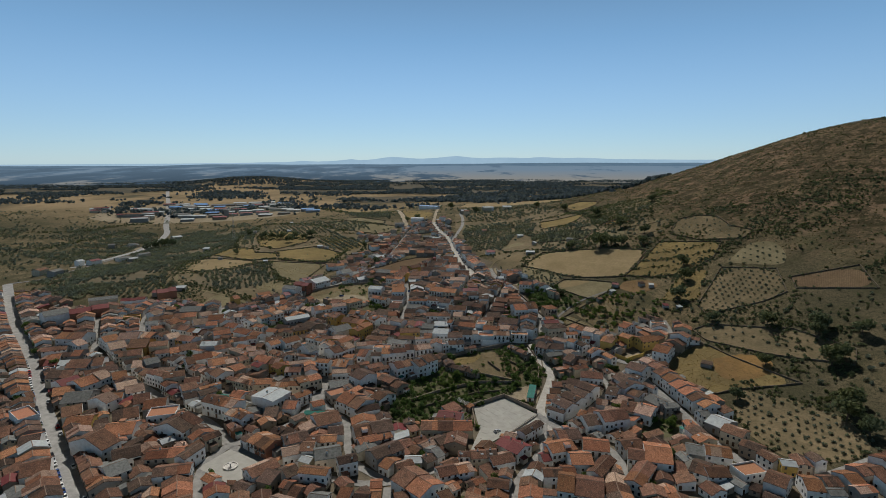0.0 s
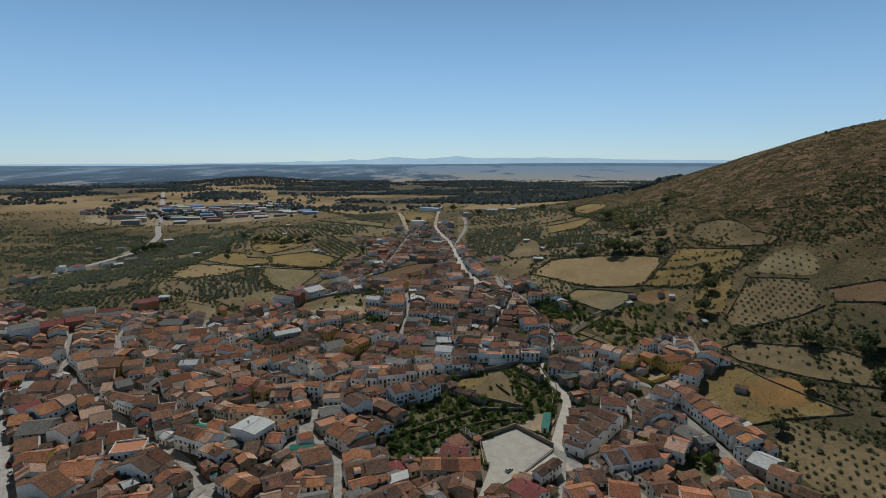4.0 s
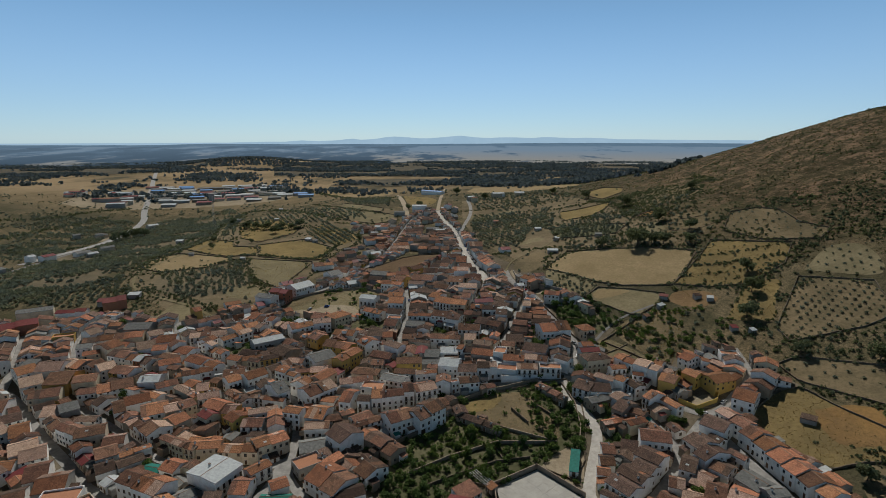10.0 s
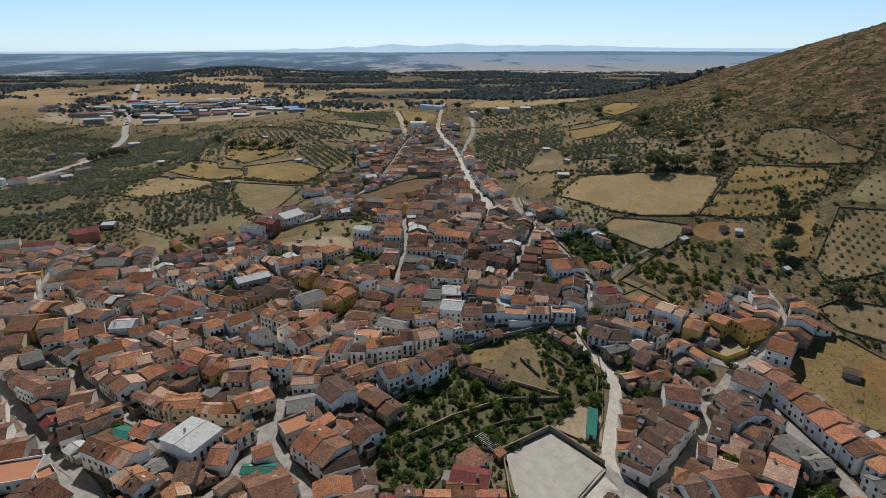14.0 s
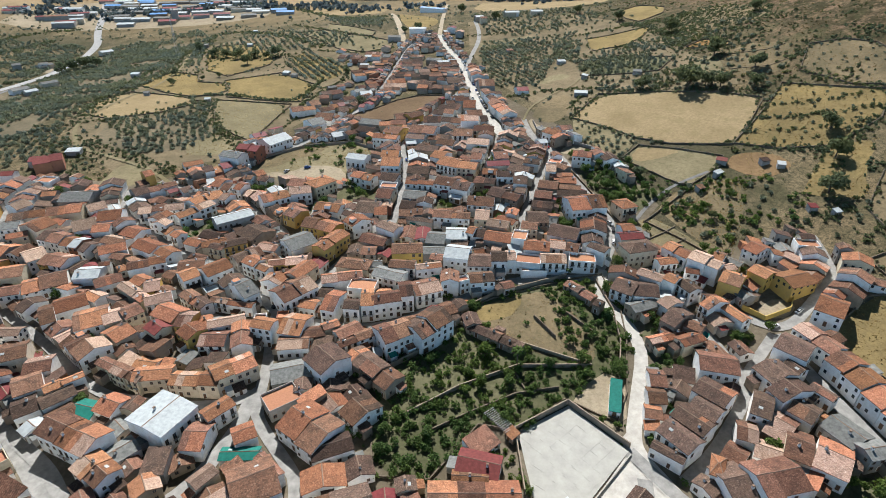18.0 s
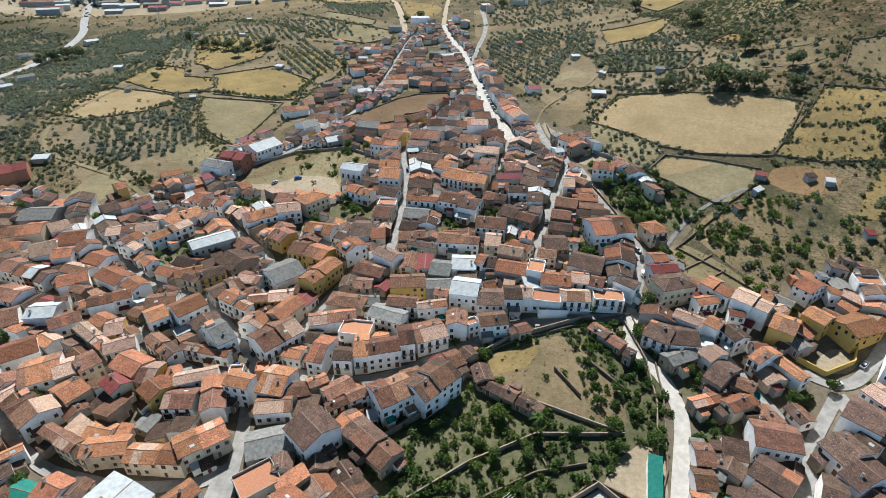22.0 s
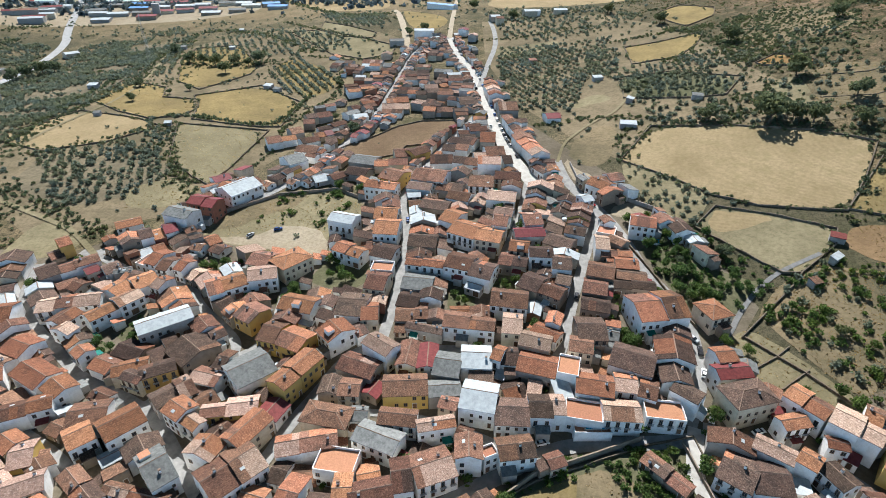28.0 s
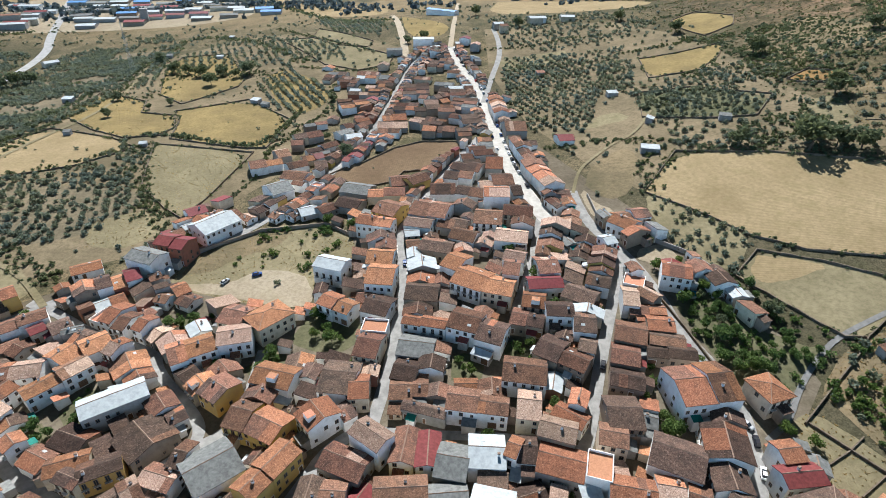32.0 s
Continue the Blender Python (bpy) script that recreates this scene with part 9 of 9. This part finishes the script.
def car_meshes(paint):
    body = Build()
    prof = [(-2.05, 0.35, 0.72), (-1.9, 0.25, 0.95), (-0.9, 0.22, 0.98), (0.75, 0.22, 0.95), (1.75, 0.25, 0.86), (2.05, 0.35, 0.62)]
    body.add(loft([[(x, -0.82, lo), (x, 0.82, lo), (x, 0.86, (lo + hi) / 2), (x, 0.74, hi), (x, -0.74, hi), (x, -0.86, (lo + hi) / 2)] for x, lo, hi in prof]))
    glass = Build()
    cab = [(-1.75, 0.93, 0.96), (-1.25, 0.93, 1.40), (0.15, 0.93, 1.42), (1.0, 0.9, 0.95)]
    glass.add(loft([[(x, -0.72, lo), (x, 0.72, lo), (x, 0.58, hi), (x, -0.58, hi)] for x, lo, hi in cab]))
    top = Build()
    top.add(box(-1.25, -0.56, 1.38, 0.12, 0.56, 1.45, 0.05))
    return body.mesh("body", [paint]), glass.mesh("glass", [GLASS]), top.mesh("roof", [paint])


WHEEL = Build().add(beam((0, -0.1, 0), (0, 0.1, 0), 0.31, 12)).mesh("wheel", [TYRE])
CARS = [car_meshes(p) for p in CAR_PAINT]
CAR_WORDS = ["white", "silver grey", "black", "red", "dark blue"]
pick = random.Random(17)


def car(x, y, deg, lift=0.35):
    k = pick.choice((0, 0, 0, 1, 1, 2, 3, 4))
    c, s = math.cos(radians(deg)), math.sin(radians(deg))
    tilt = math.degrees(math.atan2(ground(x + 2 * c, y + 2 * s) - ground(x - 2 * c, y - 2 * s), 4))
    e = new("car")
    e.matrix_basis = pose(x, y, ground(x, y) + lift, 0, 0, deg) @ pose(0, 0, 0, 0, -tilt, 0)
    body = part("body", CARS[k][0], e)
    part("glass", CARS[k][1], body)
    part("roof", CARS[k][2], body)
    for wx in (-1.3, 1.3):
        for wy in (-0.78, 0.78):
            part("wheel", WHEEL, e, "", pose(wx, wy, 0.31))
    return tagged(e, f"{CAR_WORDS[k]} hatchback car parked at the roadside", "car", "parked cars")


def park_along(k, side, first, last, chance, gap=6.5):
    line, nor, width, _ = STREETS[k]
    run, since = 0.0, 0.0
    for (a, b), n in zip(zip(line, line[1:]), nor):
        L = math.hypot(b[0] - a[0], b[1] - a[1])
        run += L
        since += L
        if first < run < last and since >= gap:
            since = 0.0
            if pick.random() < chance:
                off = side * (width / 2 - 1.15)
                car(b[0] + n[0] * off, b[1] + n[1] * off, math.degrees(math.atan2(b[1] - a[1], b[0] - a[0])))


park_along(1, -1, 260, 470, 0.75, 4.2)
park_along(1, 1, 300, 470, 0.35)
park_along(2, -1, 60, 130, 0.5)
park_along(3, -1, 5, 90, 0.3)
park_along(6, -1, 40, 320, 0.7, 5.2)
park_along(6, 1, 60, 250, 0.25)
park_along(5, -1, 20, 60, 0.4)
for x, y, deg in ((78, 375, 20), (74, 381, 60), (71, 385, 70), (86, 376, 15), (79, 413, -58), (60, 499, 20), (-77, 356, 50), (-82, 349, 100), (-70, 354, 40), (30, 268, 40), (-104, 487, 60), (-92, 492, 20), (139, 346, 35), (126, 339, 10), (-33, 452, 90), (20, 373, 15), (50, 377, 10)):
    car(x, y, deg)

# ---------------------------------------------------------------- plaza furniture, pools, masts
WATER, _, pb = material("pool_water", 0.05)
pb.inputs["Specular IOR Level"].default_value = 0.5
pb.inputs["Base Color"].default_value = (0.05, 0.32, 0.50, 1)


def pool(x, y, w, d, deg, lift, round_=False):
    e = new("swimming_pool")
    e.matrix_basis = pose(x, y, ground(x, y) + lift, 0, 0, deg)
    n = 20 if round_ else 4
    ring = lambda r, z: [(r * w / 2 * math.cos(2 * math.pi * (k + 0.5) / n) * (1 if round_ else 1.414), r * d / 2 * math.sin(2 * math.pi * (k + 0.5) / n) * (1 if round_ else 1.414), z) for k in range(n)]
    part("rim", Build().add(loft([ring(1.15, -1.0), ring(1.15, 0.25), ring(1.0, 0.25), ring(1.0, 0.05), ring(0.99, 0.04)])).mesh("rim", [SILL]), e)
    part("water", Build().add(loft([ring(0.99, 0.06), ring(0.98, 0.12)])).mesh("water", [WATER]), e)
    tagged(e, "small blue swimming pool with a pale rim", "pool")


tb = Build()
tb.add(box(-5.5, -3.2, -5, 5.5, 3.2, -0.05), 0)
for vf in (box(-5.7, -3.4, -5, 5.7, -3.2, 0.85), box(-5.7, -3.2, -5, -5.5, 3.4, 0.85), box(5.5, -3.2, -5, 5.7, 3.4, 0.85)):
    tb.add(vf, 1)
deck = new("terrace", tb.mesh("terrace", [TERRACOTTA, WALL["white"]]))
deck.matrix_basis = pose(35.2, 377.2, ground(35.2, 377.2) + 3.0, 0, 0, 0)
tagged(deck, "pink tiled roof terrace with white parapet round a pool", "terrace")
pool(36.2, 377.2, 6.0, 3.2, 2, 3.05)
pool(82, 469.5, 5.0, 5.0, 0, 0.4, True)
pool(-15.8, 440.4, 6, 3.5, 5, 0.4)


def rendered_wall(pts, height, thick, mat, label):
    line = resample(pts, 3.0, 0)
    nor = sides_of(line)
    v, f = [], []
    for (x, y), (a, b) in zip(line, nor):
        z = ground(x, y)
        for side, up in ((-1, -0.4), (-1, height), (1, height), (1, -0.4)):
            v.append((x + a * side * thick / 2, y + b * side * thick / 2, z + up))
    for k in range(len(line) - 1):
        for c in range(3):
            f.append((k * 4 + c, k * 4 + c + 1, k * 4 + 5 + c, k * 4 + 4 + c))
    f += [(0, 1, 2, 3), tuple(len(v) - q for q in (1, 2, 3, 4))]
    return tagged(new("wall", mesh_of("wall", v, f, [mat])), label, "wall", kind="structure")


rendered_wall([(18.5, 271), (18, 293.4), (37.8, 305), (54.6, 287.2)], 2.6, 0.4, WALL["stone"], "brown plaza wall with a plain coping")
rendered_wall([(54.2, 284.5), (36, 266)], 1.0, 0.35, WALL["grey"], "low kerb wall across the plaza")
rendered_wall([(-30, 318), (-4, 337), (3, 353), (16, 362.5), (34, 368.5), (50, 374)], 2.4, 0.45, WALL["stone"], "stone retaining wall of the old garden lot")
rendered_wall([(62, 373), (65.5, 352), (64, 334), (57.5, 311)], 1.6, 0.4, WALL["stone"], "stone wall along the curving road")
rendered_wall([(-18, 300), (0, 312), (22, 322), (50, 322)], 1.8, 0.4, WALL["stone"], "stone wall between gardens")
rendered_wall([(0, 346), (20, 336), (46, 324)], 1.6, 0.4, WALL["stone"], "crumbling stone wall between garden plots")
rendered_wall([(118, 350), (124, 343), (136, 347), (140, 353)], 2.4, 0.35, WALL["ochre"], "ochre yard wall with a rounded corner")
rendered_wall([(-128, 505), (-100, 526), (-70, 531), (-55, 520)], 1.8, 0.4, WALL["stone"], "stone wall beside the empty lot")
rendered_wall([(57, 542), (58, 520), (73, 506), (88, 492), (96, 478)], 2.0, 0.4, WALL["grey"], "grey wall along the lane and fields")

for pts, hgt, words in (([(68, 474), (74, 451), (80, 425), (82, 418)], 1.6, "stone wall along the sunken lane"), ([(96, 413), (108, 423), (124, 436), (132, 444)], 1.3, "low stone wall below the shrubby slope"),
                       ([(97, 413), (110, 397), (124, 376)], 1.2, "low wall of a garden terrace"), ([(94, 399), (104, 404), (110, 408)], 0.9, "low wall of a garden terrace"), ([(100, 391), (112, 398)], 0.9, "low wall of a garden terrace"),
                       ([(32, 349), (39, 337)], 2.0, "ruined stone wall in the dry lot"), ([(44, 353), (55, 339)], 1.8, "ruined stone wall in the dry lot"), 
                       ([(-12, 292), (2, 300), (20, 309), (36, 312)], 1.6, "stone wall between kitchen gardens"), ([(20, 322), (24, 310)], 1.4, "stone wall between kitchen gardens")):
    rendered_wall(pts, hgt * 0.8, 0.4, FIELD_WALL, words)

# slabs of the plaza
slab = Build().add(box(-2.238, -2.238, 0, 2.238, 2.238, 0.08, 0.01)).mesh("slab", [PAVING])
base = [o for o in scene.objects if o.name.startswith("plaza")][0]
for i in range(-3, 14):
    for j in range(-6, 14):
        a = radians(40)
        x, y = 16 + i * 4.5 * math.cos(a) - j * 4.5 * math.sin(a), 250 + i * 4.5 * math.sin(a) + j * 4.5 * math.cos(a)
        pts = [(x + p * math.cos(a) - q * math.sin(a), y + p * math.sin(a) + q * math.cos(a)) for p in (-2.2, 2.2) for q in (-2.2, 2.2)]
        if all(inside(PLAZA, np.array(px), np.array(py)) for px, py in pts):
            gxs, gys = (ground(x + 1, y) - ground(x - 1, y)) / 2, (ground(x, y + 1) - ground(x, y - 1)) / 2
            part("slab", slab, base, "", Matrix.Translation((x, y, ground(x, y) + 0.43)) @ Vector((-gxs, -gys, 1)).to_track_quat("Z", "Y").to_matrix().to_4x4() @ pose(0, 0, 0, 0, 0, 40 - math.degrees(0)))

f = new("fountain")
f.matrix_basis = pose(-98, 234, ground(-98, 234) + 0.4)
circle = lambda r, z: [(r * math.cos(2 * math.pi * k / 28), r * math.sin(2 * math.pi * k / 28), z) for k in range(28)]
part("basin", Build().add(loft([circle(3.4, -0.2), circle(3.4, 0.6), circle(3.0, 0.6), circle(2.9, 0.25)])).mesh("basin", [SILL]), f)
part("column", Build().add(loft([circle(0.5, 0.2), circle(0.3, 0.6), circle(0.25, 1.5), circle(0.9, 1.75), circle(0.85, 1.85)])).mesh("column", [SILL]), f)
tagged(f, "round stone fountain in the small square", "fountain")


def lattice_mast(x, y, h):
    e = new("lattice_mast")
    e.matrix_basis = pose(x, y, ground(x, y) - 0.2)
    W = lambda z: 1.3 * (1 - z / h) + 0.3
    corners = ((-1, -1), (1, -1), (1, 1), (-1, 1))
    for a, b in corners:
        part("leg", Build().add(beam((a * W(0), b * W(0), 0), (a * W(h), b * W(h), h), 0.08, 5)).mesh("leg", [SILL]), e)
    br = Build()
    n = 16
    for k in range(n):
        z0, z1 = h * k / n, h * (k + 1) / n
        for q in range(4):
            (a, b), (c, d) = corners[q], corners[(q + 1) % 4]
            p, r = ((a, b), (c, d)) if k % 2 else ((c, d), (a, b))
            br.add(beam((p[0] * W(z0), p[1] * W(z0), z0), (r[0] * W(z1), r[1] * W(z1), z1), 0.045, 4))
    part("bracing", br.mesh("bracing", [SILL]), e)
    return tagged(e, "tall pale steel lattice radio mast in the groves", "mast")


lattice_mast(-326, 852, 46)
tower = new("grain_tower")
tower.matrix_basis = pose(-440, 1118, ground(-440, 1118) - 0.3, 0, 0, 20)
part("shaft", Build().add(box(-5, -4, 0, 5, 4, 15)).mesh("shaft", [WALL["grey"]]), tower)
part("head", Build().add(box(-5.4, -4.4, 15, 5.4, 4.4, 16.5, 0.4)).mesh("head", [WALL["grey"]]), tower)
tagged(tower, "grey concrete grain tower among the sheds", "tower")
yard = random.Random(23)
for x, y, n, deg in ((-630, 1100, 3, 20), (-584, 1077, 3, 20), (-600, 1135, 3, 20), (-643, 1170, 3, 10), (-720, 1150, 4, 10), (-480, 830, 3, 50), (-442, 882, 1, 50), (-400, 690, 3, 60), (-438, 590, 2, 80), (-442, 650, 2, 70), (30, 890, 2, 10), (95, 914, 3, 5)):
    for _ in range(n):
        px, py = x + yard.uniform(-18, 18), y + yard.uniform(-18, 18)
        w, d, hh = yard.uniform(14, 34), yard.uniform(9, 16), yard.uniform(4, 7)
        if y < 1000:
            w, d = w * 0.5, d * 0.7
        k = yard.choice(("white", "white", "grey", "grey", "red", "clay", "grey", "white"))
        e = new("warehouse")
        e.matrix_basis = pose(px, py, ground(px, py) - 0.3, 0, 0, deg + yard.uniform(-6, 6))
        part("wall", wall_mesh(w, d, hh, 1.4, "gable", WALL[yard.choice(("white", "grey", "cream"))], 1.5), e)
        part("roof", roof_mesh(w, d, hh, 1.4, "gable", ROOF[k], yard), e)
        tagged(e, f"pale industrial shed with {ROOF_WORDS.get(k, 'a blue sheet roof')}", "warehouse", "sheds of the industrial estate")
for row in range(8):  # the estate's ranks of sheds on the far side of the country road
    for place in range(9):
        if yard.random() < (0.12 if place < 4 else 0.45):
            continue
        px, py = -506 - row * 17.5 + place * 30 + yard.uniform(-4, 4), 1086 + row * 27 + place * 7 + yard.uniform(-4, 4)
        w, d, hh, k = yard.uniform(22, 30), yard.uniform(15, 24), yard.uniform(3, 4.6), yard.choice(("white", "blue", "grey", "white", "grey", "grey", "red"))
        e = new("warehouse")
        e.matrix_basis = pose(px, py, ground(px, py) - 0.3, 0, 0, 14 + yard.uniform(-5, 5))
        part("wall", wall_mesh(w, d, hh, 1.4, "gable", WALL[yard.choice(("stone", "grey", "grey", "cream"))], 1.5), e)
        part("roof", roof_mesh(w, d, hh, 1.4, "gable", ROOF[k], yard), e)
        tagged(e, f"long industrial shed with {ROOF_WORDS.get(k, 'a blue sheet roof')}", "warehouse", "sheds of the industrial estate")
for x, y, w, d, deg, hh, wall_, k in ((-20, 1018, 42, 10, -35, 6, "white", "blue"), (-36, 854, 20, 10, 3, 6, "white", "white"), (4, 846, 10, 9, 75, 6, "white", "red"), (13, 824, 9, 8, 75, 6, "grey", "pale"), (-62, 827, 14, 9, 10, 5, "grey", "grey")):
    e = new("block")
    e.matrix_basis = pose(x, y, ground(x, y) - 0.3, 0, 0, deg)
    part("wall", wall_mesh(w, d, hh, 1.2, "gable", WALL[wall_], 1.5), e)
    part("roof", roof_mesh(w, d, hh, 1.2, "gable", ROOF[k], yard), e)
    tagged(e, f"{WALL_WORDS[wall_]} edge-of-village building with {ROOF_WORDS.get(k, 'a blue sheet roof')}", "building", "buildings at the village edge")
# lone sheds in the groves and fields
for x, y, w, d, deg, hh, k in ((-248, 508, 11, 7, 10, 3.5, "white"), (-262, 492, 11, 9, 20, 4.5, "red"), 
                              (152, 459, 7, 4, -30, 3, "red"), (168, 325, 8, 5, -40, 2.6, "old"), (178, 446, 5, 4, -20, 2.8, "white"), (172, 452, 6, 4, 10, 2.8, "old"), (146, 448, 8, 3, 35, 2.6, "white"), (132, 436, 5, 4, 20, 3, "clay"), (100, 673, 9, 5, 10, 3, "white"), (109, 619, 7, 5, 60, 3, "white"), (146, 605, 8, 5, -20, 3, "grey"), (98, 581, 12, 6, -10, 3, "white"), (-160, 717, 9, 6, -20, 3, "white"), (-150, 707, 8, 4, -25, 3, "grey"), (-242, 867, 8, 4, 5, 3, "white"), (-267, 974, 7, 4, 5, 3, "white"), (-307, 895, 7, 6, 5, 4, "grey"), (61, 740, 8, 6, 10, 3, "clay"), (-322, 740, 10, 7, 5, 4, "white"), (-267, 650, 6, 4, 10, 3, "grey"), (175, 408, 5, 4, 0, 2.8, "red"), (183, 402, 5, 3, 20, 2.5, "white"), (-205, 628, 6, 3, 10, 2.6, "white"), (60, 608, 7, 4, 5, 3, "clay")):
    e, w, d, hh = new("shed"), w * 0.8, d * 0.8, hh * 0.85
    e.matrix_basis = pose(x, y, ground(x, y) - 0.1, 0, 0, deg)
    part("wall", wall_mesh(w, d, hh, 0.8, "shed", WALL["grey"], 1.5), e)
    part("roof", roof_mesh(w, d, hh, 0.8, "shed", ROOF[k], yard), e)
    tagged(e, f"small grey field shed with {ROOF_WORDS[k]}", "shed", "field sheds")
for x, y in ((-330, 418), (-318, 404), (-296, 384), (-290, 372), (-262, 352), (-345, 438), (-360, 452), (-372, 466), (-205, 290), (-190, 268)):
    tree("garden", x, y, 1.2)


# ---------------------------------------------------------------- palm and pergola of the old gardens
def palm(x, y, h):
    e = new("palm_tree")
    e.matrix_basis = pose(x, y, ground(x, y) - 0.2)
    part("trunk", Build().add(beam((0, 0, 0), (0.15, 0.1, h), 0.28, 9, 0.2)).mesh("trunk", [BARK]), e)
    frond = Build()
    for k in range(9):
        u0, u1 = k / 9, (k + 1) / 9
        p = lambda u: (3.2 * u * (1 - 0.12 * u), 1.5 * math.sin(u * 2.4) - 1.1 * u * u)
        (ax, az), (bx, bz) = p(u0), p(u1)
        for side in (1, -1):
            w0 = 0.55 * math.sin(math.pi * min(0.97, u0 * 0.85 + 0.15))
            frond.add(([(ax, 0, az), (bx, 0, bz), (bx + 0.28, side * w0, bz - 0.22), (ax + 0.34, side * w0, az - 0.22)], [(0, 1, 2, 3)]))
    fm = frond.mesh("frond", [GREEN])
    for k in range(22):
        part("frond", fm, e, "", pose(0.15, 0.1, h - 0.1, 0, -28 + 44 * (k % 3) / 2 - 12, k * 137.5))
    return tagged(e, "tall feathery palm among the garden trees", "palm tree")


palm(22, 323, 6.5)
pg = new("pergola")
pg.matrix_basis = pose(13, 296, ground(13, 296), 0, 0, -52)
for px in (-5, 0, 5):
    for py in (-1.8, 1.8):
        part("post", Build().add(box(px - 0.08, py - 0.08, -0.3, px + 0.08, py + 0.08, 2.5)).mesh("post", [IRON]), pg)
for py in (-1.8, 1.8):
    part("beam", Build().add(box(-5.4, py - 0.07, 2.5, 5.4, py + 0.07, 2.66)).mesh("beam", [IRON]), pg)
bar = Build().add(box(-0.05, -2.2, 2.66, 0.05, 2.2, 2.76)).mesh("slat", [SILL])
for k in range(14):
    part("slat", bar, pg, "", pose(-5.2 + 0.8 * k, 0, 0))
tagged(pg, "long iron pergola with pale slats beside the plaza", "pergola")
